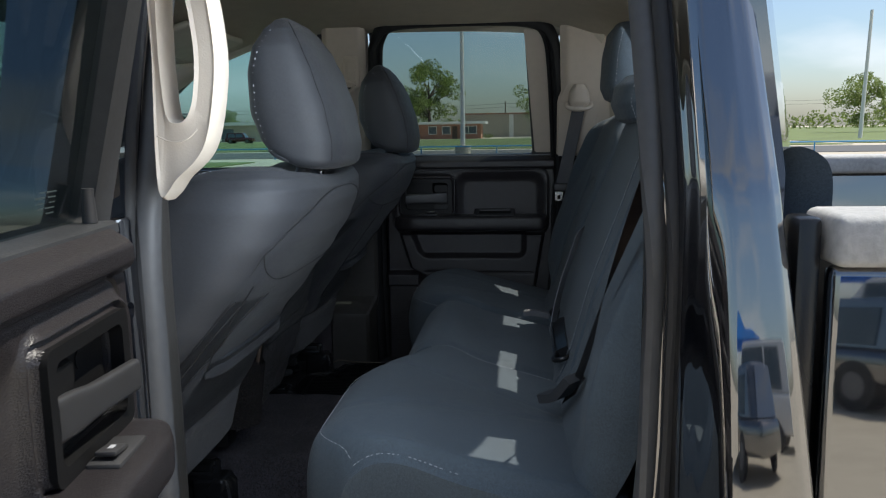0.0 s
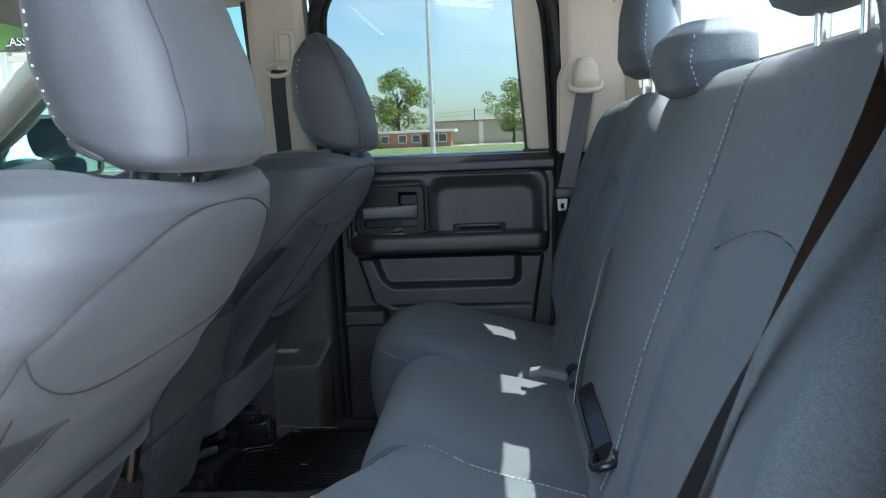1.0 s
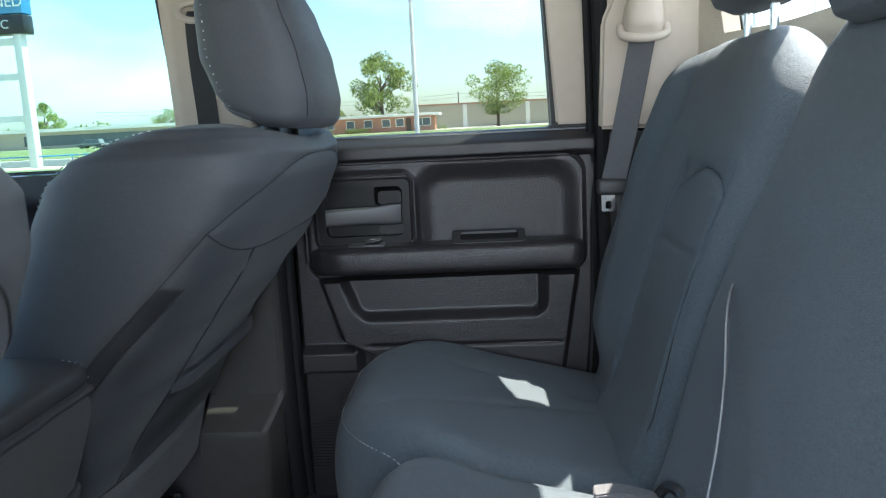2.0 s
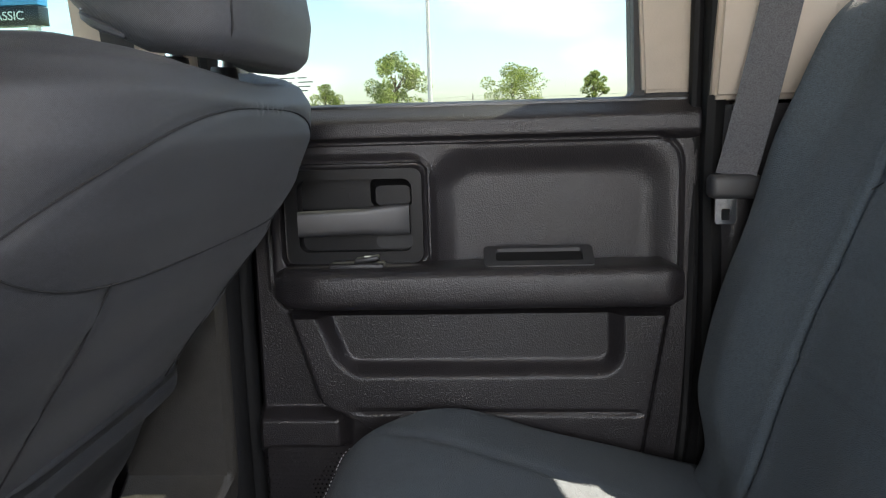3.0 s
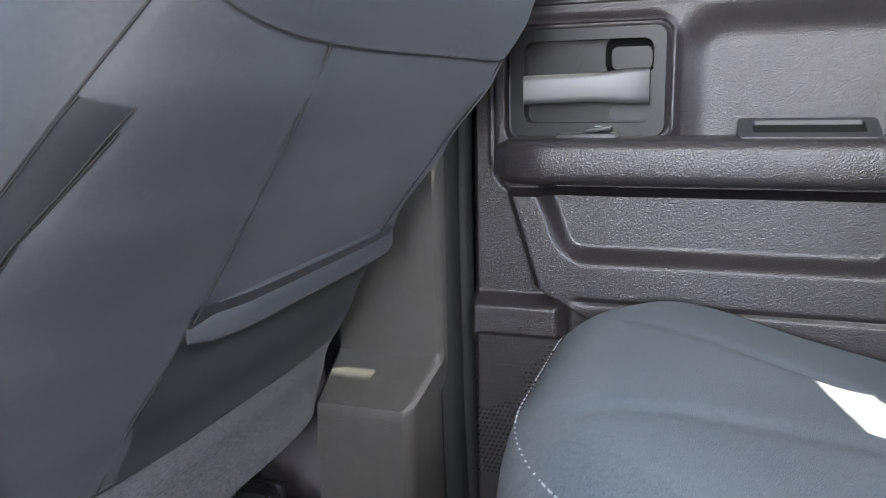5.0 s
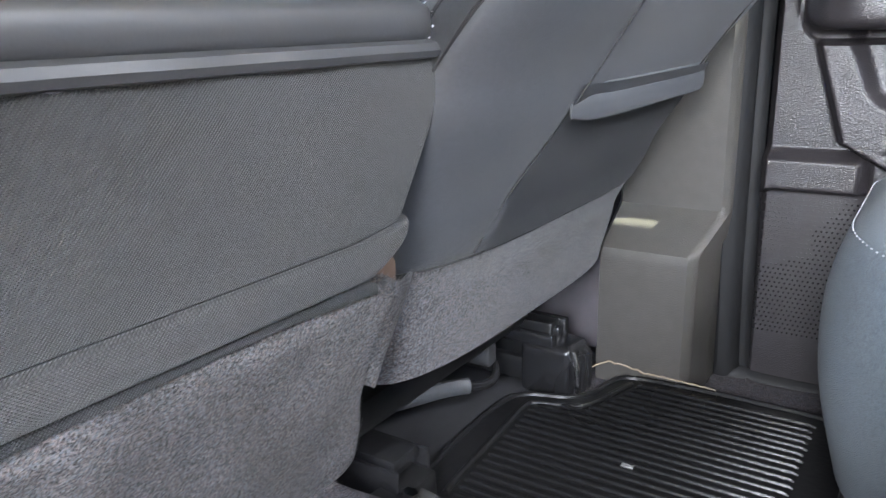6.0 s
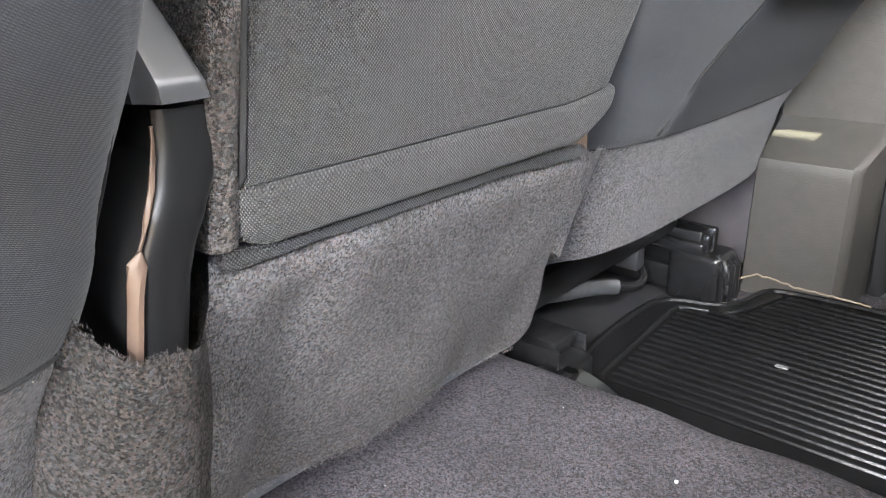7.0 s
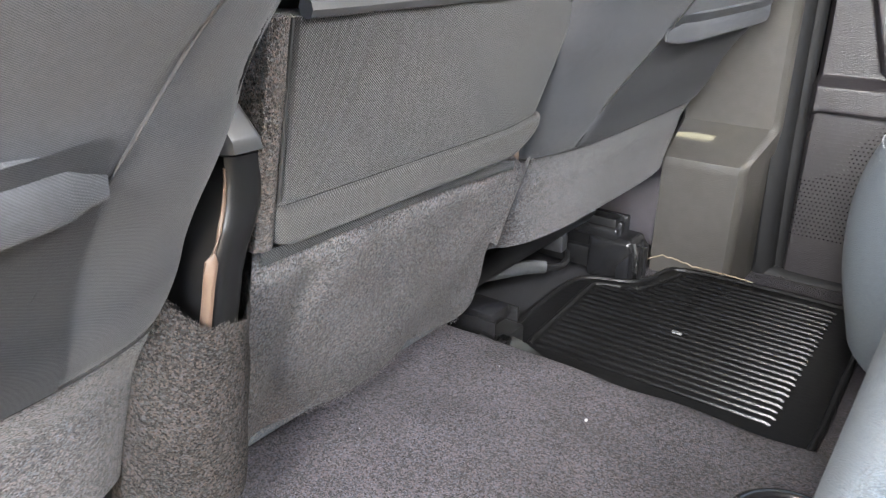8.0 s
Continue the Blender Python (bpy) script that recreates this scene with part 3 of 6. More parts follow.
def rear_door(s, label, is_open):
    d = thing("door_1" if s < 0 else "door_2", label, "car door", kind="structure")
    P = lambda x, v, z: Vector((x + 0.32, s * v, z))
    lean = lambda z: 0.25 * max(z - 1.43, 0)
    bm = bmesh.new()
    grid(bm, lambda i, j: P(-0.300 + 0.580 * i, panel_h(-0.300 + 0.580 * i, 0.665 + 0.757 * j), 0.665 + 0.757 * j), 290, 370)
    trim = part("door_trim", bm, PANEL, d, "black grained moulded plastic door trim")
    bm = bmesh.new()
    sill = [(-0.010, 1.412), (-0.011, 1.4215), (-0.016, 1.4243), (-0.062, 1.4245), (-0.062, 1.412)]
    plate(bm, sill, lambda v, z: Vector((0.008, s * v, z)), lambda v, z: Vector((0.600, s * v, z)))
    part("window_sill", bm, SILL, d, "smooth dark window sill strip")
    bm = bmesh.new()
    b2 = bmesh.new()
    box(b2, -0.008, 0.612, -0.125, -0.062, 0.60, 1.418, 0.02, 3)
    box(b2, -0.035, 0.640, -0.066, -0.050, 0.62, 1.41)
    for v in b2.verts:
        v.co.y *= s
    join(bm, b2)
    part("door_shell", bm, PAINT, d, "glossy black painted steel door shell")
    # window frame and glass
    outer = rrect(-0.328, 0.288, 1.36, 1.872, 0.022)
    inner = rrect(-0.302, 0.206, 1.424, 1.832, 0.010)
    inner = [(u - 0.030 * max(z - 1.43, 0) / 0.42 * (u > 0), z) for u, z in inner]
    bm = bmesh.new()
    ring_solid(bm, outer, inner, lambda u, z: P(u, -0.035 + lean(z), z), lambda u, z: P(u, -0.088 + lean(z), z))
    part("window_frame", bm, RUBBER, d, "black rubber-lined window frame")
    bm = bmesh.new()
    cov = [(0.214, 1.428), (0.276, 1.428), (0.258, 1.80), (0.235, 1.845), (0.170, 1.858), (0.176, 1.83)]
    plate(bm, cov, lambda u, z: P(u, -0.020 + lean(z), z), lambda u, z: P(u, -0.037 + lean(z), z))
    bmesh.ops.bevel(bm, geom=list(bm.edges), offset=0.004, segments=2, affect="EDGES")
    part("frame_cover", bm, BEIGE, d, "beige plastic cover on the window frame")
    bm = bmesh.new()
    plate(bm, rrect(-0.315, 0.21, 1.38, 1.86, 0.03), lambda u, z: P(u, -0.060 + lean(z), z), lambda u, z: P(u, -0.064 + lean(z), z))
    part("pane", bm, TINT, d, "green tinted side glass", smooth=False)
    bm = bmesh.new()
    for k in range(9):
        zz = 1.462 - 0.0055 * (k % 5)
        x0 = -0.258 + 0.024 * (k > 4)
        b2 = bmesh.new()
        box(b2, x0 + 0.32, x0 + 0.340 - 0.004 * (k % 3), -0.0582 + 0.25 * (zz - 1.43), -0.0578 + 0.25 * (zz - 1.43), zz - 0.0007, zz + 0.0007)
        for v in b2.verts:
            v.co.y *= s
        join(bm, b2)
    part("glass_marking", bm, ETCH, d, "small dark etched marking bars")
    # armrest
    bm = bmesh.new()

    def arm(i, j):
        a = 2 * math.pi * j
        x = -0.256 + 0.508 * i
        end = 1 - (1 - ss(min(i, 1 - i), 0, 0.035)) * 0.30
        c, q = math.cos(a), math.sin(a)
        v = 0.026 + 0.044 * end * math.copysign(abs(c) ** 0.5, c) - 0.018 * (1 - ss(i, 0.0, 0.16)) ** 2 * (c > 0)
        z = 1.195 + 0.027 * end * math.copysign(abs(q) ** 0.45, q)
        return P(x, v, z)
    vs = grid(bm, arm, 60, 40)
    bm.faces.new(vs[0][:-1][::-1]), bm.faces.new(vs[-1][:-1])
    bmesh.ops.remove_doubles(bm, verts=list(bm.verts), dist=1e-5)
    arm_ob = part("armrest", bm, PANEL, d, "padded black grained armrest")
    # switch plate, tray
    bm = bmesh.new()
    b2 = bmesh.new()
    box(b2, 0.136, 0.205, 0.018, 0.050, 1.219, 1.2265, 0.003)
    for v in b2.verts:
        v.co.y *= s
    join(bm, b2)
    part("switch_plate", bm, PLASTIC, arm_ob)
    bm = bmesh.new()
    b2 = bmesh.new()
    box(b2, 0.168, 0.198, 0.024, 0.044, 1.226, 1.2315, 0.002)
    for v in b2.verts:
        v.co.y *= s
        v.co.z += 0.004 * (v.co.x - 0.168) / 0.03
    join(bm, b2)
    part("window_switch", bm, PLASTIC, arm_ob, "black window switch with a pale mark")
    bm = bmesh.new()
    b2 = bmesh.new()
    box(b2, 0.179, 0.187, 0.032, 0.037, 1.2325, 1.2342)
    for v in b2.verts:
        v.co.y *= s
    join(bm, b2)
    part("switch_mark", bm, THREAD, arm_ob)
    bm = bmesh.new()
    tilt = lambda v: 1.2225 + 0.42 * (0.050 - v)
    ring_solid(bm, rrect(0.330, 0.466, 0.010, 0.052, 0.006), rrect(0.345, 0.453, 0.016, 0.042, 0.004),
               lambda u, v: Vector((u, s * v, tilt(v) + 0.001)), lambda u, v: Vector((u, s * v, 1.212)))
    part("pull_cup", bm, PLASTIC, arm_ob, "black plastic pull cup rim")
    bm = bmesh.new()
    plate(bm, rrect(0.344, 0.454, 0.015, 0.043, 0.004), lambda u, v: Vector((u, s * v, tilt(v) - 0.0035)), lambda u, v: Vector((u, s * v, 1.2125)))
    part("pull_cup_floor", bm, BLACKRUB, arm_ob)
    # inner handle: frame, backing, lever, lock knob, cover cap
    bm = bmesh.new()
    ring_solid(bm, rrect(-0.243, -0.067, 1.222, 1.343, 0.012), rrect(-0.227, -0.080, 1.237, 1.330, 0.012),
               lambda u, z: P(u, 0.0175, z), lambda u, z: P(u, 0.002, z))
    bmesh.ops.bevel(bm, geom=[e for e in bm.edges if e.calc_face_angle(0) > 1.0], offset=0.0018, segments=3, affect="EDGES")
    bez = part("handle_bezel", bm, BEZEL, d, "black satin handle frame")
    bm = bmesh.new()
    plate(bm, rrect(-0.228, -0.079, 1.236, 1.331, 0.012), lambda u, z: P(u, -0.004, z), lambda u, z: P(u, -0.010, z))
    part("backing", bm, BEZEL, bez)
    bm = bmesh.new()

    def lever(i, j):
        a = 2 * math.pi * j
        x = -0.224 + 0.140 * i
        hh = 0.0165 + 0.0035 * ss(i, 0.55, 0.85)
        c, q = math.cos(a), math.sin(a)
        v = 0.010 + 0.018 * (1 - i) ** 0.8 + 0.006 * math.copysign(abs(c) ** 0.6, c)
        return P(x, v, 1.275 + 0.003 * i + hh * math.copysign(abs(q) ** 0.4, q))
    vs = grid(bm, lever, 24, 28)
    bm.faces.new(vs[0][:-1][::-1]), bm.faces.new(vs[-1][:-1])
    bmesh.ops.remove_doubles(bm, verts=list(bm.verts), dist=1e-5)
    part("door_handle", bm, LEVER, bez, "smooth dark grey pull lever")
    bm = bmesh.new()
    plate(bm, rrect(-0.136, -0.079, 1.293, 1.331, 0.010), lambda u, z: P(-0.104 + (u + 0.107) * 0.78, 0.011, 1.3085 + (z - 1.312) * 0.66), lambda u, z: P(u, -0.0045, z))
    bmesh.ops.bevel(bm, geom=[e for e in bm.edges if e.calc_face_angle(0) > 0.6], offset=0.003, segments=3, affect="EDGES")
    part("lock_lever", bm, BEZEL, bez)
    bm = bmesh.new()
    plate(bm, rrect(-0.130, -0.081, 1.2385, 1.256, 0.008), lambda u, z: P(u, -0.0032, z), lambda u, z: P(u, -0.006, z))
    part("finger_well", bm, RUBBER, bez)
    bm = bmesh.new()
    tube(bm, [P(-0.173, -0.006, 1.3075), P(-0.173, -0.0028, 1.3075)], 0.0102, 24)
    part("screw_cap", bm, BEZEL, bez)
    # speaker grille
    bm = bmesh.new()
    for a in range(26):
        for b in range(30):
            x, z = -0.292 + 0.0062 * a + 0.0031 * (b % 2), 0.775 + 0.0063 * b
            if x > -0.135 or z > 0.962:
                continue
            tube(bm, [P(x, panel_h(x, z) + 0.0002, z), P(x, panel_h(x, z) + 0.0010, z)], 0.0014, 6)
    tagged(part("speaker_grille", bm, GLOSSPL, d, "fine perforated black speaker grille"), kind="stuff")
    bm = bmesh.new()
    tube(bm, [P(-0.300 + 0.015, -0.03, 1.425), P(-0.285, -0.03, 1.455), P(-0.285, -0.03, 1.462)], [0.008, 0.006, 0.0065], 12)
    part("lock_knob", bm, PLASTIC, d)
    return d


d1 = rear_door(-1, "closed black passenger rear door with grained trim and beige frame cover", False)
d1.location = (-0.32, 0.80, 0)
d2 = rear_door(1, "driver's rear door standing wide open, black grained trim", True)
d2.matrix_world = pose(-0.262, -1.008, -0.013, 0, 0, -82)


# ---- front seats ----
BACK_ROWS = [(0.885, -0.590, -0.455, 0.245), (0.96, -0.585, -0.440, 0.262), (1.04, -0.575, -0.396, 0.278), (1.14, -0.550, -0.332, 0.288), (1.22, -0.515, -0.268, 0.291),
             (1.29, -0.490, -0.212, 0.290), (1.345, -0.475, -0.176, 0.288), (1.39, -0.455, -0.158, 0.284), (1.42, -0.425, -0.156, 0.274), (1.438, -0.385, -0.164, 0.256),
             (1.452, -0.345, -0.178, 0.230), (1.461, -0.300, -0.205, 0.190)]
HEAD_ROWS = [(1.449, -0.252, -0.158, 0.108), (1.454, -0.270, -0.144, 0.119), (1.464, -0.279, -0.136, 0.124), (1.49, -0.285, -0.132, 0.127), (1.54, -0.294, -0.140, 0.129), (1.60, -0.295, -0.160, 0.127),
             (1.64, -0.286, -0.180, 0.120), (1.668, -0.268, -0.200, 0.104), (1.686, -0.250, -0.218, 0.080), (1.693, -0.240, -0.230, 0.050)]


def groove(bm, lines, depth=0.0018, width=0.0034):
    """Press the mesh in along sewn lines."""
    bm.normal_update()
    P = np.array([p for line in lines for p in line])
    V = np.array([v.co for v in bm.verts])
    D = np.concatenate([np.sqrt(((V[k:k + 1000, None, :] - P[None]) ** 2).sum(axis=2).min(axis=1)) for k in range(0, len(V), 1000)])
    for v, d in zip(bm.verts, D):
        if d < 3 * width:
            v.co -= v.normal * depth * math.exp(-(d / width) ** 2)


RAIL_Y = 0.186


def front_seat(cy, dx, inner, label, join_z, join_th, cap_z, zip_xz, wider=0.0, seam_w=((1.306, 0.178), (1.266, 0.173), (1.218, 0.162), (1.117, 0.148), (1.053, 0.156), (1.0, 0.166))):
    """inner: the sign of y on the flank that faces the camera's side of the seat."""
    st = thing("front_seat", label, "car seat", "front seats", at=(-0.65 + dx, cy, 0.70))
    back = Loft(BACK_ROWS, cy, 3.6 if inner < 0 else 3.4, dx, 0.018 if inner < 0 else 0.003)
    seams = []
    fine = lambda pts, n=8: seams.append(smooth_path(pts, n))
    for sg in (-1, 1):
        # the zip runs down the flank from where shoulder and cap seams meet
        fine([back.at(join_z, sg * join_th)] + [back.side(z, x + dx, sg, 0.0) for x, z in zip_xz], 14)
        if sg < 0:
            fine([back.side(z - 0.008, x + dx + 0.020, sg, 0.0) for x, z in zip_xz[:3]], 14)
        fine([back.rear(z - 0.03 * (cap_z < 1.29) * (z > 1.2), cy + sg * w, 0.0) for z, w in seam_w], 12)
    # round the rear: shoulder seam, cap seam, skirt seam
    fine([back.at(1.412 - (1.412 - join_z) * abs(k / 20) ** 1.7, join_th * k / 20) for k in range(-20, 21)], 4)
    fine([back.at(cap_z + (join_z - cap_z) * abs(k / 20) ** 3, join_th * k / 20) for k in range(-20, 21)], 4)
    fine([back.at(0.997, 1.45 * k / 20) for k in range(-20, 21)], 4)
    bm = back.build(bmesh.new(), 150, 320)
    for v in bm.verts:
        # hollow of the top under the headrest
        v.co.z -= 0.046 * gauss(v.co.y - cy, 0.135) * ss(v.co.z, 1.385, 1.44) * (1 - 0.8 * ss(v.co.x - dx, -0.20, -0.165))
    groove(bm, seams)
    foot = bm.copy()
    bmesh.ops.delete(bm, geom=[q for q in bm.faces if q.calc_center_median().z < 0.997], context="FACES")
    bmesh.ops.delete(foot, geom=[q for q in foot.faces if q.calc_center_median().z >= 0.997], context="FACES")
    ob = part("backrest", bm, FABRIC2, st, "charcoal cloth backrest with sewn seams")
    part("skirt", foot, FELT, st, "grey felt skirt panel")
    for line in seams:
        bm = bmesh.new()
        tube(bm, [p + (Vector((-0.30 + dx, cy, p.z)) - p).normalized() * 0.0006 for p in line], 0.0008, 6)
        part("seam", bm, SEAM, ob)
    # ribbed zip strip along the flank towards the street side
    for sg in (-1,):
        bm = bmesh.new()
        zl = [(zip_xz[0][0] + 0.010, zip_xz[0][1] + 0.009)] + list(zip_xz[:3])

        def strip(i, j):
            k = min(int(i * 3), 2)
            t = i * 3 - k
            x, z = zl[k][0] + (zl[k + 1][0] - zl[k][0]) * t, zl[k][1] + (zl[k + 1][1] - zl[k][1]) * t
            return back.side(z - 0.006 * j, x + dx + 0.003 + 0.018 * j, sg, 0.0014 + 0.0008 * math.sin(math.pi * j))
        grid(bm, strip, 60, 8)
        bmesh.ops.solidify(bm, geom=list(bm.faces), thickness=-0.0015)
        zs = part("zip_strip", bm, FABRIC2, ob, "ribbed grey zip cover strip")
        for j in (0.0, 0.45, 1.0) if inner > 0 else (0.0, 1.0):
            bm = bmesh.new()
            tube(bm, [strip(k / 30, j) + Vector((0, 0.0004 * sg, 0)) for k in range(31)], 0.0016 if inner > 0 else 0.0006, 6)
            part("rib", bm, SEAM, zs)
    bm = bmesh.new()
    for sg in (-1, 1):
        e = [back.side(z, x + dx, sg, 0.001) for x, z in ((-0.300, 1.450), (-0.345, 1.440), (-0.385, 1.424), (-0.425, 1.396), (-0.455, 1.350), (-0.475, 1.29), (-0.505, 1.22))]
        dashes(bm, smooth_path(e, 8), 0.0055, 0.0035, 0.0009)
    tagged(part("stitching", bm, THREAD, ob, "pale contrast stitching"), kind="stuff")
    # map pocket on the rear face
    bm = bmesh.new()

    def pocket(i, j):
        y = cy + inner * (0.152 + wider - 0.372 * i)
        z = 0.998 + 0.142 * j
        e = min(i, 1 - i)
        return back.rear(z, y, 0.0015 + 0.007 * ss(j, 0.55, 0.95) * ss(e, 0, 0.15))
    grid(bm, pocket, 40, 24)
    bmesh.ops.solidify(bm, geom=list(bm.faces), thickness=0.003)
    pk = part("map_pocket", bm, FABRIC2, st)
    bm = bmesh.new()

    def hem(i, j):
        a = 2 * math.pi * j
        e = ss(min(i, 1 - i), 0, 0.06)
        return pocket(i, 0.90) + Vector((-0.002 + (0.001 + 0.0045 * e) * math.cos(a), 0, 0.0150 * (0.75 + 0.25 * e) * math.copysign(abs(math.sin(a)) ** 0.7, math.sin(a))))
    vs = grid(bm, hem, 40, 20)
    bm.faces.new(vs[0][:-1][::-1]), bm.faces.new(vs[-1][:-1])
    part("pocket_hem", bm, FABRIC2, pk, "padded elastic pocket hem")
    # headrest
    hd = Loft(HEAD_ROWS, cy, 3.3, dx)
    rise = lambda p: p + Vector((0, 0, -(0.50 if p.x - dx < -0.205 else 0.12) * (p.x - dx + 0.205) * (1 - ss(p.z, 1.45, 1.55))))
    bm = hd.build(bmesh.new(), 60, 96)
    for v in bm.verts:
        v.co = rise(v.co)
    hob = part("headrest", bm, FABRIC2, st)
    for sg in (-1, 1):
        bm = bmesh.new()
        tube(bm, smooth_path([rise(hd.side(1.4530, x + dx, sg, -0.001)) for x in (-0.258, -0.245, -0.230, -0.216)], 6), [0.0022 + 0.0026 * math.sin(math.pi * k / 18) for k in range(19)], 8)
        part("cover_lip", bm, FABRIC2, hob, "folded lip of the cover")
    bm = bmesh.new()
    for sg in (-1, 1):
        e = [rise(hd.side(z, lerp_rows(HEAD_ROWS, z)[0] + 0.028 + dx, sg, 0.0026)) for z in (1.457, 1.465, 1.48, 1.51, 1.54, 1.57, 1.60, 1.63, 1.655, 1.672)]
        dashes(bm, smooth_path(e, 8), 0.0062, 0.0044, 0.0011)
    tagged(part("stitching", bm, THREAD, hob, "pale contrast stitching"), kind="stuff")
    for sg in (-1, 1):
        bm = bmesh.new()
        e = [rise(hd.at(1.452 + 0.231 * k / 16, sg * (0.80 + 0.1 * k / 16))) for k in range(17)]
        tube(bm, smooth_path(e, 6), 0.0009, 6)
        part("seam", bm, SEAM, hob)
    for k in (-0.055, 0.055):
        bm = bmesh.new()
        tube(bm, [(-0.212 + dx, cy + k, 1.40), (-0.208 + dx, cy + k, 1.49)], 0.0065, 12)
        part("headrest_post", bm, CHROME, st, "bright metal headrest post")
    for k in (-0.055, 0.055):
        bm = bmesh.new()
        tube(bm, [(-0.212 + dx, cy + k, 1.436), (-0.211 + dx, cy + k, 1.450)], [0.014, 0.011], 12)
        part("post_collar", bm, PLASTIC, st)
    # cushion
    bm = bmesh.new()
    cu = Loft([(0.86, -1.02, -0.50, 0.24), (0.90, -1.06, -0.47, 0.265), (0.98, -1.08, -0.46, 0.275), (1.03, -1.07, -0.48, 0.27), (1.06, -1.03, -0.52, 0.24)], cy, 4.0, dx)
    cu.build(bm, 24, 48)
    part("seat_cushion", bm, FABRIC, st)
    # rails, frame and wiring under the seat
    for k, xe in ((-0.15, -0.065), (RAIL_Y, -0.050)):
        bm = bmesh.new()
        box(bm, -0.98 + dx, -0.43 + dx + xe, cy + k - 0.024, cy + k + 0.024, 0.712, 0.748, 0.006)
        box(bm, -0.98 + dx, (-0.46 if k > 0 else -0.58) + dx + xe, cy + k - 0.014, cy + k + 0.014, 0.744, 0.80, 0.004)
        rl = part("seat_rail", bm, STEEL, st, "black coated steel seat rail")
        if k > 0:
            bm = bmesh.new()
            box(bm, -0.50 + dx + xe, -0.425 + dx + xe, cy + k - 0.030, cy + k + 0.030, 0.700, 0.775, 0.010, 3)
            for q in range(3):
                tube(bm, [(-0.424 + dx + xe, cy + k - 0.02 + 0.02 * q, 0.706), (-0.424 + dx + xe, cy + k - 0.02 + 0.02 * q, 0.755), (-0.434 + dx + xe, cy + k - 0.02 + 0.02 * q, 0.766)], 0.008, 10)
            part("rail_cover", bm, GLOSSPL, rl, "glossy black ribbed plastic rail end cover")
            for q in range(3):
                bm = bmesh.new()
                box(bm, -0.62 + dx + xe, -0.452 + dx + xe, cy + k + 0.012 - 0.020 * q, cy + k + 0.026 - 0.020 * q, 0.77, 0.800 - 0.006 * q, 0.004)
                part("rail_rib", bm, GLOSSPL, rl)
            bm = bmesh.new()
            tube(bm, smooth_path([(-0.424 + dx + xe, cy + k - 0.026, 0.772), (-0.416 + dx + xe, cy + k - 0.028, 0.745), (-0.418 + dx + xe, cy + k - 0.026, 0.708)], 4), 0.0038, 8)
            part("wire_clip", bm, CHROME, rl, "bright bent wire clip")
        else:
            bm = bmesh.new()
            box(bm, -0.60 + dx, -0.508 + dx, cy + k - 0.030, cy + k + 0.030, 0.716, 0.722, 0.002)
            for w in (-0.030, 0.024):
                box(bm, -0.60 + dx, -0.508 + dx, cy + k + w, cy + k + w + 0.006, 0.720, 0.766, 0.002)
            box(bm, -0.60 + dx, -0.516 + dx, cy + k - 0.022, cy + k + 0.022, 0.752, 0.772, 0.005)
            part("rail_channel", bm, GLOSSPL, rl, "glossy black open rail channel")
            bm = bmesh.new()
            strap(bm, smooth_path([(-0.53 + dx, cy + k - 0.036, 0.742), (-0.50 + dx, cy + k - 0.022, 0.738), (-0.475 + dx, cy + k - 0.012, 0.724), (-0.44 + dx, cy + k - 0.014, 0.708)], 5), 0.034, 0.006, (0.25, 1, 0.1))
            part("floor_bracket", bm, STEEL, rl, "black swept floor bracket")
            bm = bmesh.new()
            tube(bm, [(-0.497 + dx, cy + k - 0.026, 0.738), (-0.495 + dx, cy + k - 0.025, 0.749)], [0.0095, 0.0080], 6)
            part("bolt", bm, CHROME, rl, "bright hexagon bolt head")
    bm = bmesh.new()
    box(bm, -0.80 + dx, -0.55 + dx, cy - 0.19, cy + 0.19, 0.79, 0.83, 0.01)
    part("seat_frame", bm, STEEL, st, "dark steel seat frame")
    bm = bmesh.new()
    tube(bm, smooth_path([(-0.660 + dx, cy - 0.16, 0.775), (-0.605 + dx, cy - 0.065, 0.764), (-0.582 + dx, cy + 0.020, 0.752), (-0.566 + dx, cy + 0.050, 0.748)], 6), 0.0085, 10, flat=1.25)
    hn = part("wiring_harness", bm, TAPE, st, "grey taped wiring harness")
    bm = bmesh.new()
    tube(bm, smooth_path([(-0.568 + dx, cy + 0.046, 0.748), (-0.555 + dx, cy + 0.080, 0.742), (-0.560 + dx, cy + 0.110, 0.748), (-0.60 + dx, cy + 0.150, 0.765)], 6), [0.0075 - 0.003 * k / 18 for k in range(19)], 10)
    part("cable", bm, GLOSSPL, hn, "glossy black cable")
    bm = bmesh.new()
    box(bm, -0.600 + dx, -0.565 + dx, cy + 0.100, cy + 0.122, 0.752, 0.782, 0.004)
    box(bm, -0.592 + dx, -0.572 + dx, cy + 0.106, cy + 0.116, 0.780, 0.796, 0.003)
    part("cable_clip", bm, PLASTIC, hn, "black cable clip")
    bm = bmesh.new()
    box(bm, -0.612 + dx, -0.590 + dx, cy + 0.052, cy + 0.084, 0.764, 0.776, 0.003)
    part("connector", bm, YELLOW, st, "yellow connector clip")
    return st


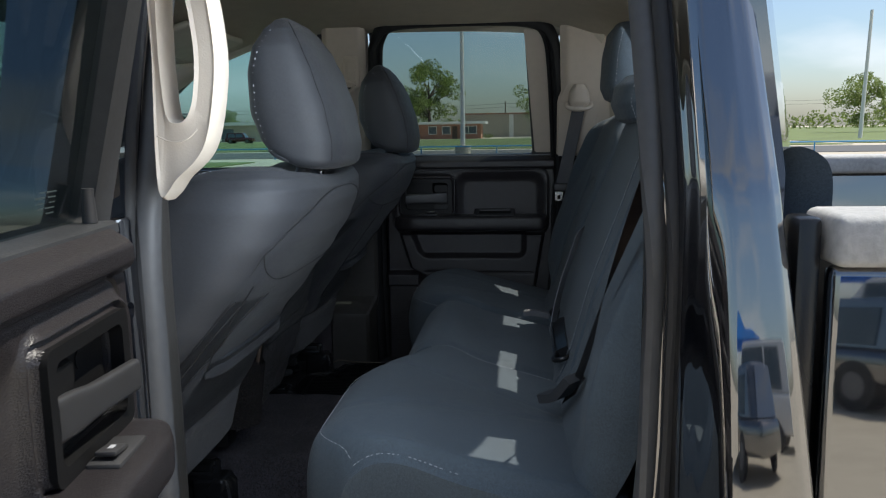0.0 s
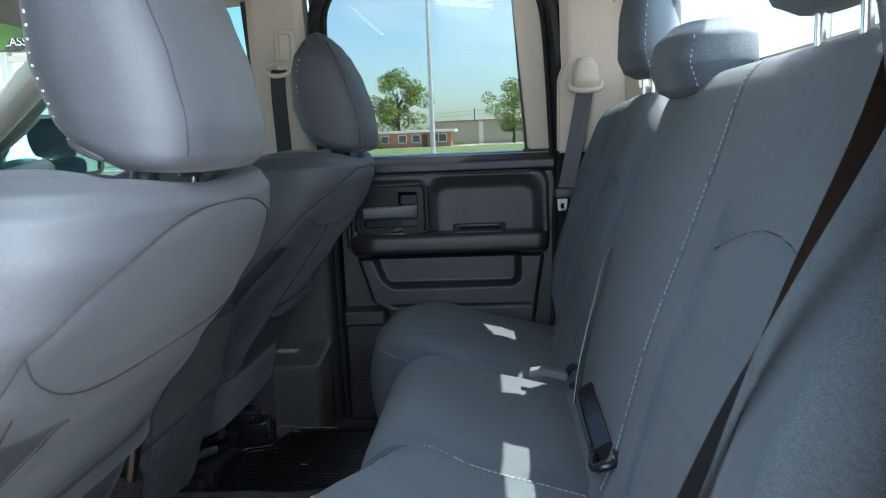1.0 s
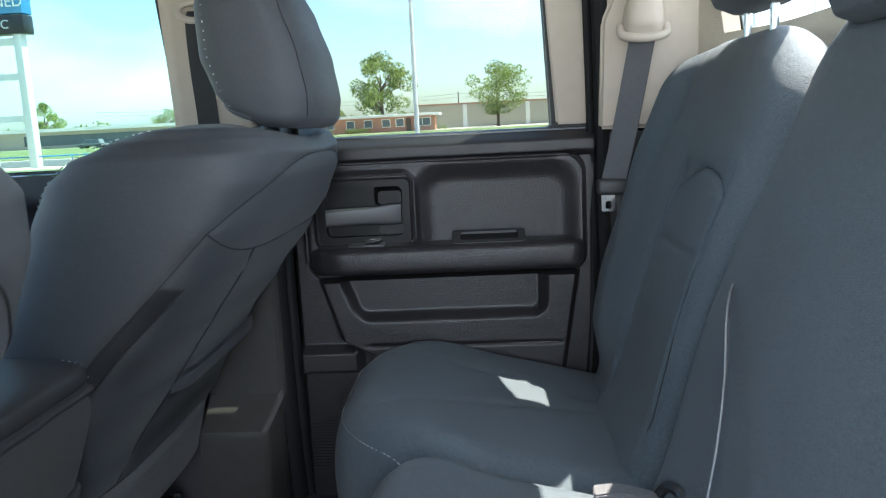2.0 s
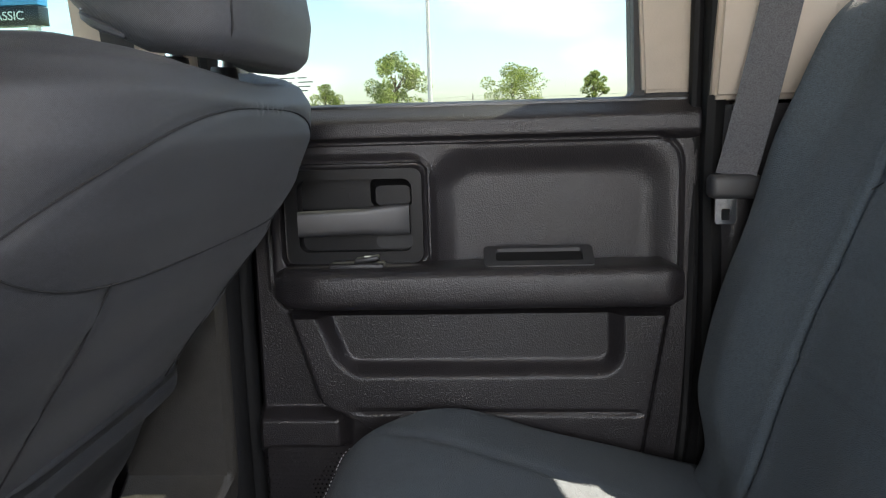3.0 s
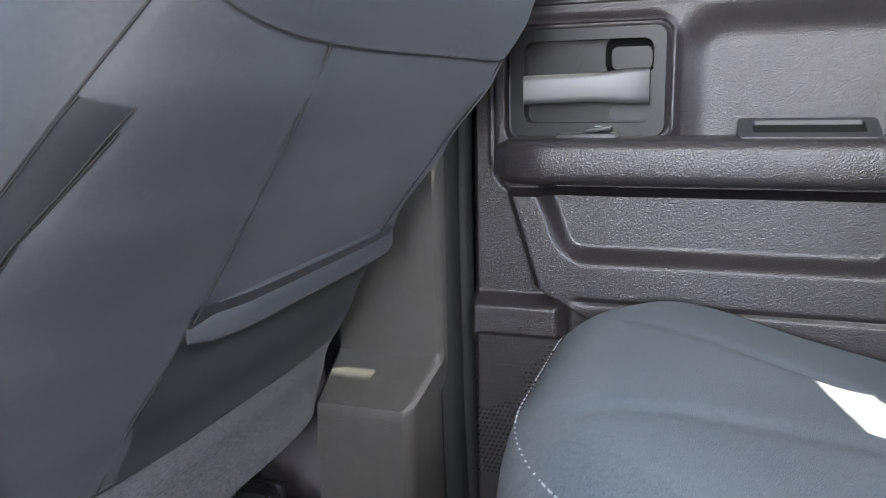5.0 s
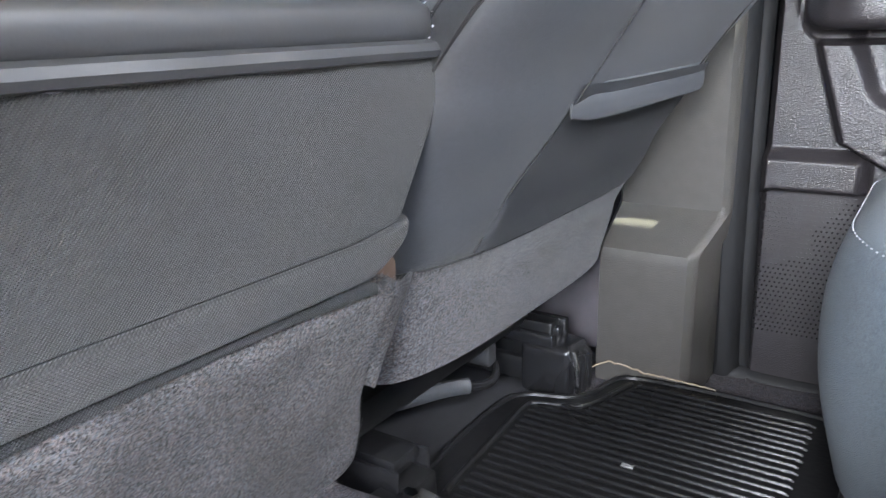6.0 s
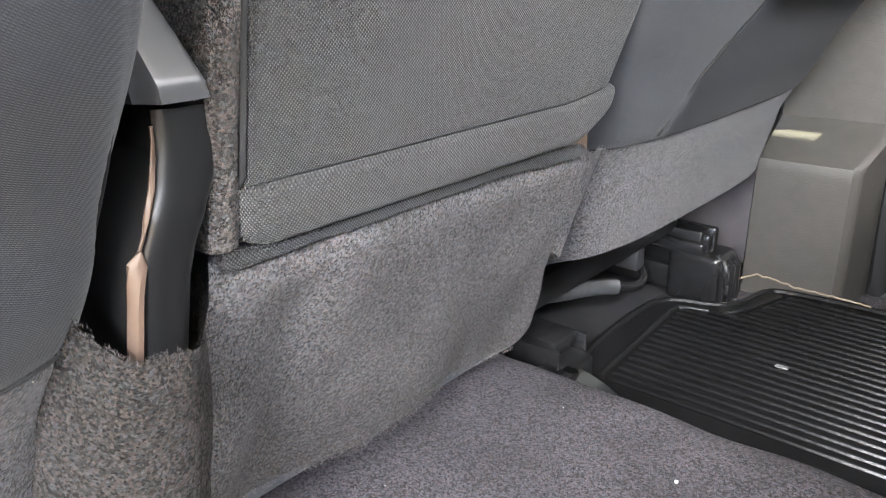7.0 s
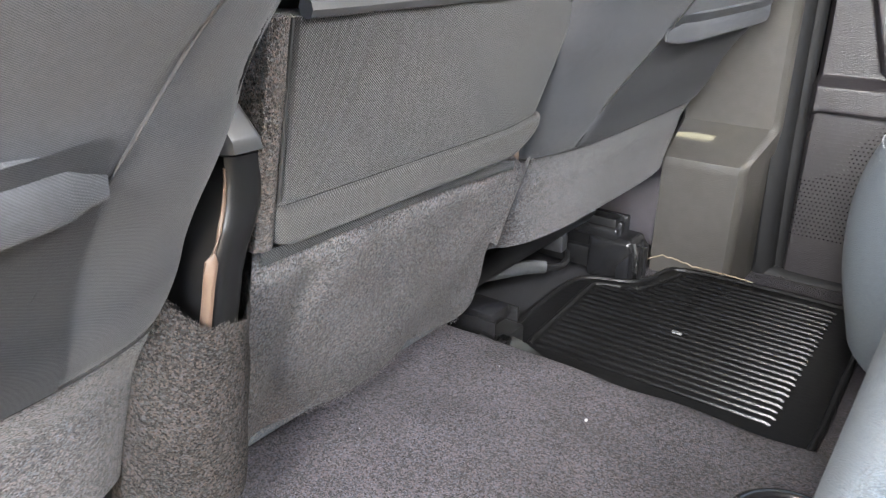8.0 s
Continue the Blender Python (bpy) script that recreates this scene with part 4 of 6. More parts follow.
FELT = mat("smooth grey felt", (0.047, 0.045, 0.047), 0.9, var=0.3, scale=500, crisp=0.3, bump=0.6, bscale=800, kind="pile", sheen=0.15, spec=0.2, big=10)
TAPE = mat("grey harness tape", (0.055, 0.057, 0.06), 0.42, var=0.3, scale=60, bump=0.4, bscale=90)
YELLOW = mat("yellow plastic", (0.75, 0.55, 0.04), 0.4, var=0.05)
front_seat(0.44, 0.0, -1, "charcoal cloth front passenger seat with map pocket, reclined", 1.336, 1.10, 1.303,
           ((-0.297, 1.271), (-0.372, 1.199), (-0.44, 1.12), (-0.49, 1.03), (-0.51, 0.94)))
front_seat(-0.49, 0.015, 1, "charcoal cloth driver's seat with zipped flank, reclined", 1.326, 0.86, 1.270,
           ((-0.281, 1.246), (-0.36, 1.153), (-0.425, 1.07), (-0.48, 0.98), (-0.50, 0.92)), 0.030, ((1.306, 0.232), (1.24, 0.224), (1.172, 0.208), (1.117, 0.184), (1.053, 0.156), (1.0, 0.138)))

# ---- centre seat folded as an armrest ----
cs = thing("centre_seat", "charcoal cloth folding centre seat with padded armrest top and felt flap", "car seat", at=(-0.55, 0.0, 0.78))


def cen(y, z, out=0.0):
    """The rear face of the centre seat."""
    return Vector((-0.402 + 0.20 * (z - 1.055) + out, y, z))


def round_edge(d, r):
    """How far a face falls back within r of its rounded edge."""
    k = max(0.0, min(1.0, 1 - d / r))
    return -r * (1 - math.sqrt(1 - min(k, 0.9995) ** 2))


def hem_z(y):
    return 1.0545 + 0.006 * ss(y, 0.09, 0.160)


def cback(i, j):
    z = 1.0545 + 0.113 * j
    y = -0.160 + (0.322 + 0.34 * max(z - 1.055, 0)) * i
    z = hem_z(y) + (1.1675 - hem_z(y)) * j
    wide = 0.322 + 0.34 * max(z - 1.055, 0)
    puff = 0.004 * math.sin(math.pi * j) * math.sin(math.pi * i)
    return cen(y, z, round_edge(wide * i, 0.006) + round_edge(wide * (1 - i), 0.030) + round_edge(z - hem_z(y), 0.004) + puff)


def hem(i, j):
    y = -0.161 + 0.325 * i
    lo = 1.0215 + 0.020 * ss(y, 0.115, 0.165) + 0.006 * (1 - ss(i, 0.0, 0.06))
    z = lo + (hem_z(y) - lo) * j
    return cen(y, z, round_edge(0.325 * i, 0.010) + round_edge(0.325 * (1 - i), 0.022) + round_edge(hem_z(y) - z, 0.005) + round_edge(z - lo, 0.014) + 0.003)


for nm, fn, nv, m, lab in (("backrest", cback, 60, TWILL, "charcoal woven cloth back panel"), ("hem", hem, 24, HEM, "ribbed grey cloth hem under the back panel")):
    bm = bmesh.new()
    grid(bm, fn, 110, nv)
    ext = bmesh.ops.extrude_face_region(bm, geom=list(bm.faces))
    for v in [e for e in ext["geom"] if isinstance(e, bmesh.types.BMVert)]:
        v.co.x = -0.62
    part(nm, bm, m, cs, lab)
bm = bmesh.new()
tube(bm, [cback(k / 60, 0.0) + Vector((0.0012, 0, -0.0002)) for k in range(1, 60)], 0.0009, 6)
part("seam", bm, SEAM, cs)
bm = bmesh.new()
tube(bm, [cback(0.0, k / 20) + Vector((0.003, -0.0008, 0)) for k in range(21)], 0.0014, 6)
part("piping", bm, SEAM, cs)
bm = bmesh.new()


def pad(i, j):
    a = 2 * math.pi * j
    c, s_ = math.cos(a), math.sin(a)
    x = -0.60 + 0.225 * math.copysign(abs(c) ** 0.45, c)
    end = min(i, 1 - i)
    k = 1 - (1 - ss(end, 0, 0.09)) * 0.55
    return Vector((x - 0.03 * (1 - k) * (c > 0), -0.160 + 0.336 * i, 1.188 + 0.023 * k * math.copysign(abs(s_) ** 0.6, s_)))


vs = grid(bm, pad, 50, 60)
bm.faces.new(vs[0][:-1][::-1]), bm.faces.new(vs[-1][:-1])
bmesh.ops.remove_doubles(bm, verts=list(bm.verts), dist=1e-5)
padm = part("armrest_pad", bm, PLASTIC, cs, "black leather-look padded armrest lid")
bm = bmesh.new()
for dy in (0.150, 0.157):
    rim = sorted((pad((dy + 0.160) / 0.336, k / 120) for k in range(120)), key=lambda p: -p.z)
    dashes(bm, [p + Vector((0.0008, 0, 0.0004)) for p in rim if p.x > -0.405], 0.0050, 0.0028, 0.0009)
tagged(part("stitching", bm, THREAD, padm, "pale double stitching"), kind="stuff")
bm = bmesh.new()
tube(bm, [(-0.378 + 0.001 * math.sin(k), -0.155 + 0.325 * k / 24, 1.172) for k in range(25)], 0.006, 8)
tube(bm, [(-0.388, -0.155 + 0.325 * k / 24, 1.163) for k in range(25)], 0.005, 8)
zp = part("zip", bm, PLASTIC, cs, "black zip round the armrest lid")
bm = bmesh.new()
dashes(bm, [(-0.3805, -0.10 + 0.22 * k / 24, 1.1665) for k in range(25)], 0.022, 0.012, 0.0018)
tagged(part("zip_teeth", bm, CHROME, zp, "bright zip teeth showing through"), kind="stuff")
bm = bmesh.new()


def flap(i, j):
    """The felt flap: rounded at its upper outer corner, creased, hanging to the carpet."""
    y = -0.172 + 0.330 * i - 0.022 * j * (1 - ss(i, 0.0, 0.12)) + (0.026 * ss(j, 0.25, 0.95) - 0.022 * (1 - math.sqrt(max(0.0, 1 - max(0.0, (j - 0.90) / 0.10) ** 2)))) * ss(i, 0.55, 1.0)
    top = 1.0235 - 0.004 * ss(y, 0.02, 0.12)
    q = max(0.0, (y - 0.118) / 0.040)
    top -= 0.040 * (1 - math.sqrt(max(0.0, 1 - q * q)))
    z = top - (top - 0.824 - 0.004 * math.sin(i * 11)) * j
    x = -0.421 - 0.40 * (1.0 - min(z, 1.0))
    fall = ss(j, 0.2, 0.8)
    x += 0.016 * gauss(i - 0.05, 0.045) * ss(j, 0.35, 0.8) - 0.010 * gauss(i - 0.17, 0.06) * ss(j, 0.08, 0.3) * (1 - 0.6 * fall)
    x += 0.006 * math.sin(9 * i + 2.4 * j + 0.6) * fall * ss(1 - i, 0, 0.2) - 0.006 * gauss(i - 0.62 - 0.12 * j, 0.035) * ss(j, 0.45, 0.9)
    x += 0.0022 * noise.noise((y * 30, z * 26, 2.0)) + round_edge(0.330 * (1 - i), 0.010) * 0.7
    return Vector((x, y, z))


def bound(i, j):
    p = flap(0.01 + 0.915 * i, 0.0)
    return p + Vector((0.0046 + 0.001 * math.sin(math.pi * j), 0, 0.0005 - 0.0090 * j))


grid(bm, flap, 90, 60)
bmesh.ops.solidify(bm, geom=list(bm.faces), thickness=0.007)
fl = part("flap", bm, CARPET, cs, "grey felt flap hanging to the carpet")
bm = bmesh.new()
grid(bm, bound, 80, 6)
bmesh.ops.solidify(bm, geom=list(bm.faces), thickness=0.0016)
part("flap_binding", bm, BIND_LIT, fl, "woven grey edge binding")
bm = bmesh.new()


def flank(i, j):
    """The flap's turned edge beside its outer side."""
    w = 0.062 - 0.020 * j - 0.012 * j * j
    return Vector((-0.437 - 0.018 * j - 0.006 * i * i + 0.004 * math.sin(math.pi * i) - 0.008 * (1 - ss(i, 0, 0.22)), 0.150 + w * i + 0.003 * j, 1.012 - 0.016 * i * (1 - j) - 0.096 * j + 0.003 * math.sin(9 * i)))


grid(bm, flank, 14, 40)
bmesh.ops.solidify(bm, geom=list(bm.faces), thickness=0.006)
part("flap_edge", bm, CARPET, fl)
# hinge between driver's seat and centre seat: deep side plate, moulded cover, cap
bm = bmesh.new()
box(bm, -0.68, -0.490, -0.226, -0.176, 0.80, 1.17, 0.004)
br = part("hinge_plate", bm, BLACKRUB, cs, "deep black hinge side plate")
bm = bmesh.new()
COVER = [(0.95, -0.215, -0.190), (1.020, -0.2105, -0.186), (1.034, -0.2090, -0.1835), (1.050, -0.2045, -0.178), (1.066, -0.1990, -0.171), (1.080, -0.1965, -0.168), (1.0935, -0.1960, -0.1672)]


def cover_face(i, j):
    z = 0.95 + 0.1435 * j
    a, b = lerp_rows(COVER, z)
    return Vector((-0.402 - 0.20 * max(1.05 - z, 0) - 0.005 * (2 * i - 1) ** 4, a + (b - a) * i, z))


grid(bm, cover_face, 16, 50)
ext = bmesh.ops.extrude_face_region(bm, geom=list(bm.faces))
for v in [e for e in ext["geom"] if isinstance(e, bmesh.types.BMVert)]:
    v.co.x -= 0.07
part("hinge_cover", bm, COVERPL, br, "glossy black hinge cover")
# copper reflection on the cover's edge, built as a brown tube, wider below
bm = bmesh.new()
tube(bm, [cover_face(0.0, k / 24) + Vector((0.001, -0.001, 0)) for k in range(0, 24)], [0.0040 if k < 15 else 0.0013 for k in range(24)], 8, flat=0.6)
part("edge_reflection", bm, BOARD_GLINT, br, "brown strip standing in for a copper reflection on the cover's edge")
bm = bmesh.new()


def cap_face(i, j):
    z = 1.0965 + 0.075 * j
    a, b = -0.2030 - 0.006 * j, -0.1695 - 0.020 * j
    edge = min(i, 1 - i)
    return Vector((-0.392 - 0.62 * (z - 1.0965) - 0.010 * (1 - ss(edge, 0.0, 0.22)) - 0.004 * (1 - ss(j, 0.0, 0.10)), a + (b - a) * i, z))


grid(bm, cap_face, 20, 24)
ext = bmesh.ops.extrude_face_region(bm, geom=list(bm.faces))
for v in [e for e in ext["geom"] if isinstance(e, bmesh.types.BMVert)]:
    v.co.x -= 0.06
part("hinge_cap", bm, CAPPL, br, "dark grey satin plastic hinge cap")
bm = bmesh.new()
grid(bm, lambda i, j: Vector((-0.408 + 0.20 * (0.15 * j - 0.03) + 0.004 * math.sin(math.pi * i) + 0.001 * noise.noise((i * 3, j * 12, 0)), -0.1755 + 0.0155 * i, 1.027 + 0.141 * j)), 10, 50)
ext = bmesh.ops.extrude_face_region(bm, geom=list(bm.faces))
for v in [e for e in ext["geom"] if isinstance(e, bmesh.types.BMVert)]:
    v.co.x -= 0.08
part("side_edge", bm, SLEEVE, cs, "brown-grey felt side edge")
bm = bmesh.new()


def sock(i, j):
    a = -1.75 + 3.45 * i
    rim = 0.992 + 0.026 * ss(-math.sin(a), 0.3, 1.0) + 0.016 * ss(math.sin(a), 0.3, 1.0) + 0.0025 * math.sin(17 * i)
    z = rim - (rim - 0.856) * j
    rx, ry = 0.048 + 0.004 * j, 0.036 + 0.008 * j * (2 - j) - 0.010 * gauss(j - 0.85, 0.2) * (a > 0.6)
    wob = 0.003 * noise.noise((a * 1.4, j * 3.0, 5.0))
    return Vector((-0.452 + (rx + wob) * math.cos(a) - 0.020 * j, -0.2035 - 0.010 * j + (ry + wob) * math.sin(a), z))


grid(bm, sock, 50, 40)
bmesh.ops.solidify(bm, geom=list(bm.faces), thickness=0.006)
fs = part("felt_sock", bm, SLEEVE, cs, "brown-grey felt sleeve round the hinge")
# loose fibres along the cut felt edges
rng = random.Random(8)
for owner, edge, count in ((fs, lambda u: (sock(u, 0.0), Vector((math.cos(-1.75 + 3.45 * u), math.sin(-1.75 + 3.45 * u), 0)), Vector((0, 0, 1))), 900),
                           (fl, lambda u: (flap(u, 1.0), Vector((1, 0, 0)), Vector((0, 0, -1))), 900),
                           (fl, lambda u: (flank(rng.random(), 0.0) if u < 0.4 else flap(1.0, u * 0.9), Vector((1, 0, 0)), Vector((0, 0.6, 0.8))), 420)):
    bm = bmesh.new()
    for k in range(count):
        p, out, along = edge(rng.random())
        p = p + Vector((rng.uniform(-0.003, 0.003), rng.uniform(-0.002, 0.002), rng.uniform(-0.002, 0.001)))
        d = (along + out * rng.uniform(0.1, 0.9) + Vector((rng.uniform(-0.6, 0.6), rng.uniform(-0.6, 0.6), rng.uniform(-0.5, 0.5)))).normalized() * rng.uniform(0.001, 0.0028)
        w = d.cross(out).normalized() * 0.0003
        bm.faces.new([bm.verts.new(q) for q in (p - w, p + w, p + d)])
    tagged(part("fuzz", bm, SLEEVE if owner is fs else CARPET, owner, smooth=False), kind="stuff")
bm = bmesh.new()
box(bm, -0.475, -0.447, 0.125, 0.197, 0.970, 1.052, 0.002, 1)
part("side_plate", bm, BOARD_GLINT, cs, "brown board at the seat edge")
bm = bmesh.new()
box(bm, -1.0, -0.50, -0.15, 0.165, 0.80, 1.02, 0.03, 3)
part("seat_base", bm, FABRIC, cs)

bm = bmesh.new()
grid(bm, lambda i, j: Vector((-0.90 + 0.36 * i, 0.30 + 0.36 * j, floor_z(-0.90 + 0.36 * i, 0.30 + 0.36 * j) + 0.004 + 0.012 * math.sin(math.pi * i) * math.sin(math.pi * j))), 24, 24)
ext = bmesh.ops.extrude_face_region(bm, geom=list(bm.faces))
for v in [e for e in ext["geom"] if isinstance(e, bmesh.types.BMVert)]:
    v.co.z -= 0.012
solid("trim", bm, mat("dark smooth liner", (0.022, 0.022, 0.024), 0.55, var=0.15, scale=60, bump=0.1, bscale=300), "dark smooth floor liner under the front seat", "trim", "structure")

# ---- floor mat ----
mt = thing("floor_mat", "black ribbed rubber floor mat with raised rim", "floor mat", at=(-0.33, 0.50, 0.705))
bm = bmesh.new()
MAT_LOOP = [(-0.528, 0.335), (-0.538, 0.42), (-0.538, 0.525), (-0.520, 0.560), (-0.470, 0.580), (-0.447, 0.606), (-0.440, 0.640), (-0.425, 0.672), (-0.36, 0.682), (-0.28, 0.685),
            (-0.17, 0.680), (-0.145, 0.655), (-0.142, 0.45), (-0.142, 0.32), (-0.16, 0.290), (-0.30, 0.284), (-0.48, 0.290), (-0.518, 0.302)]
LIP = [(-0.490, 0.318), (-0.495, 0.349), (-0.502, 0.45), (-0.507, 0.530), (-0.498, 0.546), (-0.470, 0.556), (-0.446, 0.564), (-0.432, 0.590), (-0.420, 0.630), (-0.413, 0.655)]
loop = [(p.x, p.y) for p in smooth_path([(x, y, 0) for x, y in MAT_LOOP + MAT_LOOP[:1]], 4)[:-1]]
inl = [(x + (-0.33 - x) * 0.030, y + (0.49 - y) * 0.030) for x, y in loop]
A, B, C = ([bm.verts.new((x, y, z)) for x, y in q] for q, z in ((loop, 0.690), (loop, 0.716), (inl, 0.7175)))
for U, V in ((A, B), (B, C)):
    for k in range(len(loop)):
        n = (k + 1) % len(loop)
        bm.faces.new((U[k], U[n], V[n], V[k]))
bm.faces.new(C)
part("mat_base", bm, MATRUB, mt)
bm = bmesh.new()
tube(bm, [(x, y, 0.7165) for x, y in loop], 0.0048, 8, closed=True)
part("rim", bm, MATRUB, mt, "rolled rubber edge")
bm = bmesh.new()
tube(bm, smooth_path([(x, y, 0.7175) for x, y in LIP], 6), 0.0042, 10)
part("lip", bm, MATRUB, mt, "raised glossy rubber lip")
for k in range(24):
    y = 0.322 + 0.01445 * k
    near = [(v, u) for u, v in LIP]
    x0 = lerp_rows(near, y)[0] + 0.010
    bm = bmesh.new()
    tube(bm, [(x0, y, 0.7165), (x0 + 0.004, y, 0.7185), ((x0 - 0.19) / 2, y, 0.7188), (-0.194 + 0.002 * (k % 2), y, 0.7185), (-0.189 + 0.002 * (k % 2), y, 0.7165)], 0.0031, 8)
    part("rib", bm, MATRUB, mt)
bm = bmesh.new()
box(bm, -0.352, -0.338, 0.455, 0.461, 0.7200, 0.7225, 0.0006, 1)
part("scuff", bm, GREYPL, mt, "pale scuff on the ribs")
bm = bmesh.new()
tube(bm, [p + Vector((0, 0.002 * noise.noise((p.x * 90, 0, 0)), 0.002 * noise.noise((p.x * 120, 1, 0)))) for p in
          smooth_path([(-0.478, 0.655, 0.722), (-0.462, 0.676, 0.730), (-0.443, 0.683, 0.730), (-0.420, 0.683, 0.727), (-0.400, 0.682, 0.725), (-0.355, 0.684, 0.724), (-0.310, 0.684, 0.722)], 8)], 0.0013, 7)
solid("carpet_edge", bm, mat("tan jute backing", (0.22, 0.18, 0.13), 0.95, var=0.4, scale=300, bump=0.8, bscale=500), "frayed tan cut edge of the carpet by the door sill", "carpet", "structure")
bm = bmesh.new()
grid(bm, lambda i, j: Vector((-0.60 + 0.118 * i, 0.742 - 0.02 * j, 0.72 + 0.30 * j)), 8, 12)
bmesh.ops.solidify(bm, geom=list(bm.faces), thickness=-0.02)
solid("trim", bm, mat("mauve grey plastic", (0.20, 0.18, 0.19), 0.5, var=0.08, scale=60, bump=0.2, bscale=500), "mauve-grey plastic trim panel behind the seat rail", "trim", "structure")
rng = random.Random(4)
bm = bmesh.new()
for x, y in [(-0.544, 0.134), (-0.316, 0.122)] + [(rng.uniform(-0.5, -0.2), rng.uniform(-0.15, 0.18)) for _ in range(8)]:
    r = 0.0018 if y in (0.134, 0.122) else rng.uniform(0.0004, 0.0008)
    b2 = bmesh.new()
    bmesh.ops.create_icosphere(b2, subdivisions=1, radius=r)
    join(bm, b2, Matrix.Translation((x, y, floor_z(x, y) + 0.003)))
tagged(solid("lint", bm, THREAD, "small pale crumbs on the carpet", "lint", smooth=False), kind="stuff")


ch = thing("cup_holder", "black plastic cup holder on the floor before the bench", "cup holder", at=(-0.118, 0.062, 0.775))
bm = bmesh.new()
tube(bm, [(-0.118 + 0.044 * math.cos(a), 0.062 + 0.044 * math.sin(a), 0.797) for a in [2 * math.pi * k / 40 for k in range(40)]], 0.005, 10, closed=True)
part("rim", bm, GLOSSPL, ch, "glossy black rim")
bm = bmesh.new()
o = [(-0.118 + 0.046 * math.cos(2 * math.pi * k / 40), 0.062 + 0.046 * math.sin(2 * math.pi * k / 40)) for k in range(40)]
n = [(-0.118 + 0.040 * math.cos(2 * math.pi * k / 40), 0.062 + 0.040 * math.sin(2 * math.pi * k / 40)) for k in range(40)]
ring_solid(bm, o, n, lambda u, v: Vector((u, v, 0.765)), lambda u, v: Vector((u, v, 0.796)))
part("cup_wall", bm, PLASTIC, ch)


# ---- rear bench ----
def cushion(y0, y1, xfront, zlift, seams, round0, round1):
    """A cushion between two seams: a profile from back to front, rolled over the front edge."""
    bm = bmesh.new()

    def f(i, j):
        y = y0 + (y1 - y0) * j
        c0 = (1 - ss(y - y0, 0, 0.12)) * round0 + (1 - ss(y1 - y, 0, 0.30 if round1 > 1 else 0.12)) * round1
        xf = xfront + 0.075 * c0 * c0
        if y0 > 0:
            # the inner front corner of this cushion sweeps back in a wide curve
            c1 = (1 - ss(y1 - y, 0, 0.12)) * round1
            xf = xfront + 0.075 * c1 * c1 + 0.165 * max(0.0, 1 - (y - y0) / 0.24) ** 2.2
        prof = [(0.33, 0.965), (0.24, 0.985), (0.16, 1.005), (0.06, 1.028), (-0.02, 1.046), (-0.08, 1.054), (-0.12, 1.050), (-0.150, 1.030), (-0.165, 1.002), (-0.174, 0.95), (-0.170, 0.88), (-0.15, 0.80)]
        k = i * (len(prof) - 1)
        a = min(int(k), len(prof) - 2)
        t = k - a
        p0, p1, p2, p3 = (prof[max(min(q, len(prof) - 1), 0)] for q in (a - 1, a, a + 1, a + 2))
        x, z = (0.5 * (2 * p1[q] + (p2[q] - p0[q]) * t + (2 * p0[q] - 5 * p1[q] + 4 * p2[q] - p3[q]) * t * t + (3 * p1[q] - p0[q] - 3 * p2[q] + p3[q]) * t ** 3) for q in (0, 1))
        w = ss(-x, -0.12, 0.14)
        x += (xf + 0.162) * w
        e = min((y - y0), (y1 - y))
        z += zlift - (0.046 if y0 > 0 else 0.030) * (1 - ss(y - y0, 0, 0.06 if y0 > 0 else 0.035)) * (0.16 + min(round0, 0.8)) - 0.030 * (1 - ss(y1 - y, 0, 0.030)) * (0.16 + min(round1, 0.14))
        z += 0.006 * math.sin(math.pi * (y - y0) / (y1 - y0)) * (1 - ss(i, 0.35, 0.62))
        for ys, bend in seams:
            z -= 0.0035 * gauss(y - ys - bend * (x + 0.1), 0.010) * (1 - ss(i, 0.5, 0.62))
        # the seam beside the centre place runs aslant
        return Vector((x, y - 0.10 * max(x + 0.03, 0.0) * gauss(y + 0.205, 0.12), z))
    vs = grid(bm, f, 66, max(int((y1 - y0) / 0.007), 12))
    for k in (0, -1):
        bm.faces.new([r[k] for r in vs] + [bm.verts.new((0.33, vs[0][k].co.y, 0.80))])
    return bm, f


bench = thing("rear_bench", "charcoal cloth rear bench seat with pale stitched seams", "car seat", at=(0.1, 0.0, 0.80))
CUSH = (("cushion_outer", -0.765, -0.205, -0.165, -0.004, ((-0.60, 0.3), (-0.36, -0.3)), 1.0, 1.2),
        ("cushion_centre", -0.200, 0.246, -0.084, -0.008, (), 0.1, 0.3),
        ("cushion_outer", 0.251, 0.765, -0.165, -0.012, ((0.42, 0.3), (0.66, -0.25)), 0.6, 0.9))
for nm, y0, y1, xf, zl, sm, r0, r1 in CUSH:
    bm, f = cushion(y0, y1, xf, zl, sm, r0, r1)
    q = part("seat_cushion", bm, FABRIC, bench)
    bm = bmesh.new()
    if nm == "cushion_outer":
        front = [f(0.62 if y0 < 0 else 0.665, j / 60) + Vector((-0.0016, 0, 0.0010)) for j in range(2, 59)]
        dashes(bm, front, 0.0065, 0.003, 0.0008)
        dashes(bm, [f(i / 66, 0.022 if y0 < 0 else 0.014) + Vector((0, -0.0012, 0.0012)) for i in range(41 if y0 < 0 else 44, 16, -1)], 0.0055, 0.0026, 0.0007)
        if y0 < 0:
            dashes(bm, [f(i / 40, 0.985) + Vector((0, 0, 0.002)) for i in range(4, 25)], 0.006, 0.0022, 0.0009)
        tagged(part("stitching", bm, THREAD, q, "pale contrast stitching"), kind="stuff")
    else:
        bm.free()
bm = bmesh.new()
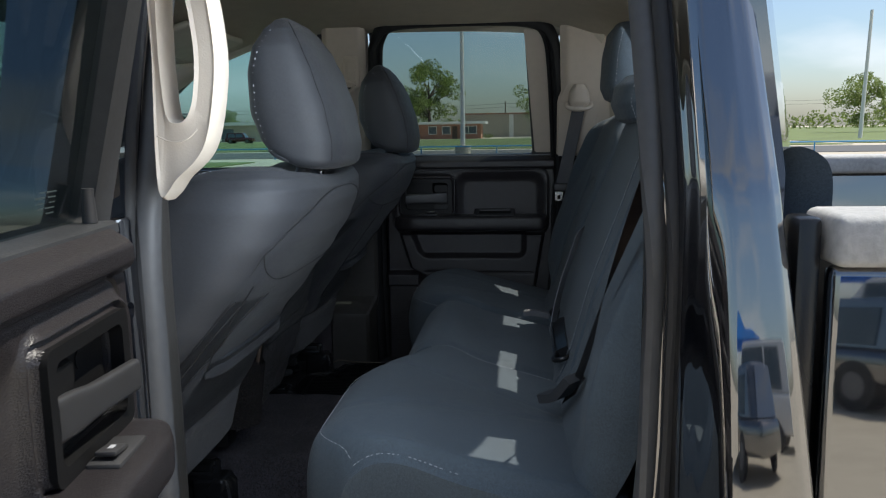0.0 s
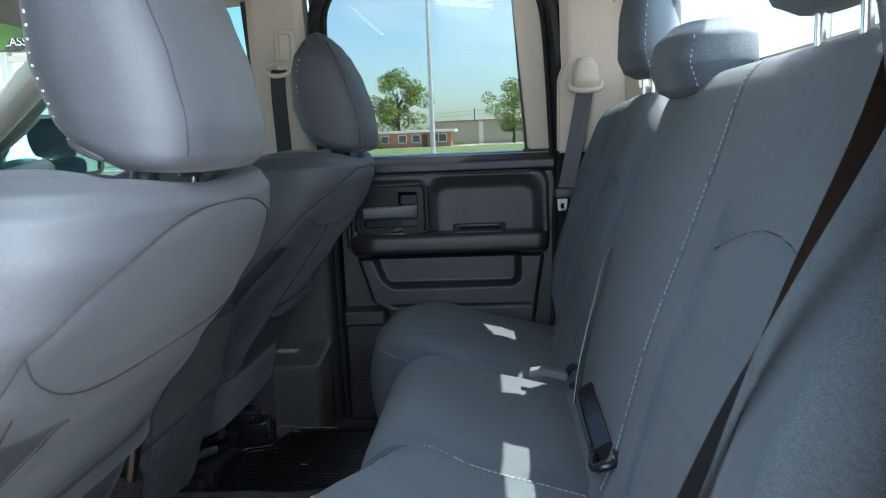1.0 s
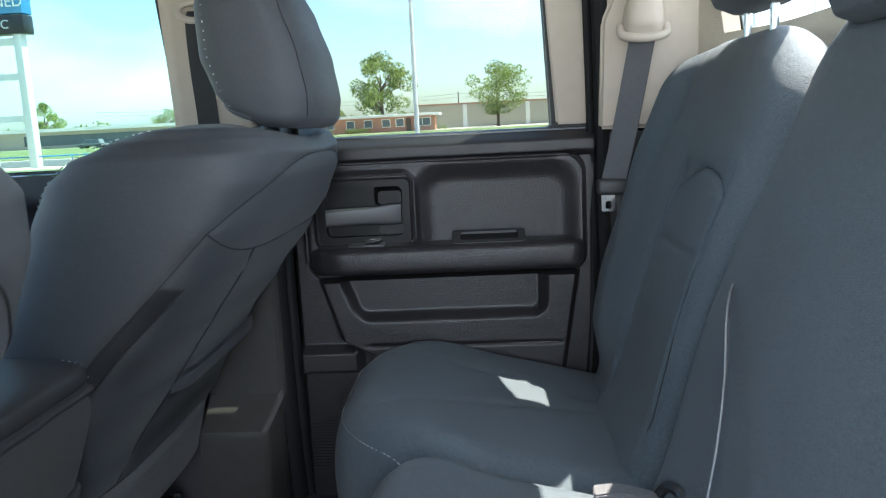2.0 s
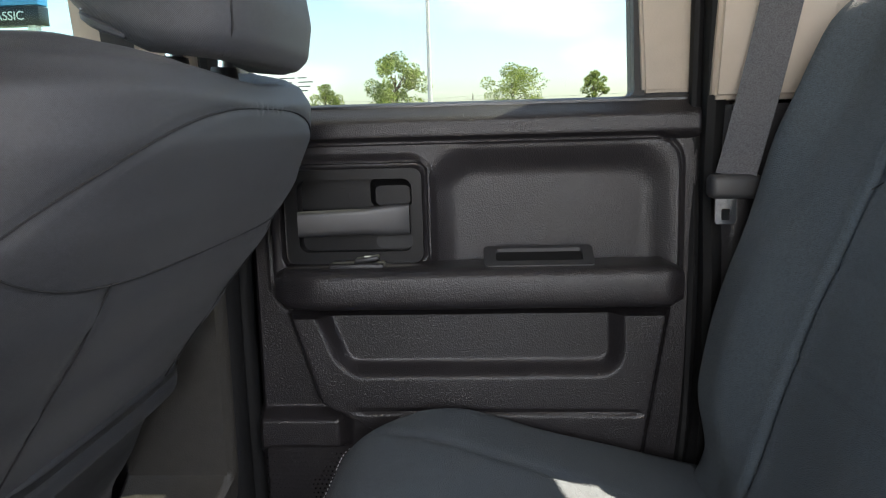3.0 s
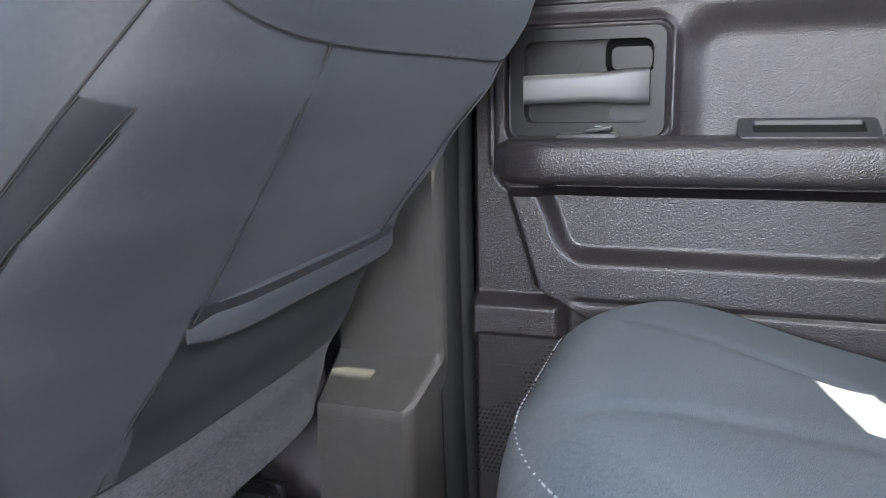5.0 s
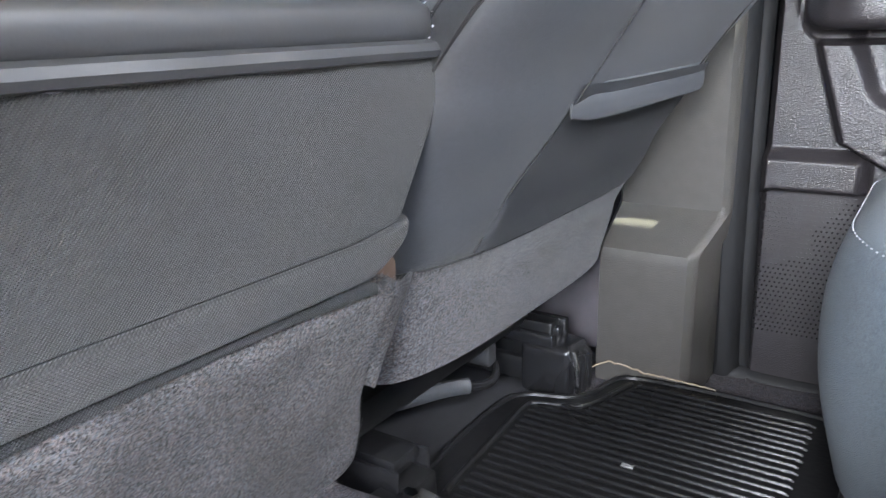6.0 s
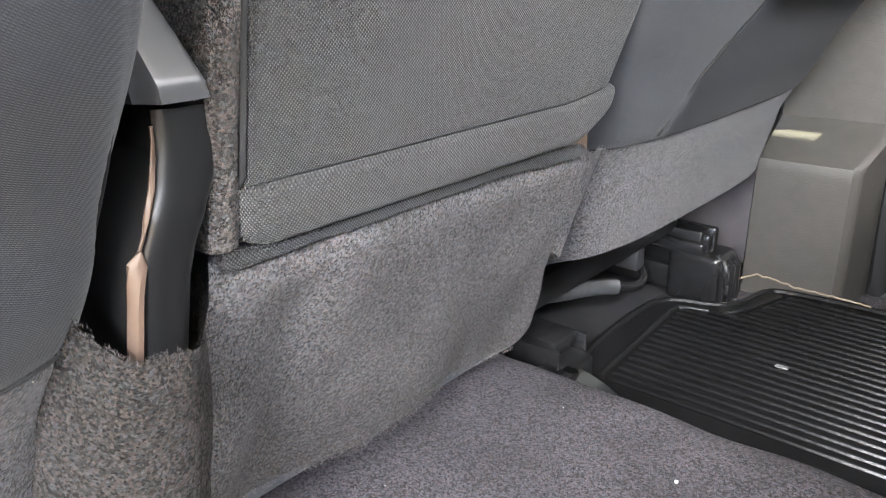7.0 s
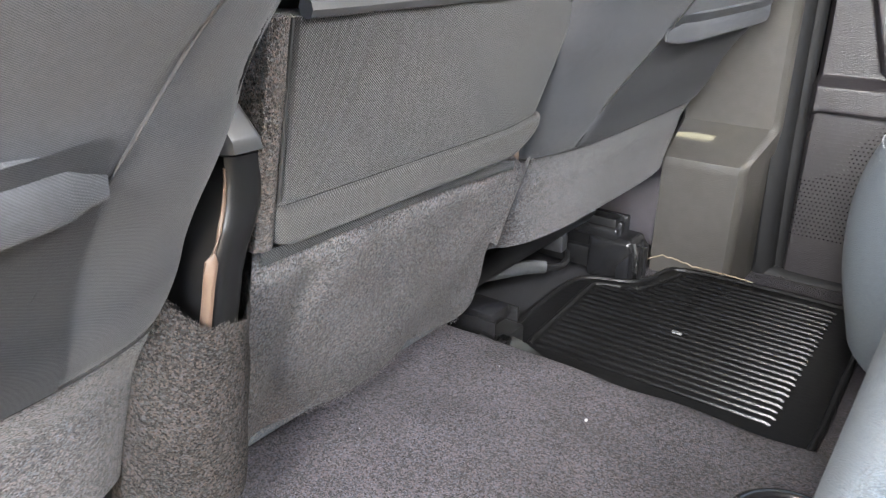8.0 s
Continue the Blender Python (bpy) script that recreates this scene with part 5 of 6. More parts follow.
box(bm, -0.03, 0.40, -0.75, 0.75, 0.80, 0.93, 0.02)
part("seat_base", bm, PLASTIC, bench)


def back_pt(i, y, y0, y1, ztop):
    """The rear seat's back, from the cushion up and over its top."""
    prof = [(0.235, 0.965), (0.262, 1.02), (0.285, 1.10), (0.312, 1.20), (0.340, 1.30), (0.366, 1.40), (0.388, 1.48), (0.405, 1.52), (0.432, 1.540), (0.465, 1.532), (0.485, 1.50), (0.49, 1.40)]
    k = i * (len(prof) - 1)
    a = min(int(k), len(prof) - 2)
    t = k - a
    p0, p1, p2, p3 = (prof[max(min(q, len(prof) - 1), 0)] for q in (a - 1, a, a + 1, a + 2))
    x, z = (0.5 * (2 * p1[q] + (p2[q] - p0[q]) * t + (2 * p0[q] - 5 * p1[q] + 4 * p2[q] - p3[q]) * t * t + (3 * p1[q] - p0[q] - 3 * p2[q] + p3[q]) * t ** 3) for q in (0, 1))
    c = (1 - ss(y - y0, 0, 0.16)) ** 2 + (1 - ss(y1 - y, 0, 0.16)) ** 2
    # side bolsters swell towards the cabin at elbow height and draw back at their foot
    d = min(y - y0 if y0 < -0.5 else 1.0, y1 - y if y1 > 0.5 else 1.0)
    x += 0.028 * ss(z, 1.15, 1.50) * (1.0 if y0 < 0 else ss(d, 0.06, 0.12))
    bol = (1.0 if y > 0 else 0.45) * ss(d, 0.0, 0.05) * (1 - ss(d, 0.10, 0.19))
    x += bol * (0.030 * (1 - ss(z, 0.97, 1.10)) - 0.036 * gauss(z - 1.19, 0.20)) - 0.022 * (y > 0) * ss(z, 1.25, 1.42) * ss(d, 0.0, 0.04) * (1 - ss(d, 0.06, 0.11))
    z -= (0.07 * c) * ss(z, 1.25, 1.54) - (ztop - 1.54) * ss(z, 1.2, 1.54)
    for e in (y - y0, y1 - y):
        k = max(0.0, 1 - e / 0.055)
        x += 0.075 * (1 - math.sqrt(1 - min(k, 0.999) ** 2))
    return x, z


def backrest(y0, y1, ztop, cy, seams, arch):
    bm = bmesh.new()
    bow = 3.2 if y0 > 0 else 1.9

    def f(i, j):
        y = y0 + (y1 - y0) * j
        x, z = back_pt(i, y, y0, y1, ztop)
        for ys in seams:
            x += 0.009 * gauss(y - ys, 0.006) * (i < 0.75)
        hw = 0.108 if y0 > 0 else 0.135
        edge = abs(y - cy) - hw + 0.05 * (z - 1.2)
        x += (0.008 * (1 - ss(abs(edge), 0, 0.010)) + 0.005 * (1 - ss(edge, -0.03, 0.01))) * (1 - ss(z, 1.35, 1.40)) * ss(z, 1.0, 1.05)
        inside = 1 - ss(edge, -0.01, 0.0)
        for n, za in enumerate(arch):
            x += (0.006 if n == 0 else 0.0022) * gauss(z - za + (bow * (y - cy) ** 2 if n == 0 else 0.0), 0.0045) * inside
        return Vector((x, y, z))
    grid(bm, f, 230, int((y1 - y0) / 0.0045))
    return bm, f


for y0, y1, cy, seams in ((-0.745, 0.262, -0.485, (-0.255,)), (0.276, 0.735, 0.434, ())):
    bm, f = backrest(y0, y1, 1.545, cy, seams, (1.362, 1.255, 1.165))
    q = part("backrest", bm, FABRIC, bench)

    def on_back(y, z, f=f, y0=y0, y1=y1):
        lo, hi = 0.0, 0.66
        for _ in range(18):
            m = (lo + hi) / 2
            lo, hi = (m, hi) if f(m, (y - y0) / (y1 - y0)).z < z else (lo, m)
        return f(lo, (y - y0) / (y1 - y0)) + Vector((-0.0006, 0, 0))
    hw, bow = (0.105, 3.2) if y0 > 0 else (0.132, 1.9)
    lines = [[on_back(cy + hw * k / 12, 1.362 - bow * (hw * k / 12) ** 2) for k in range(-12, 13)]]
    lines += [[on_back(cy + sg * (hw - 0.05 * (z - 1.2)), z) for z in [1.03 + 0.30 * k / 16 for k in range(17)]] for sg in (-1, 1)]
    for line in lines:
        bm = bmesh.new()
        tube(bm, line, 0.0008, 6)
        part("seam", bm, SEAM, q)
    bm = bmesh.new()
    if y0 < 0:
        jj = (-0.255 - y0) / (y1 - y0)
        dashes(bm, [f(i / 60, jj + 0.008) + Vector((-0.001, 0, 0)) for i in range(3, 44)], 0.0055, 0.0022, 0.0008)
    else:
        dashes(bm, [f(i / 60, 0.018) + Vector((-0.001, 0, 0)) for i in range(12, 40)], 0.0055, 0.0028, 0.0009)
    tagged(part("stitching", bm, THREAD, q, "pale contrast stitching"), kind="stuff")
RH = [(1.575, 0.415, 0.460, 0.08), (1.588, 0.390, 0.478, 0.105), (1.62, 0.378, 0.490, 0.118), (1.70, 0.382, 0.490, 0.120), (1.765, 0.395, 0.485, 0.110), (1.79, 0.415, 0.47, 0.085)]
RC = [(1.515, 0.395, 0.47, 0.085), (1.525, 0.378, 0.495, 0.105), (1.56, 0.365, 0.510, 0.118), (1.60, 0.372, 0.508, 0.115), (1.622, 0.395, 0.49, 0.09)]
for cy, rows in ((-0.455, RH), (0.045, RC), (0.452, RH)):
    h = Loft(rows, cy, 3.0, 0.018)
    q = part("headrest", h.build(bmesh.new(), 36, 56), FABRIC, bench)
    bm = bmesh.new()
    for sg in (-1, 1):
        zz = [rows[1][0] + (rows[-2][0] - rows[1][0]) * k / 10 for k in range(11)]
        dashes(bm, [h.side(z, lerp_rows(rows, z)[0] + 0.046, sg, 0.0006) for z in zz], 0.005, 0.004, 0.001)
    tagged(part("stitching", bm, THREAD, q), kind="stuff")
    for k in (-0.05, 0.05):
        bm = bmesh.new()
        tube(bm, [(0.455, cy + k, 1.50), (0.455, cy + k, rows[1][0] + 0.01)], 0.006, 10)
        part("headrest_post", bm, CHROME, bench, "bright metal headrest post")

# ---- belts ----
sb = thing("seat_belt", "charcoal rear seat belt with beige pillar guide", "seat belt", at=(0.33, 0.70, 1.30))
bm = bmesh.new()
strap(bm, smooth_path([(0.352, 0.712, 1.572), (0.330, 0.715, 1.46), (0.314, 0.722, 1.38), (0.303, 0.728, 1.328)], 5), 0.046, 0.0018, (1, -0.7, -0.16))
part("webbing", bm, BELT, sb)
bm = bmesh.new()
box(bm, 0.272, 0.330, 0.712, 0.742, 1.302, 1.330, 0.007, 3)
tg = part("belt_stop", bm, PLASTIC, sb, "black plastic belt tongue grip")
bm = bmesh.new()
ring_solid(bm, rrect(0.280, 0.304, 1.272, 1.306, 0.004), rrect(0.287, 0.297, 1.277, 1.290, 0.002), lambda u, z: Vector((u, 0.724, z)), lambda u, z: Vector((u, 0.728, z)))
part("belt_tongue", bm, CHROME, tg, "bright steel belt tongue")
bm = bmesh.new()
plate(bm, [(0.285, 1.416), (0.285, 1.60), (0.305, 1.645), (0.34, 1.665), (0.42, 1.665), (0.42, 1.416)], lambda u, z: Vector((u, 0.766 - 0.22 * max(z - 1.43, 0), z)), lambda u, z: Vector((u, 0.79 - 0.22 * max(z - 1.43, 0), z)))
bmesh.ops.bevel(bm, geom=list(bm.edges), offset=0.006, segments=3, affect="EDGES")
part("guide_plate", bm, BEIGE, sb, "beige octagonal belt guide plate")
bm = bmesh.new()
Loft([(1.572, 0.325, 0.382, 0.012), (1.59, 0.318, 0.388, 0.022), (1.62, 0.322, 0.385, 0.022), (1.645, 0.335, 0.372, 0.014)], 0.712, 2.6).build(bm, 14, 24)
tube(bm, smooth_path([(0.315, 0.715, 1.588), (0.318, 0.706, 1.572), (0.352, 0.700, 1.566), (0.388, 0.706, 1.572), (0.390, 0.715, 1.588)], 5), 0.0075, 10)
part("belt_guide", bm, BEIGE, sb, "beige belt guide loop")

fb = thing("seat_belt", "dark front seat belt hanging from its pillar anchor", "seat belt", at=(-0.42, 0.76, 1.40))
bm = bmesh.new()
box(bm, -0.414, -0.358, 0.700, 0.722, 1.648, 1.752, 0.009, 3)
anchor = part("belt_anchor", bm, BEIGE, fb, "beige height-adjustable belt anchor")
bm = bmesh.new()
box(bm, -0.400, -0.372, 0.697, 0.703, 1.672, 1.738, 0.004, 2)
part("release_button", bm, BEIGE, anchor)
bm = bmesh.new()
tube(bm, smooth_path([(-0.386, 0.702, 1.668), (-0.430, 0.700, 1.664), (-0.438, 0.698, 1.648), (-0.418, 0.697, 1.636), (-0.384, 0.698, 1.640), (-0.372, 0.701, 1.656), (-0.386, 0.702, 1.668)], 5)[:-1], 0.0062, 10, closed=True)
part("belt_loop", bm, BEIGE, fb, "beige belt guide loop")
bm = bmesh.new()
strap(bm, smooth_path([(-0.406, 0.706, 1.652), (-0.408, 0.697, 1.632), (-0.410, 0.704, 1.56), (-0.410, 0.718, 1.46), (-0.414, 0.732, 1.33)], 5), 0.038, 0.0018, (1, 0, 0))
part("webbing", bm, BELT3, fb, "black webbing")

lb = thing("seat_belt", "grey centre lap belt with black buckles along the bench", "seat belt", at=(0.24, 0.15, 1.02))
bm = bmesh.new()
strap(bm, smooth_path([(0.380, 0.250, 1.262), (0.345, 0.205, 1.258), (0.318, 0.145, 1.240), (0.295, 0.078, 1.195), (0.274, 0.030, 1.150), (0.256, 0.010, 1.085), (0.246, -0.004, 1.030)], 6), 0.046, 0.0016, (0.40, 1, 0.05))
part("webbing", bm, BELT4, lb, "pale grey webbing drawn out between the backrests")
bm = bmesh.new()
strap(bm, smooth_path([(0.176, 0.152, 1.029), (0.205, 0.149, 1.032), (0.243, 0.138, 1.026)], 5), 0.026, 0.013, (0.1, 1, 0))
bmesh.ops.bevel(bm, geom=list(bm.edges), offset=0.002, segments=2, affect="EDGES")
bk = part("buckle", bm, BELT, lb, "grey buckle end lying on the cushion")
bm = bmesh.new()
tube(bm, smooth_path([(0.244, 0.150, 1.026), (0.254, 0.146, 1.040), (0.266, 0.132, 1.038), (0.264, 0.116, 1.020), (0.248, 0.124, 1.012)], 5), 0.0065, 8)
part("anchor", bm, GLOSSPL, bk, "black wire anchor loop")
bm = bmesh.new()
strap(bm, smooth_path([(0.268, 0.020, 1.040), (0.260, -0.030, 1.040), (0.256, -0.13, 1.042), (0.257, -0.225, 1.034)], 5), 0.033, 0.020, (1, 0.05, 0.5))
bmesh.ops.bevel(bm, geom=[e for e in bm.edges if e.calc_face_angle(0) > 0.5], offset=0.004, segments=2, affect="EDGES")
bk = part("buckle", bm, GLOSSPL, lb, "glossy black plastic buckle")
bm = bmesh.new()
strap(bm, [(0.243, -0.030, 1.050), (0.239, -0.13, 1.052), (0.240, -0.215, 1.044)], 0.004, 0.003, (1, 0.05, 0.5))
part("edge_trim", bm, PLASTIC, bk)
bm = bmesh.new()
tube(bm, smooth_path([(0.244, -0.228, 1.032), (0.238, -0.262, 1.030), (0.252, -0.274, 1.034), (0.270, -0.266, 1.040), (0.274, -0.230, 1.040)], 5), 0.0055, 8)
part("anchor", bm, STEEL, bk, "dark metal anchor loop")

db = thing("seat_belt", "brown-tinged driver side rear belt hanging across the backrest", "seat belt", at=(0.36, -0.70, 1.50))
bm = bmesh.new()
route = smooth_path([(0.392, -0.742, 1.58), (0.362, -0.725, 1.47), (0.330, -0.68, 1.36), (0.300, -0.635, 1.25), (0.275, -0.57, 1.12), (0.255, -0.50, 1.03)], 8)
turns = [Vector((1, 0.3, 0.4)), Vector((0.75, 0.65, 0.1)), Vector((0.3, 0.93, -0.29)), Vector((-0.3, 0.9, -0.55)), Vector((-0.65, 0.6, -0.75))]


def belt_rows(first, last):
    """The webbing turns over on its way down."""
    bm, rows = bmesh.new(), []
    for k in range(first, last + 1):
        u = 4 * k / (len(route) - 1)
        a = min(int(u), 3)
        w = turns[a].lerp(turns[a + 1], u - a).normalized() * 0.021
        rows.append([bm.verts.new(route[k] + w * q) for q in (-1, -0.5, 0, 0.5, 1)])
    for A, B in zip(rows, rows[1:]):
        for j in range(4):
            bm.faces.new((A[j], A[j + 1], B[j + 1], B[j]))
    bmesh.ops.solidify(bm, geom=list(bm.faces), thickness=0.0016)
    return bm


half = int(len(route) * 0.56)
part("webbing", belt_rows(0, half), BELT2, db, "brown-tinged webbing")
part("webbing", belt_rows(half, len(route) - 1), BELT3, db, "black webbing")
bm = bmesh.new()
strap(bm, smooth_path([(0.262, -0.545, 1.085), (0.240, -0.515, 1.045), (0.215, -0.49, 1.032)], 4), 0.036, 0.016, (1, 0.7, 0.2))
part("buckle", bm, PLASTIC, db, "black plastic buckle")


# ---- grab handle ring on the driver's door pillar ----
gh = thing("grab_handle", "beige moulded loop grab handle on the door pillar", "handle", at=(-0.27, -0.865, 1.40))
bm = bmesh.new()
ring = lambda pts: smooth_path([(x, -0.862 - 0.01 * ss(1.5 - z, 0, 0.1), z) for x, z in pts + pts[:1]], 6)[:-1]
out = ring([(-0.284, 1.60), (-0.284, 1.76), (-0.262, 1.770), (-0.219, 1.71), (-0.203, 1.62), (-0.207, 1.55), (-0.224, 1.484), (-0.258, 1.447), (-0.284, 1.430)])
inn = ring([(-0.275, 1.60), (-0.272, 1.68), (-0.256, 1.708), (-0.240, 1.68), (-0.231, 1.61), (-0.234, 1.56), (-0.242, 1.532), (-0.255, 1.522), (-0.270, 1.535)])
n = len(out)
layers = []
for dy, ins in ((0.020, 0.40), (0.024, 0.10), (0.010, 0.0), (-0.010, 0.0), (-0.024, 0.10), (-0.020, 0.40)):
    layers.append(([bm.verts.new(a.lerp(b, ins * 0.5) + Vector((0, dy, 0))) for a, b in zip(out, inn)], [bm.verts.new(b.lerp(a, ins * 0.5) + Vector((0, dy, 0))) for a, b in zip(out, inn)]))
for (A, B), (C, D) in zip(layers, layers[1:]):
    for i in range(n):
        k = (i + 1) % n
        bm.faces.new((A[i], A[k], C[k], C[i])), bm.faces.new((B[k], B[i], D[i], D[k]))
for A, B in (layers[0], layers[-1]):
    for i in range(n):
        k = (i + 1) % n
        bm.faces.new((A[i], A[k], B[k], B[i]))
lp = part("loop", bm, BEIGE, gh)
bm = bmesh.new()
tube(bm, smooth_path([(-0.281, -0.893, 1.503), (-0.262, -0.892, 1.495), (-0.244, -0.891, 1.498), (-0.230, -0.889, 1.510)], 5), 0.0012, 6)
part("seam", bm, BEIGE, lp)

# ---- front of the cab ----
for sy in (1, -1):
    fd = thing("door_3" if sy > 0 else "door_4", "closed black front door with a wide window", "car door", kind="structure")
    bm = bmesh.new()

    def fpan(i, j, sy=sy):
        x, z = -1.42 + 0.93 * i, 0.66 + 0.72 * j
        v = 0.012 * ss(z, 1.30, 1.33) - 0.02 * rbox(x, z, -1.30, -0.60, 1.10, 1.27, 0.03, 0.03) + 0.05 * rbox(x, z, -1.35, -0.58, 1.04, 1.10, 0.02, 0.03)
        return Vector((x, sy * (0.80 - v), z))
    grid(bm, fpan, 60, 60)
    part("door_trim", bm, PANEL, fd, "black grained front door trim")
    bm = bmesh.new()
    box(bm, -1.43, -0.49, *sorted((sy * 0.815, sy * 0.925)), 0.60, 1.385, 0.015)
    part("door_shell", bm, PAINT, fd, "glossy black painted door shell")
    bm = bmesh.new()
    o = [(-1.46, 1.36), (-0.475, 1.36), (-0.470, 1.865), (-0.72, 1.845), (-0.96, 1.74), (-1.20, 1.555)]
    q = [(-1.40, 1.385), (-0.500, 1.385), (-0.500, 1.835), (-0.72, 1.815), (-0.95, 1.712), (-1.18, 1.535)]
    lean = lambda z: 0.25 * max(z - 1.43, 0)
    ring_solid(bm, o, q, lambda u, z: Vector((u, sy * (0.825 - lean(z)), z)), lambda u, z: Vector((u, sy * (0.89 - lean(z)), z)))
    part("window_frame", bm, RUBBER, fd)
    bm = bmesh.new()
    plate(bm, [(u + (-0.9 - u) * -0.01, z) for u, z in q], lambda u, z: Vector((u, sy * (0.853 - lean(z)), z)), lambda u, z: Vector((u, sy * (0.857 - lean(z)), z)))
    part("pane", bm, TINTF, fd, "green tinted side glass", smooth=False)
    bm = bmesh.new()
    box(bm, -1.05, -0.88, *sorted((sy * 0.79, sy * 0.765)), 1.17, 1.215, 0.01)
    part("door_handle", bm, GLOSSPL, fd)

    mr = thing("wing_mirror", "black door mirror reflecting the truck's side windows", "mirror", "wing mirrors", at=(-1.22, sy * 1.0, 1.40))
    bm = bmesh.new()
    MF = Matrix(((0.85, sy * -0.53, 0, -1.245), (sy * 0.53, 0.85, 0, sy * 1.09), (0, 0, 1, 1.492), (0, 0, 0, 1)))
    b2 = bmesh.new()
    box(b2, -0.150, 0.150, *sorted((sy * 0.004, sy * 0.085)), -0.098, 0.098, 0.030, 4)
    join(bm, b2, MF)
    part("housing", bm, PLASTIC, mr)
    bm = bmesh.new()
    plate(bm, rrect(-0.137, 0.137, -0.085, 0.085, 0.028), lambda u, z: MF @ Vector((u, sy * 0.001, z)), lambda u, z: MF @ Vector((u, sy * 0.008, z)))
    part("mirror_glass", bm, MIRROR, mr, "mirror glass", smooth=False)
    bm = bmesh.new()
    tube(bm, [(-1.24, sy * 0.86, 1.385), (-1.27, sy * 1.08, 1.42)], [0.045, 0.035], 12)
    part("mirror_arm", bm, PLASTIC, mr)
    vz = thing("sun_visor", "beige folded sun visor under the headliner", "sun visor", "sun visors", at=(-0.80, sy * 0.42, 1.78))
    bm = bmesh.new()
    b2 = bmesh.new()
    box(b2, -0.09, 0.09, -0.21, 0.21, -0.010, 0.010, 0.009, 3)
    join(bm, b2, pose(-0.80, sy * 0.42, 1.772, 0, -18, 0))
    part("visor_panel", bm, LINER, vz)

# dashboard, vents, screen surround, steering wheel, windscreen
ds = thing("dashboard", "black and grey dashboard with air vents", "dashboard", at=(-1.2, 0, 1.1))
bm = bmesh.new()


def dash(i, j):
    y = -0.80 + 1.60 * j
    prof = [(-1.02, 0.82), (-1.03, 0.95), (-0.98, 1.08), (-0.945, 1.16), (-0.945, 1.26), (-0.96, 1.34), (-1.06, 1.37), (-1.25, 1.34), (-1.42, 1.30)]
    k = i * (len(prof) - 1)
    a = min(int(k), len(prof) - 2)
    t = k - a
    return Vector((prof[a][0] + (prof[a + 1][0] - prof[a][0]) * t , y, prof[a][1] + (prof[a + 1][1] - prof[a][1]) * t))


grid(bm, dash, 40, 60)
part("dash_body", bm, GREYPL, ds, "grey dashboard moulding")
bm = bmesh.new()
ring_solid(bm, rrect(0.20, 0.428, 1.232, 1.372, 0.018), rrect(0.215, 0.412, 1.247, 1.358, 0.012), lambda y, z: Vector((-0.905, y, z)), lambda y, z: Vector((-0.96, y, z)))
bmesh.ops.bevel(bm, geom=[e for e in bm.edges if e.calc_face_angle(0) > 1.0], offset=0.003, segments=2, affect="EDGES")
part("panel_surround", bm, GREYPL, ds, "grey satin panel surround")
bm = bmesh.new()
box(bm, -0.955, -0.925, 0.212, 0.415, 1.244, 1.36, 0.004)
part("panel", bm, PLASTIC, ds, "dark inset panel")
for yc in (0.470, -0.470):
    bm = bmesh.new()
    ring_solid(bm, rrect(yc - 0.034, yc + 0.034, 1.203, 1.345, 0.008), rrect(yc - 0.028, yc + 0.028, 1.209, 1.338, 0.006), lambda y, z: Vector((-0.900, y, z)), lambda y, z: Vector((-0.96, y, z)))
    vt = part("vent", bm, GREYPL, ds, "air vent with black slats")
    bm = bmesh.new()
    box(bm, -0.962, -0.955, yc - 0.03, yc + 0.03, 1.207, 1.340)
    part("vent_well", bm, SEAM, vt)
    for k in range(8):
        bm = bmesh.new()
        box(bm, -0.950, -0.915, yc - 0.028, yc + 0.028, 1.214 + 0.016 * k, 1.218 + 0.016 * k)
        part("slat", bm, PLASTIC, vt)
    bm = bmesh.new()
    box(bm, -0.912, -0.903, yc - 0.010, yc + 0.014, 1.268, 1.280, 0.002)
    part("vent_tab", bm, CHROME, vt, "bright vent tab")
bm = bmesh.new()
tube(bm, [(-0.900, 0.512, 1.205), (-0.905, 0.500, 1.27), (-0.912, 0.492, 1.345)], 0.008, 10)
part("trim_strip", bm, BEIGE, ds, "pale vertical trim strip")

swh = thing("steering_wheel", "black steering wheel before the driver's seat", "steering wheel", at=(-0.90, -0.42, 1.15))
bm = bmesh.new()
M = pose(-0.86, -0.42, 1.14, 0, -62, 0)
tube(bm, [M @ Vector((0.185 * math.cos(a), 0.185 * math.sin(a), 0)) for a in [2 * math.pi * k / 40 for k in range(40)]], 0.016, 10, closed=True)
part("rim", bm, PLASTIC, swh)
bm = bmesh.new()
for a in (0.2, math.pi - 0.2, -math.pi / 2):
    tube(bm, [M @ Vector((0, 0, -0.02)), M @ Vector((0.18 * math.cos(a), 0.18 * math.sin(a), 0))], 0.02, 8)
b2 = bmesh.new()
box(b2, -0.08, 0.08, -0.09, 0.09, -0.04, 0.02, 0.03, 3)
join(bm, b2, M)
part("hub", bm, PLASTIC, swh)

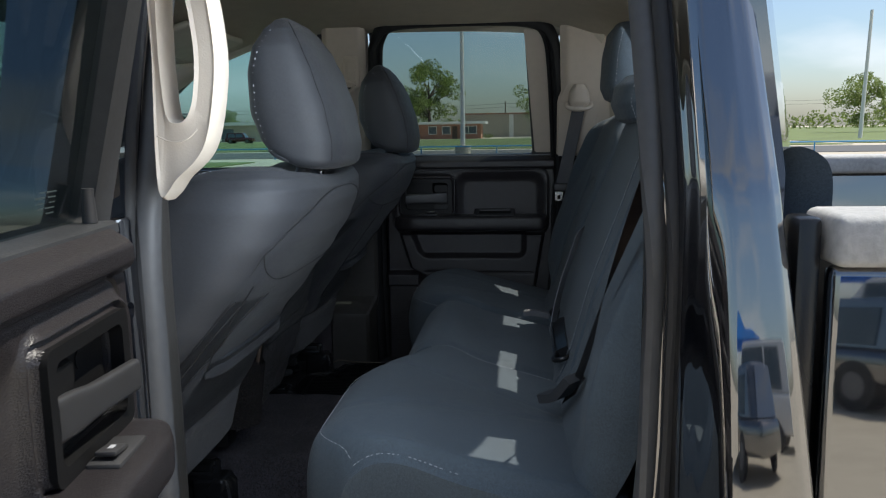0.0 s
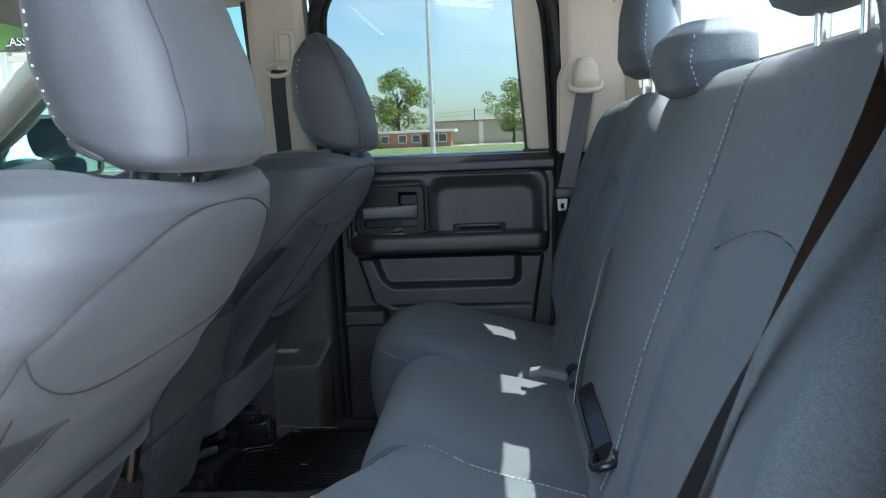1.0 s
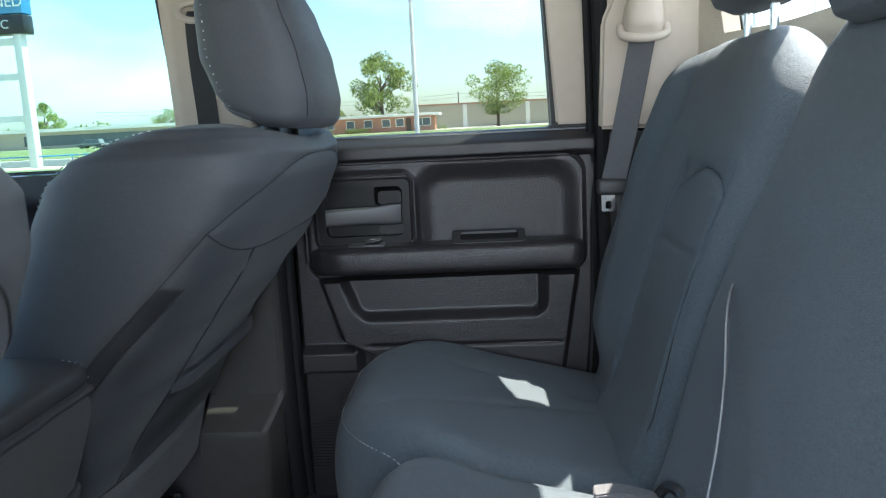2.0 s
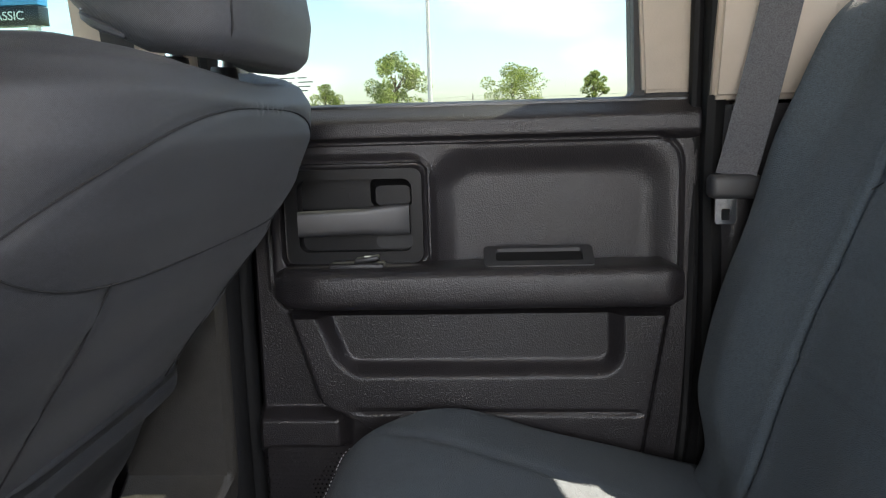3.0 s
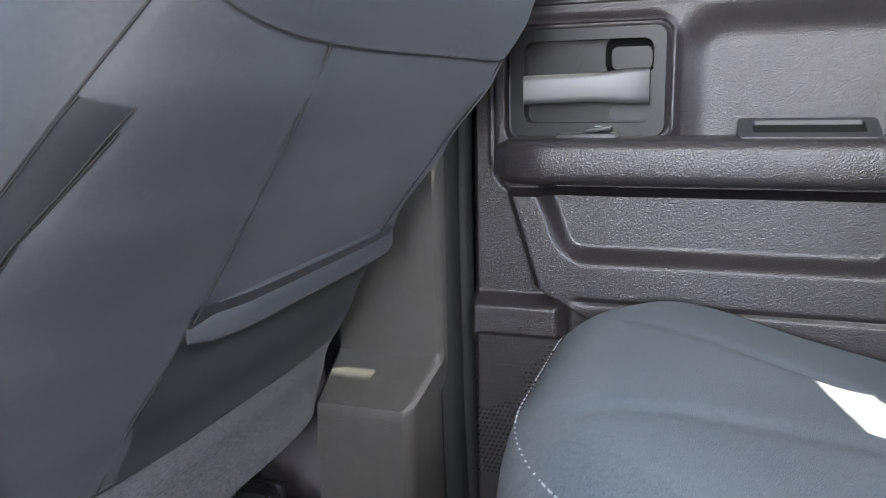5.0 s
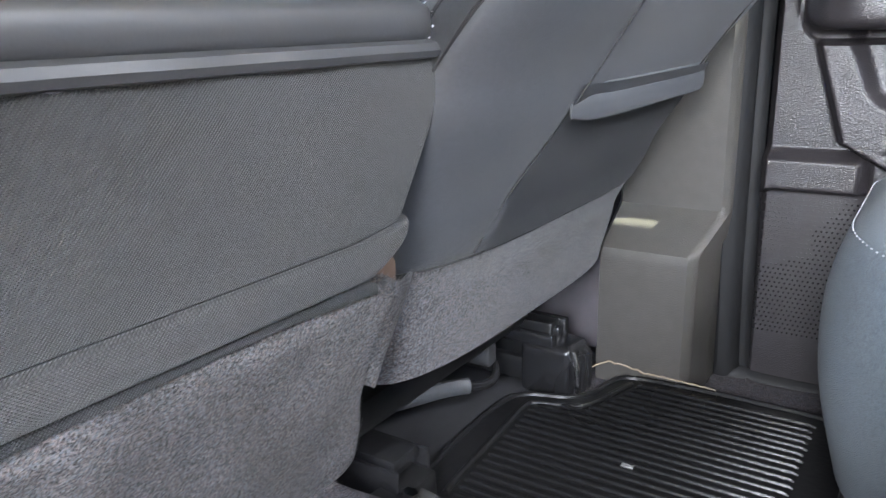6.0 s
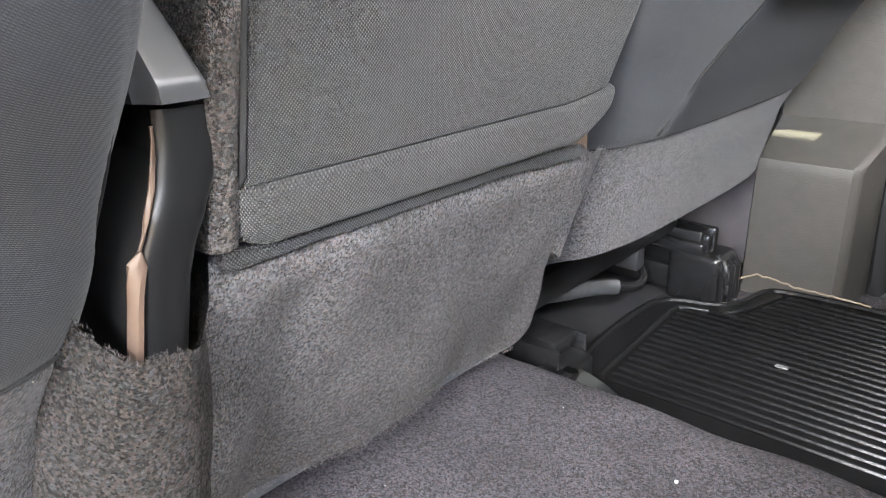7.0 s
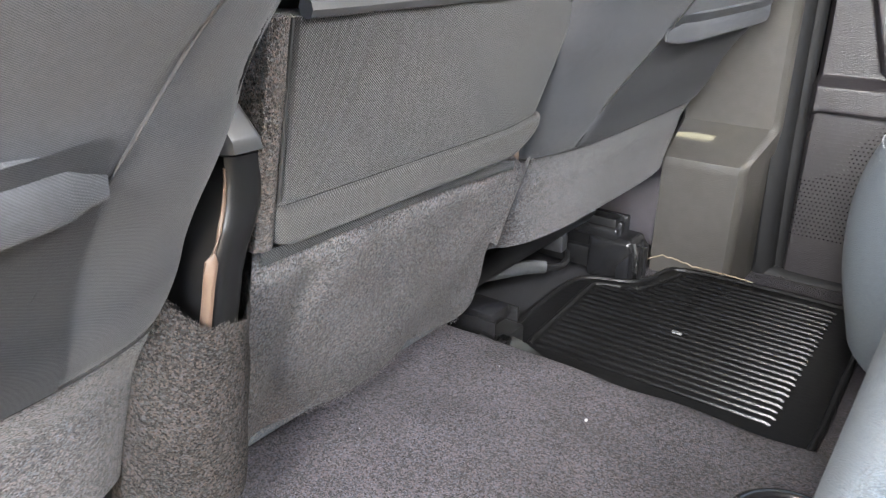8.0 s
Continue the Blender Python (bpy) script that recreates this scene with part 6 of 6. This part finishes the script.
bm = bmesh.new()
lo = rrect(-0.76, 0.76, 0, 1, 0.05)
ws = lambda y, k, o: Vector((-1.45 + 0.56 * k - 0.10 * (1 - (abs(y) / 0.76) ** 2) + o, y, 1.30 + 0.47 * k))
plate(bm, lo, lambda y, k: ws(y, k, 0), lambda y, k: ws(y, k, 0.005))
solid("window_2", bm, CLEAR, "raked clear windscreen glass", "window", "structure", smooth=False)
bm = bmesh.new()
for a, b in (((0.34, 0.84), (0.34, 0.97)), ((0.34, 0.84), (0.46, 0.84)), ((0.46, 0.84), (0.46, 0.93)), ((0.46, 0.97), (0.58, 0.97)), ((0.40, 0.91), (0.52, 0.91))):
    strap(bm, [ws(a[0], a[1], 0.012), ws(b[0], b[1], 0.012)], 0.055, 0.001, (0.64, 0, 0.77) if abs(a[0] - b[0]) > 0.02 else (0, 1, 0))
solid("sticker", bm, mat("lime green paint", (0.35, 0.85, 0.03), 0.5, var=0.08), "lime green painted price bars on the windscreen", "sticker")
bm = bmesh.new()
box(bm, -1.9, -1.46, -0.95, 0.95, 0.55, 1.26, 0.06, 3)
box(bm, -2.9, -1.85, -0.93, 0.93, 0.55, 1.20, 0.08, 3)
solid("bonnet", bm, PAINT, "black painted bonnet of the truck", "car body", "structure")

# ---- load bed behind the cab ----
bed = thing("truck_bed", "black pickup load bed behind the cab", "truck bed", kind="structure")
for sy in (1, -1):
    bm = bmesh.new()
    box(bm, 0.520, 2.20, *sorted((sy * 0.900, sy * 0.932)), 0.48, 1.345, 0.010, 3)
    part("bed_side", bm, PAINT, bed, "glossy black painted bed side")
    bm = bmesh.new()
    box(bm, 0.520, 2.20, *sorted((sy * 0.83, sy * 0.942)), 1.345, 1.405, 0.012, 3)
    part("bed_rail", bm, mat("weathered pale plastic", (0.42, 0.42, 0.42), 0.7, var=0.25, scale=90, bump=0.5, bscale=200), bed, "pale weathered bed rail cap")
bm = bmesh.new()
box(bm, 0.62, 2.2, -0.90, 0.90, 0.70, 0.76)
box(bm, 0.62, 0.66, -0.90, 0.90, 0.76, 1.36, 0.01)
part("bed_floor", bm, RUBBER, bed)
bm = bmesh.new()
box(bm, 0.486, 0.515, -0.915, -0.86, 0.75, 1.40, 0.008)
part("gap_seal", bm, GLOSSPL, bed)

# ---- outside ----
ASPHALT = mat("pale worn concrete", (0.46, 0.41, 0.33), 0.9, var=0.18, scale=3, bump=0.3, bscale=60, big=0.15)
GRASS = mat("mown grass", (0.13, 0.165, 0.055), 0.95, var=0.35, scale=8, bump=0.6, bscale=30, big=0.2)
ROAD = mat("grey asphalt road", (0.10, 0.10, 0.10), 0.9, var=0.15, scale=6, bump=0.3, bscale=80)
BRICK = mat("red brick", (0.42, 0.21, 0.14), 0.85, var=0.25, scale=9, bump=0.3, bscale=30)
WHITEP = mat("white painted fascia", (0.75, 0.74, 0.70), 0.6, var=0.06, scale=5)
TANW = mat("tan metal siding", (0.42, 0.38, 0.31), 0.6, var=0.08, scale=2)
DARKGL = mat("dark window glass", (0.10, 0.13, 0.15), 0.08, var=0.2, scale=1)
LEAF = mat("green leaves", (0.20, 0.25, 0.07), 0.65, var=0.5, scale=1.5, big=0.25)


def translucent(m, k):
    """Leaves let part of the light through."""
    nt = m.node_tree
    tl, mx = nt.nodes.new("ShaderNodeBsdfTranslucent"), nt.nodes.new("ShaderNodeMixShader")
    src = nt.nodes["Principled BSDF"].inputs["Base Color"].links[0].from_socket
    mx.inputs[0].default_value = k
    nt.links.new(src, tl.inputs[0]), nt.links.new(nt.nodes["Principled BSDF"].outputs[0], mx.inputs[1]), nt.links.new(tl.outputs[0], mx.inputs[2])
    nt.links.new(mx.outputs[0], nt.nodes["Material Output"].inputs[0])


translucent(LEAF, 0.45)
LEAFY = mat("yellow-green leaves", (0.20, 0.22, 0.035), 0.65, var=0.4, scale=1.5, big=0.25)
BARK = mat("brown bark", (0.10, 0.075, 0.055), 0.9, var=0.3, scale=6, bump=0.5, bscale=12)
POLE = mat("pale grey painted steel", (0.62, 0.62, 0.60), 0.5, var=0.06, scale=5)
BLUE = mat("blue paint", (0.03, 0.20, 0.42), 0.45, var=0.08, scale=4)
BLUEC = mat("blue canopy cloth", (0.02, 0.20, 0.60), 0.6, var=0.1, scale=4)

bm = bmesh.new()
grid(bm, lambda i, j: Vector((-2500 + 5000 * i, -2500 + 5000 * j, 0)), 40, 40)
solid("ground", bm, ASPHALT, "pale worn concrete lot reaching to the horizon", "ground", "structure")
for nm, m, x0, x1, y0, y1, z, lab in (("lawn", GRASS, -160, 26, 62, 140, 0.05, "mown green lawn before the brick building"), ("lawn", GRASS, 28, 300, 66, 260, 0.05, "mown green field beyond the road"),
                                     ("road", ROAD, -300, 400, 44, 58, 0.03, "grey asphalt road along the lawn"), ("lawn", GRASS, -120, -14, 24, 38, 0.05, "mown grass verge beside the lot"),
                                     ("lawn", GRASS, -900, 900, 262, 900, 0.04, "distant grass field")):
    bm = bmesh.new()
    box(bm, x0, x1, y0, y1, -0.2, z)
    solid(nm, bm, m, lab, "grass" if nm == "lawn" else "road", "structure")

# brick building
bb = thing("brick_building", "long low red brick building with white fascia and flat roof", "building", at=(-21, 153, 0))
bm = bmesh.new()
box(bm, -34, -8, 150, 158, 0, 2.85)
part("wall", bm, BRICK, bb)
bm = bmesh.new()
box(bm, -35, -7, 149, 159, 2.85, 3.35, 0.05)
part("roof", bm, WHITEP, bb, "white flat roof with fascia")
for x in (-31.5, -28.5, -24.5, -21, -17.5, -14.8, -11.2, -9.6):
    bm = bmesh.new()
    box(bm, x - 0.75, x + 0.75, 149.90, 150.0, 1.0, 2.4)
    wv = part("window", bm, DARKGL, bb)
    bm = bmesh.new()
    ring_solid(bm, [(x - 0.85, 0.9), (x + 0.85, 0.9), (x + 0.85, 2.5), (x - 0.85, 2.5)], [(x - 0.72, 1.03), (x + 0.72, 1.03), (x + 0.72, 2.37), (x - 0.72, 2.37)],
               lambda u, z: Vector((u, 149.86, z)), lambda u, z: Vector((u, 149.98, z)))
    part("window_frame", bm, WHITEP, wv)
bm = bmesh.new()
box(bm, -13.6, -12.6, 149.9, 150.0, 0, 2.5)
part("door", bm, BARK, bb)
rng = random.Random(11)


def clump(bm, c, r, n, size, rng):
    for _ in range(n):
        d = Vector((rng.gauss(0, 1), rng.gauss(0, 1), rng.gauss(0, 1))).normalized() * r * rng.uniform(0.35, 1.0) ** 0.5
        p = Vector(c) + Vector((d.x, d.y, d.z * 0.8))
        a, b = Vector((rng.uniform(-1, 1), rng.uniform(-1, 1), rng.uniform(-1, 1))).normalized() * size, Vector((rng.uniform(-1, 1), rng.uniform(-1, 1), rng.uniform(-1, 1))).normalized() * size
        try:
            bm.faces.new([bm.verts.new(q) for q in (p - a, p - b * 0.6, p + a, p + b * 0.6)])
        except ValueError:
            pass


def tree(x, y, h, w, seed, material, label, trunk=0.3, low=0.3):
    rng = random.Random(seed)
    t = thing("tree", label, "tree", "trees", at=(x, y, 0))
    bm = bmesh.new()
    r0 = h * 0.022
    tube(bm, [(x, y, 0), (x + 0.1, y, h * 0.18), (x - 0.05, y, h * 0.4), (x, y, h * 0.75)], [r0 * 1.3, r0, r0 * 0.8, r0 * 0.25], 9)
    limbs = []
    for k in range(11):
        a, zz = rng.uniform(0, 6.28), h * rng.uniform(0.25, 0.6)
        e = Vector((x + w * 0.42 * math.cos(a) * rng.uniform(0.5, 1), y + w * 0.42 * math.sin(a) * rng.uniform(0.5, 1), min(zz + h * rng.uniform(0.12, 0.3), h * 0.85)))
        s0 = Vector((x, y, zz))
        tube(bm, [s0, s0.lerp(e, 0.5) + Vector((0, 0, h * 0.03)), e], [r0 * 0.5, r0 * 0.3, r0 * 0.1], 6)
        limbs.append(e)
    part("trunk", bm, BARK, t)
    bm = bmesh.new()
    for k in range(34):
        if k < len(limbs):
            c = limbs[k]
        else:
            u = rng.uniform(low, 1.0)
            rad = w * 0.5 * math.sin(math.pi * min(max((u - low) / (1.06 - low), 0.04), 1) ** 0.75) * rng.uniform(0.3, 0.95)
            a = rng.uniform(0, 6.28)
            c = Vector((x + rad * math.cos(a), y + rad * math.sin(a), h * u * 0.95))
        clump(bm, c, w * rng.uniform(0.09, 0.16), 150, h * 0.020, rng)
    part("crown", bm, material, t, smooth=False)
    return t


tree(-19.3, 160, 15.6, 13.8, 1, LEAF, "large green broadleaf tree behind the brick building", low=0.26)
tree(4.6, 162, 12.6, 16.0, 2, LEAF, "wide green broadleaf tree before the warehouse", low=0.28)
tree(21.0, 160, 11.4, 6.6, 3, LEAF, "narrow green tree beside the warehouse", low=0.25)
tree(-35.0, 165, 10.6, 9.0, 4, LEAF, "green tree beside the brick building", low=0.12)
tree(-29.5, 158, 5.6, 7.0, 5, LEAFY, "yellow-green shrub tree near the brick building", low=0.08)
tree(66.0, 158, 12.2, 14.0, 6, LEAF, "green tree by the road", low=0.2)
tree(-91.0, 160, 9.8, 8.0, 7, LEAF, "small round green tree across the road", low=0.25)
tree(-70.0, 175, 7.4, 8.5, 8, LEAF, "green tree behind parked cars", low=0.15)
tree(80.0, 172, 10.0, 10.0, 9, LEAF, "green tree by the field", low=0.2)

bm = bmesh.new()
rng = random.Random(21)
for k in range(170):
    x = -420 + 5.0 * k + rng.uniform(-2, 2)
    clump(bm, (x, 420 + rng.uniform(-8, 8), rng.uniform(2, 6)), rng.uniform(4, 7.5), 60, 1.1, rng)
tagged(solid("tree_line", bm, LEAF, "distant line of green woods", "trees", smooth=False), kind="stuff")
bm = bmesh.new()
for x0, x1 in ((-33, -28), (-25, -20.5), (-7.0, -5.5)):
    for k in range(int((x1 - x0) * 3)):
        clump(bm, (x0 + k / 3, 148.6, 0.5), 0.55, 40, 0.16, rng)
tagged(solid("hedge", bm, LEAF, "clipped green hedge along the brick wall", "hedge", smooth=False), kind="stuff")

wh = thing("warehouse", "tan metal warehouse with flat roof and brown edge", "building", at=(4, 190, 0))
bm = bmesh.new()
box(bm, -13.2, 20.2, 180, 205, 0, 5.25)
part("wall", bm, TANW, wh)
bm = bmesh.new()
box(bm, -13.4, 20.4, 179.8, 205, 5.25, 5.55)
part("roof", bm, BRICK, wh, "brown roof edge")
for x in (-2.5, 12.0):
    bm = bmesh.new()
    box(bm, x - 0.5, x + 0.5, 179.85, 180.0, 0, 5.2)
    part("downpipe_panel", bm, WHITEP, wh)

lw = thing("shop_building", "low pale building with a flat white canopy across the road", "building", at=(-66, 150, 0))
bm = bmesh.new()
box(bm, -100, -52, 150, 165, 0, 3.3)
part("wall", bm, TANW, lw)
bm = bmesh.new()
box(bm, -101, -51, 148, 166, 3.3, 3.9)
part("roof", bm, WHITEP, lw, "flat white roof")
bm = bmesh.new()
box(bm, -90, -58, 149.9, 150.0, 0.6, 2.6)
part("shop_window", bm, DARKGL, lw)

lp = thing("lamp_post", "tall pale steel lamp post on a round concrete base", "lamp post", at=(-3.7, 49, 0))
bm = bmesh.new()
tube(bm, [(-3.75, 49, 0), (-3.75, 49, 0.58)], 0.52, 24)
part("base", bm, ASPHALT, lp, "round concrete base")
bm = bmesh.new()
tube(bm, [(-3.75, 49, 0.55), (-3.75, 49, 12)], [0.16, 0.10], 16)
part("pole", bm, POLE, lp)
lp2 = thing("lamp_post", "pale steel lamp post by the field", "lamp post", at=(38, 90, 0))
bm = bmesh.new()
tube(bm, [(38, 90, 0), (38.4, 90, 14)], [0.22, 0.16], 12)
part("pole", bm, POLE, lp2)

rl = thing("railing", "low blue steel railing along the lot", "railing", at=(-8, 42, 0))
for x in [-40 + 4.3 * k for k in range(16)]:
    bm = bmesh.new()
    tube(bm, [(x, 42, 0), (x, 42, 0.62)], 0.035, 8)
    part("post", bm, BLUE, rl)
bm = bmesh.new()
tube(bm, [(-41, 42, 0.64), (26, 42, 0.64)], 0.04, 8)
part("rail", bm, BLUE, rl)

ut = thing("power_line", "power cables on wooden poles across the lawn", "power line", at=(0, 140, 0))
for x in (-60, -5.0, 50):
    bm = bmesh.new()
    tube(bm, [(x, 230, 0), (x, 230, 10)], 0.16, 8)
    part("pole", bm, BARK, ut)
for z in (8.4, 9.4):
    bm = bmesh.new()
    tube(bm, [(-115 + 5 * k, 230, z - 0.8 * math.sin(math.pi * ((k * 5 - 55) % 55) / 55)) for k in range(46)], 0.035, 5)
    part("cable", bm, RUBBER, ut)

# sign tower
sg = thing("sign_tower", "tall dealer sign with blue panel on a pale steel frame", "sign", at=(-26.2, 42, 0))
for x in (-27.4, -24.9):
    bm = bmesh.new()
    box(bm, x - 0.22, x + 0.22, 41.7, 42.3, 0, 9.5, 0.03)
    part("leg", bm, POLE, sg)
for z in (2.6, 4.9, 6.8):
    bm = bmesh.new()
    box(bm, -27.6, -24.7, 41.8, 42.2, z, z + 0.35)
    part("cross_bar", bm, POLE, sg)
bm = bmesh.new()
box(bm, -29.5, -24.3, 41.5, 42.5, 7.35, 8.35, 0.04)
part("lower_panel", bm, STEEL, sg, "dark grey lettered panel")
bm = bmesh.new()
box(bm, -29.5, -24.3, 41.5, 42.5, 8.40, 12.5, 0.06)
part("upper_panel", bm, BLUE, sg, "bright blue sign panel")


def text_part(body, size, at, parent, rot=(90, 0, 0), material=WHITEP):
    cu = bpy.data.curves.new("lettering", "FONT")
    cu.body, cu.size, cu.extrude = body, size, 0.01
    tmp = bpy.data.objects.new("lettering", cu)
    me = bpy.data.meshes.new_from_object(tmp)
    bpy.data.objects.remove(tmp)
    me.transform(pose(*at, *rot))
    me.materials.clear()
    me.materials.append(material)
    ob = new("lettering", me)
    ob.parent = parent
    ob.location = -parent.location
    return ob


text_part("PRE-OWNED", 0.82, (-28.95, 41.42, 8.75), sg)
text_part("CLASSIC", 0.66, (-27.55, 41.42, 7.62), sg)


# ---- vehicles ----
def vehicle(x, y, rz, L, W, H, paint, label, cab=(0.30, 0.98), bed=False):
    v = thing("parked_car", label, "car", "parked vehicles", at=(0, 0, 0))
    bm = bmesh.new()
    hb = H * 0.55
    box(bm, -L / 2, L / 2, -W / 2, W / 2, 0.38, hb, 0.12, 3)
    body = part("body", bm, paint, v)
    a, b = -L / 2 + L * cab[0], -L / 2 + L * cab[1]
    bm = bmesh.new()
    pts = [(a, hb - 0.04), (a + 0.12 * L, H), (b - 0.05 * L, H), (b, hb - 0.04)]
    plate(bm, pts, lambda u, z: Vector((u, -W / 2 + 0.06 + 0.16 * (z - hb), z)), lambda u, z: Vector((u, W / 2 - 0.06 - 0.16 * (z - hb), z)))
    bmesh.ops.bevel(bm, geom=list(bm.edges), offset=0.06, segments=3, affect="EDGES")
    part("cabin", bm, paint, v)
    for sy in (-1, 1):
        for k in range(2):
            u0 = a + 0.10 * L + (b - a - 0.17 * L) * k / 2
            u1 = a + 0.10 * L + (b - a - 0.17 * L) * (k + 0.9) / 2
            bm = bmesh.new()
            plate(bm, [(u0, hb + 0.06), (u0 + 0.10, H - 0.14), (u1, H - 0.14), (u1, hb + 0.06)], lambda u, z: Vector((u, sy * (W / 2 - 0.045 - 0.16 * (z - hb)), z)), lambda u, z: Vector((u, sy * (W / 2 - 0.12 - 0.16 * (z - hb)), z)))
            part("side_window", bm, DARKGL, v)
        for wx in (-L * 0.31, L * 0.30):
            bm = bmesh.new()
            tube(bm, [(wx, sy * (W / 2 - 0.22), 0.36), (wx, sy * (W / 2 + 0.01), 0.36)], 0.36, 22)
            wl = part("wheel", bm, RUBBER, v)
            bm = bmesh.new()
            tube(bm, [(wx, sy * (W / 2 - 0.02), 0.36), (wx, sy * (W / 2 + 0.02), 0.36)], [0.22, 0.19], 18)
            part("rim", bm, GREYPL, wl)
    for sx in (-1,):
        bm = bmesh.new()
        plate(bm, [(-W / 2 + 0.2, hb + 0.05), (W / 2 - 0.2, hb + 0.05), (W / 2 - 0.32, H - 0.12), (-W / 2 + 0.32, H - 0.12)],
              lambda u, z: Vector((a - 0.02 + 0.12 * L * (z - hb) / (H - hb), u, z)), lambda u, z: Vector((a + 0.06 + 0.12 * L * (z - hb) / (H - hb), u, z)))
        part("windscreen", bm, DARKGL, v)
    for sy in (-1, 1):
        bm = bmesh.new()
        box(bm, -L / 2 - 0.01, -L / 2 + 0.1, sy * W * 0.36 - 0.2, sy * W * 0.36 + 0.2, hb - 0.28, hb - 0.1, 0.03)
        part("headlight", bm, CHROME, v)
    v.matrix_world = pose(x, y, 0, 0, 0, rz)
    return v


WHITECAR = mat("white car paint", (0.78, 0.78, 0.77), 0.25, var=0.03, scale=3, coat=0.6)
REDCAR = mat("dark red car paint", (0.09, 0.02, 0.02), 0.25, var=0.05, scale=3, coat=0.6)
vehicle(-52.5, 122, 180, 5.6, 2.0, 1.9, WHITECAR, "white pickup truck parked across the road", cab=(0.25, 0.66))
vehicle(-46.2, 122, 180, 4.7, 1.9, 1.75, REDCAR, "dark maroon estate car parked across the road", cab=(0.25, 0.97))
vehicle(-62.0, 122, 0, 4.6, 1.85, 1.5, GREYPL, "grey saloon car parked across the road", cab=(0.2, 0.85))
vehicle(4.2, -13.0, 35, 5.4, 2.0, 2.3, WHITECAR, "white van parked behind on the lot", cab=(0.08, 0.99))
vehicle(1.6, -9.5, 60, 4.7, 1.9, 1.6, PAINT, "black car parked behind on the lot", cab=(0.22, 0.95))
cn = thing("canopy_tent", "blue pop-up canopy on the lot", "tent", at=(2.5, -19, 0))
bm = bmesh.new()
top = bm.verts.new((2.5, -19, 3.7))
cs4 = [bm.verts.new((2.5 + a, -19 + b, 2.7)) for a, b in ((-2.2, -2.2), (2.2, -2.2), (2.2, 2.2), (-2.2, 2.2))]
for k in range(4):
    bm.faces.new((top, cs4[k], cs4[(k + 1) % 4]))
bmesh.ops.solidify(bm, geom=list(bm.faces), thickness=0.03)
part("canopy", bm, BLUEC, cn, smooth=False)
for a, b in ((-2.15, -2.15), (2.15, -2.15), (2.15, 2.15), (-2.15, 2.15)):
    bm = bmesh.new()
    tube(bm, [(2.5 + a, -19 + b, 0), (2.5 + a, -19 + b, 2.72)], 0.03, 8)
    part("leg", bm, POLE, cn)
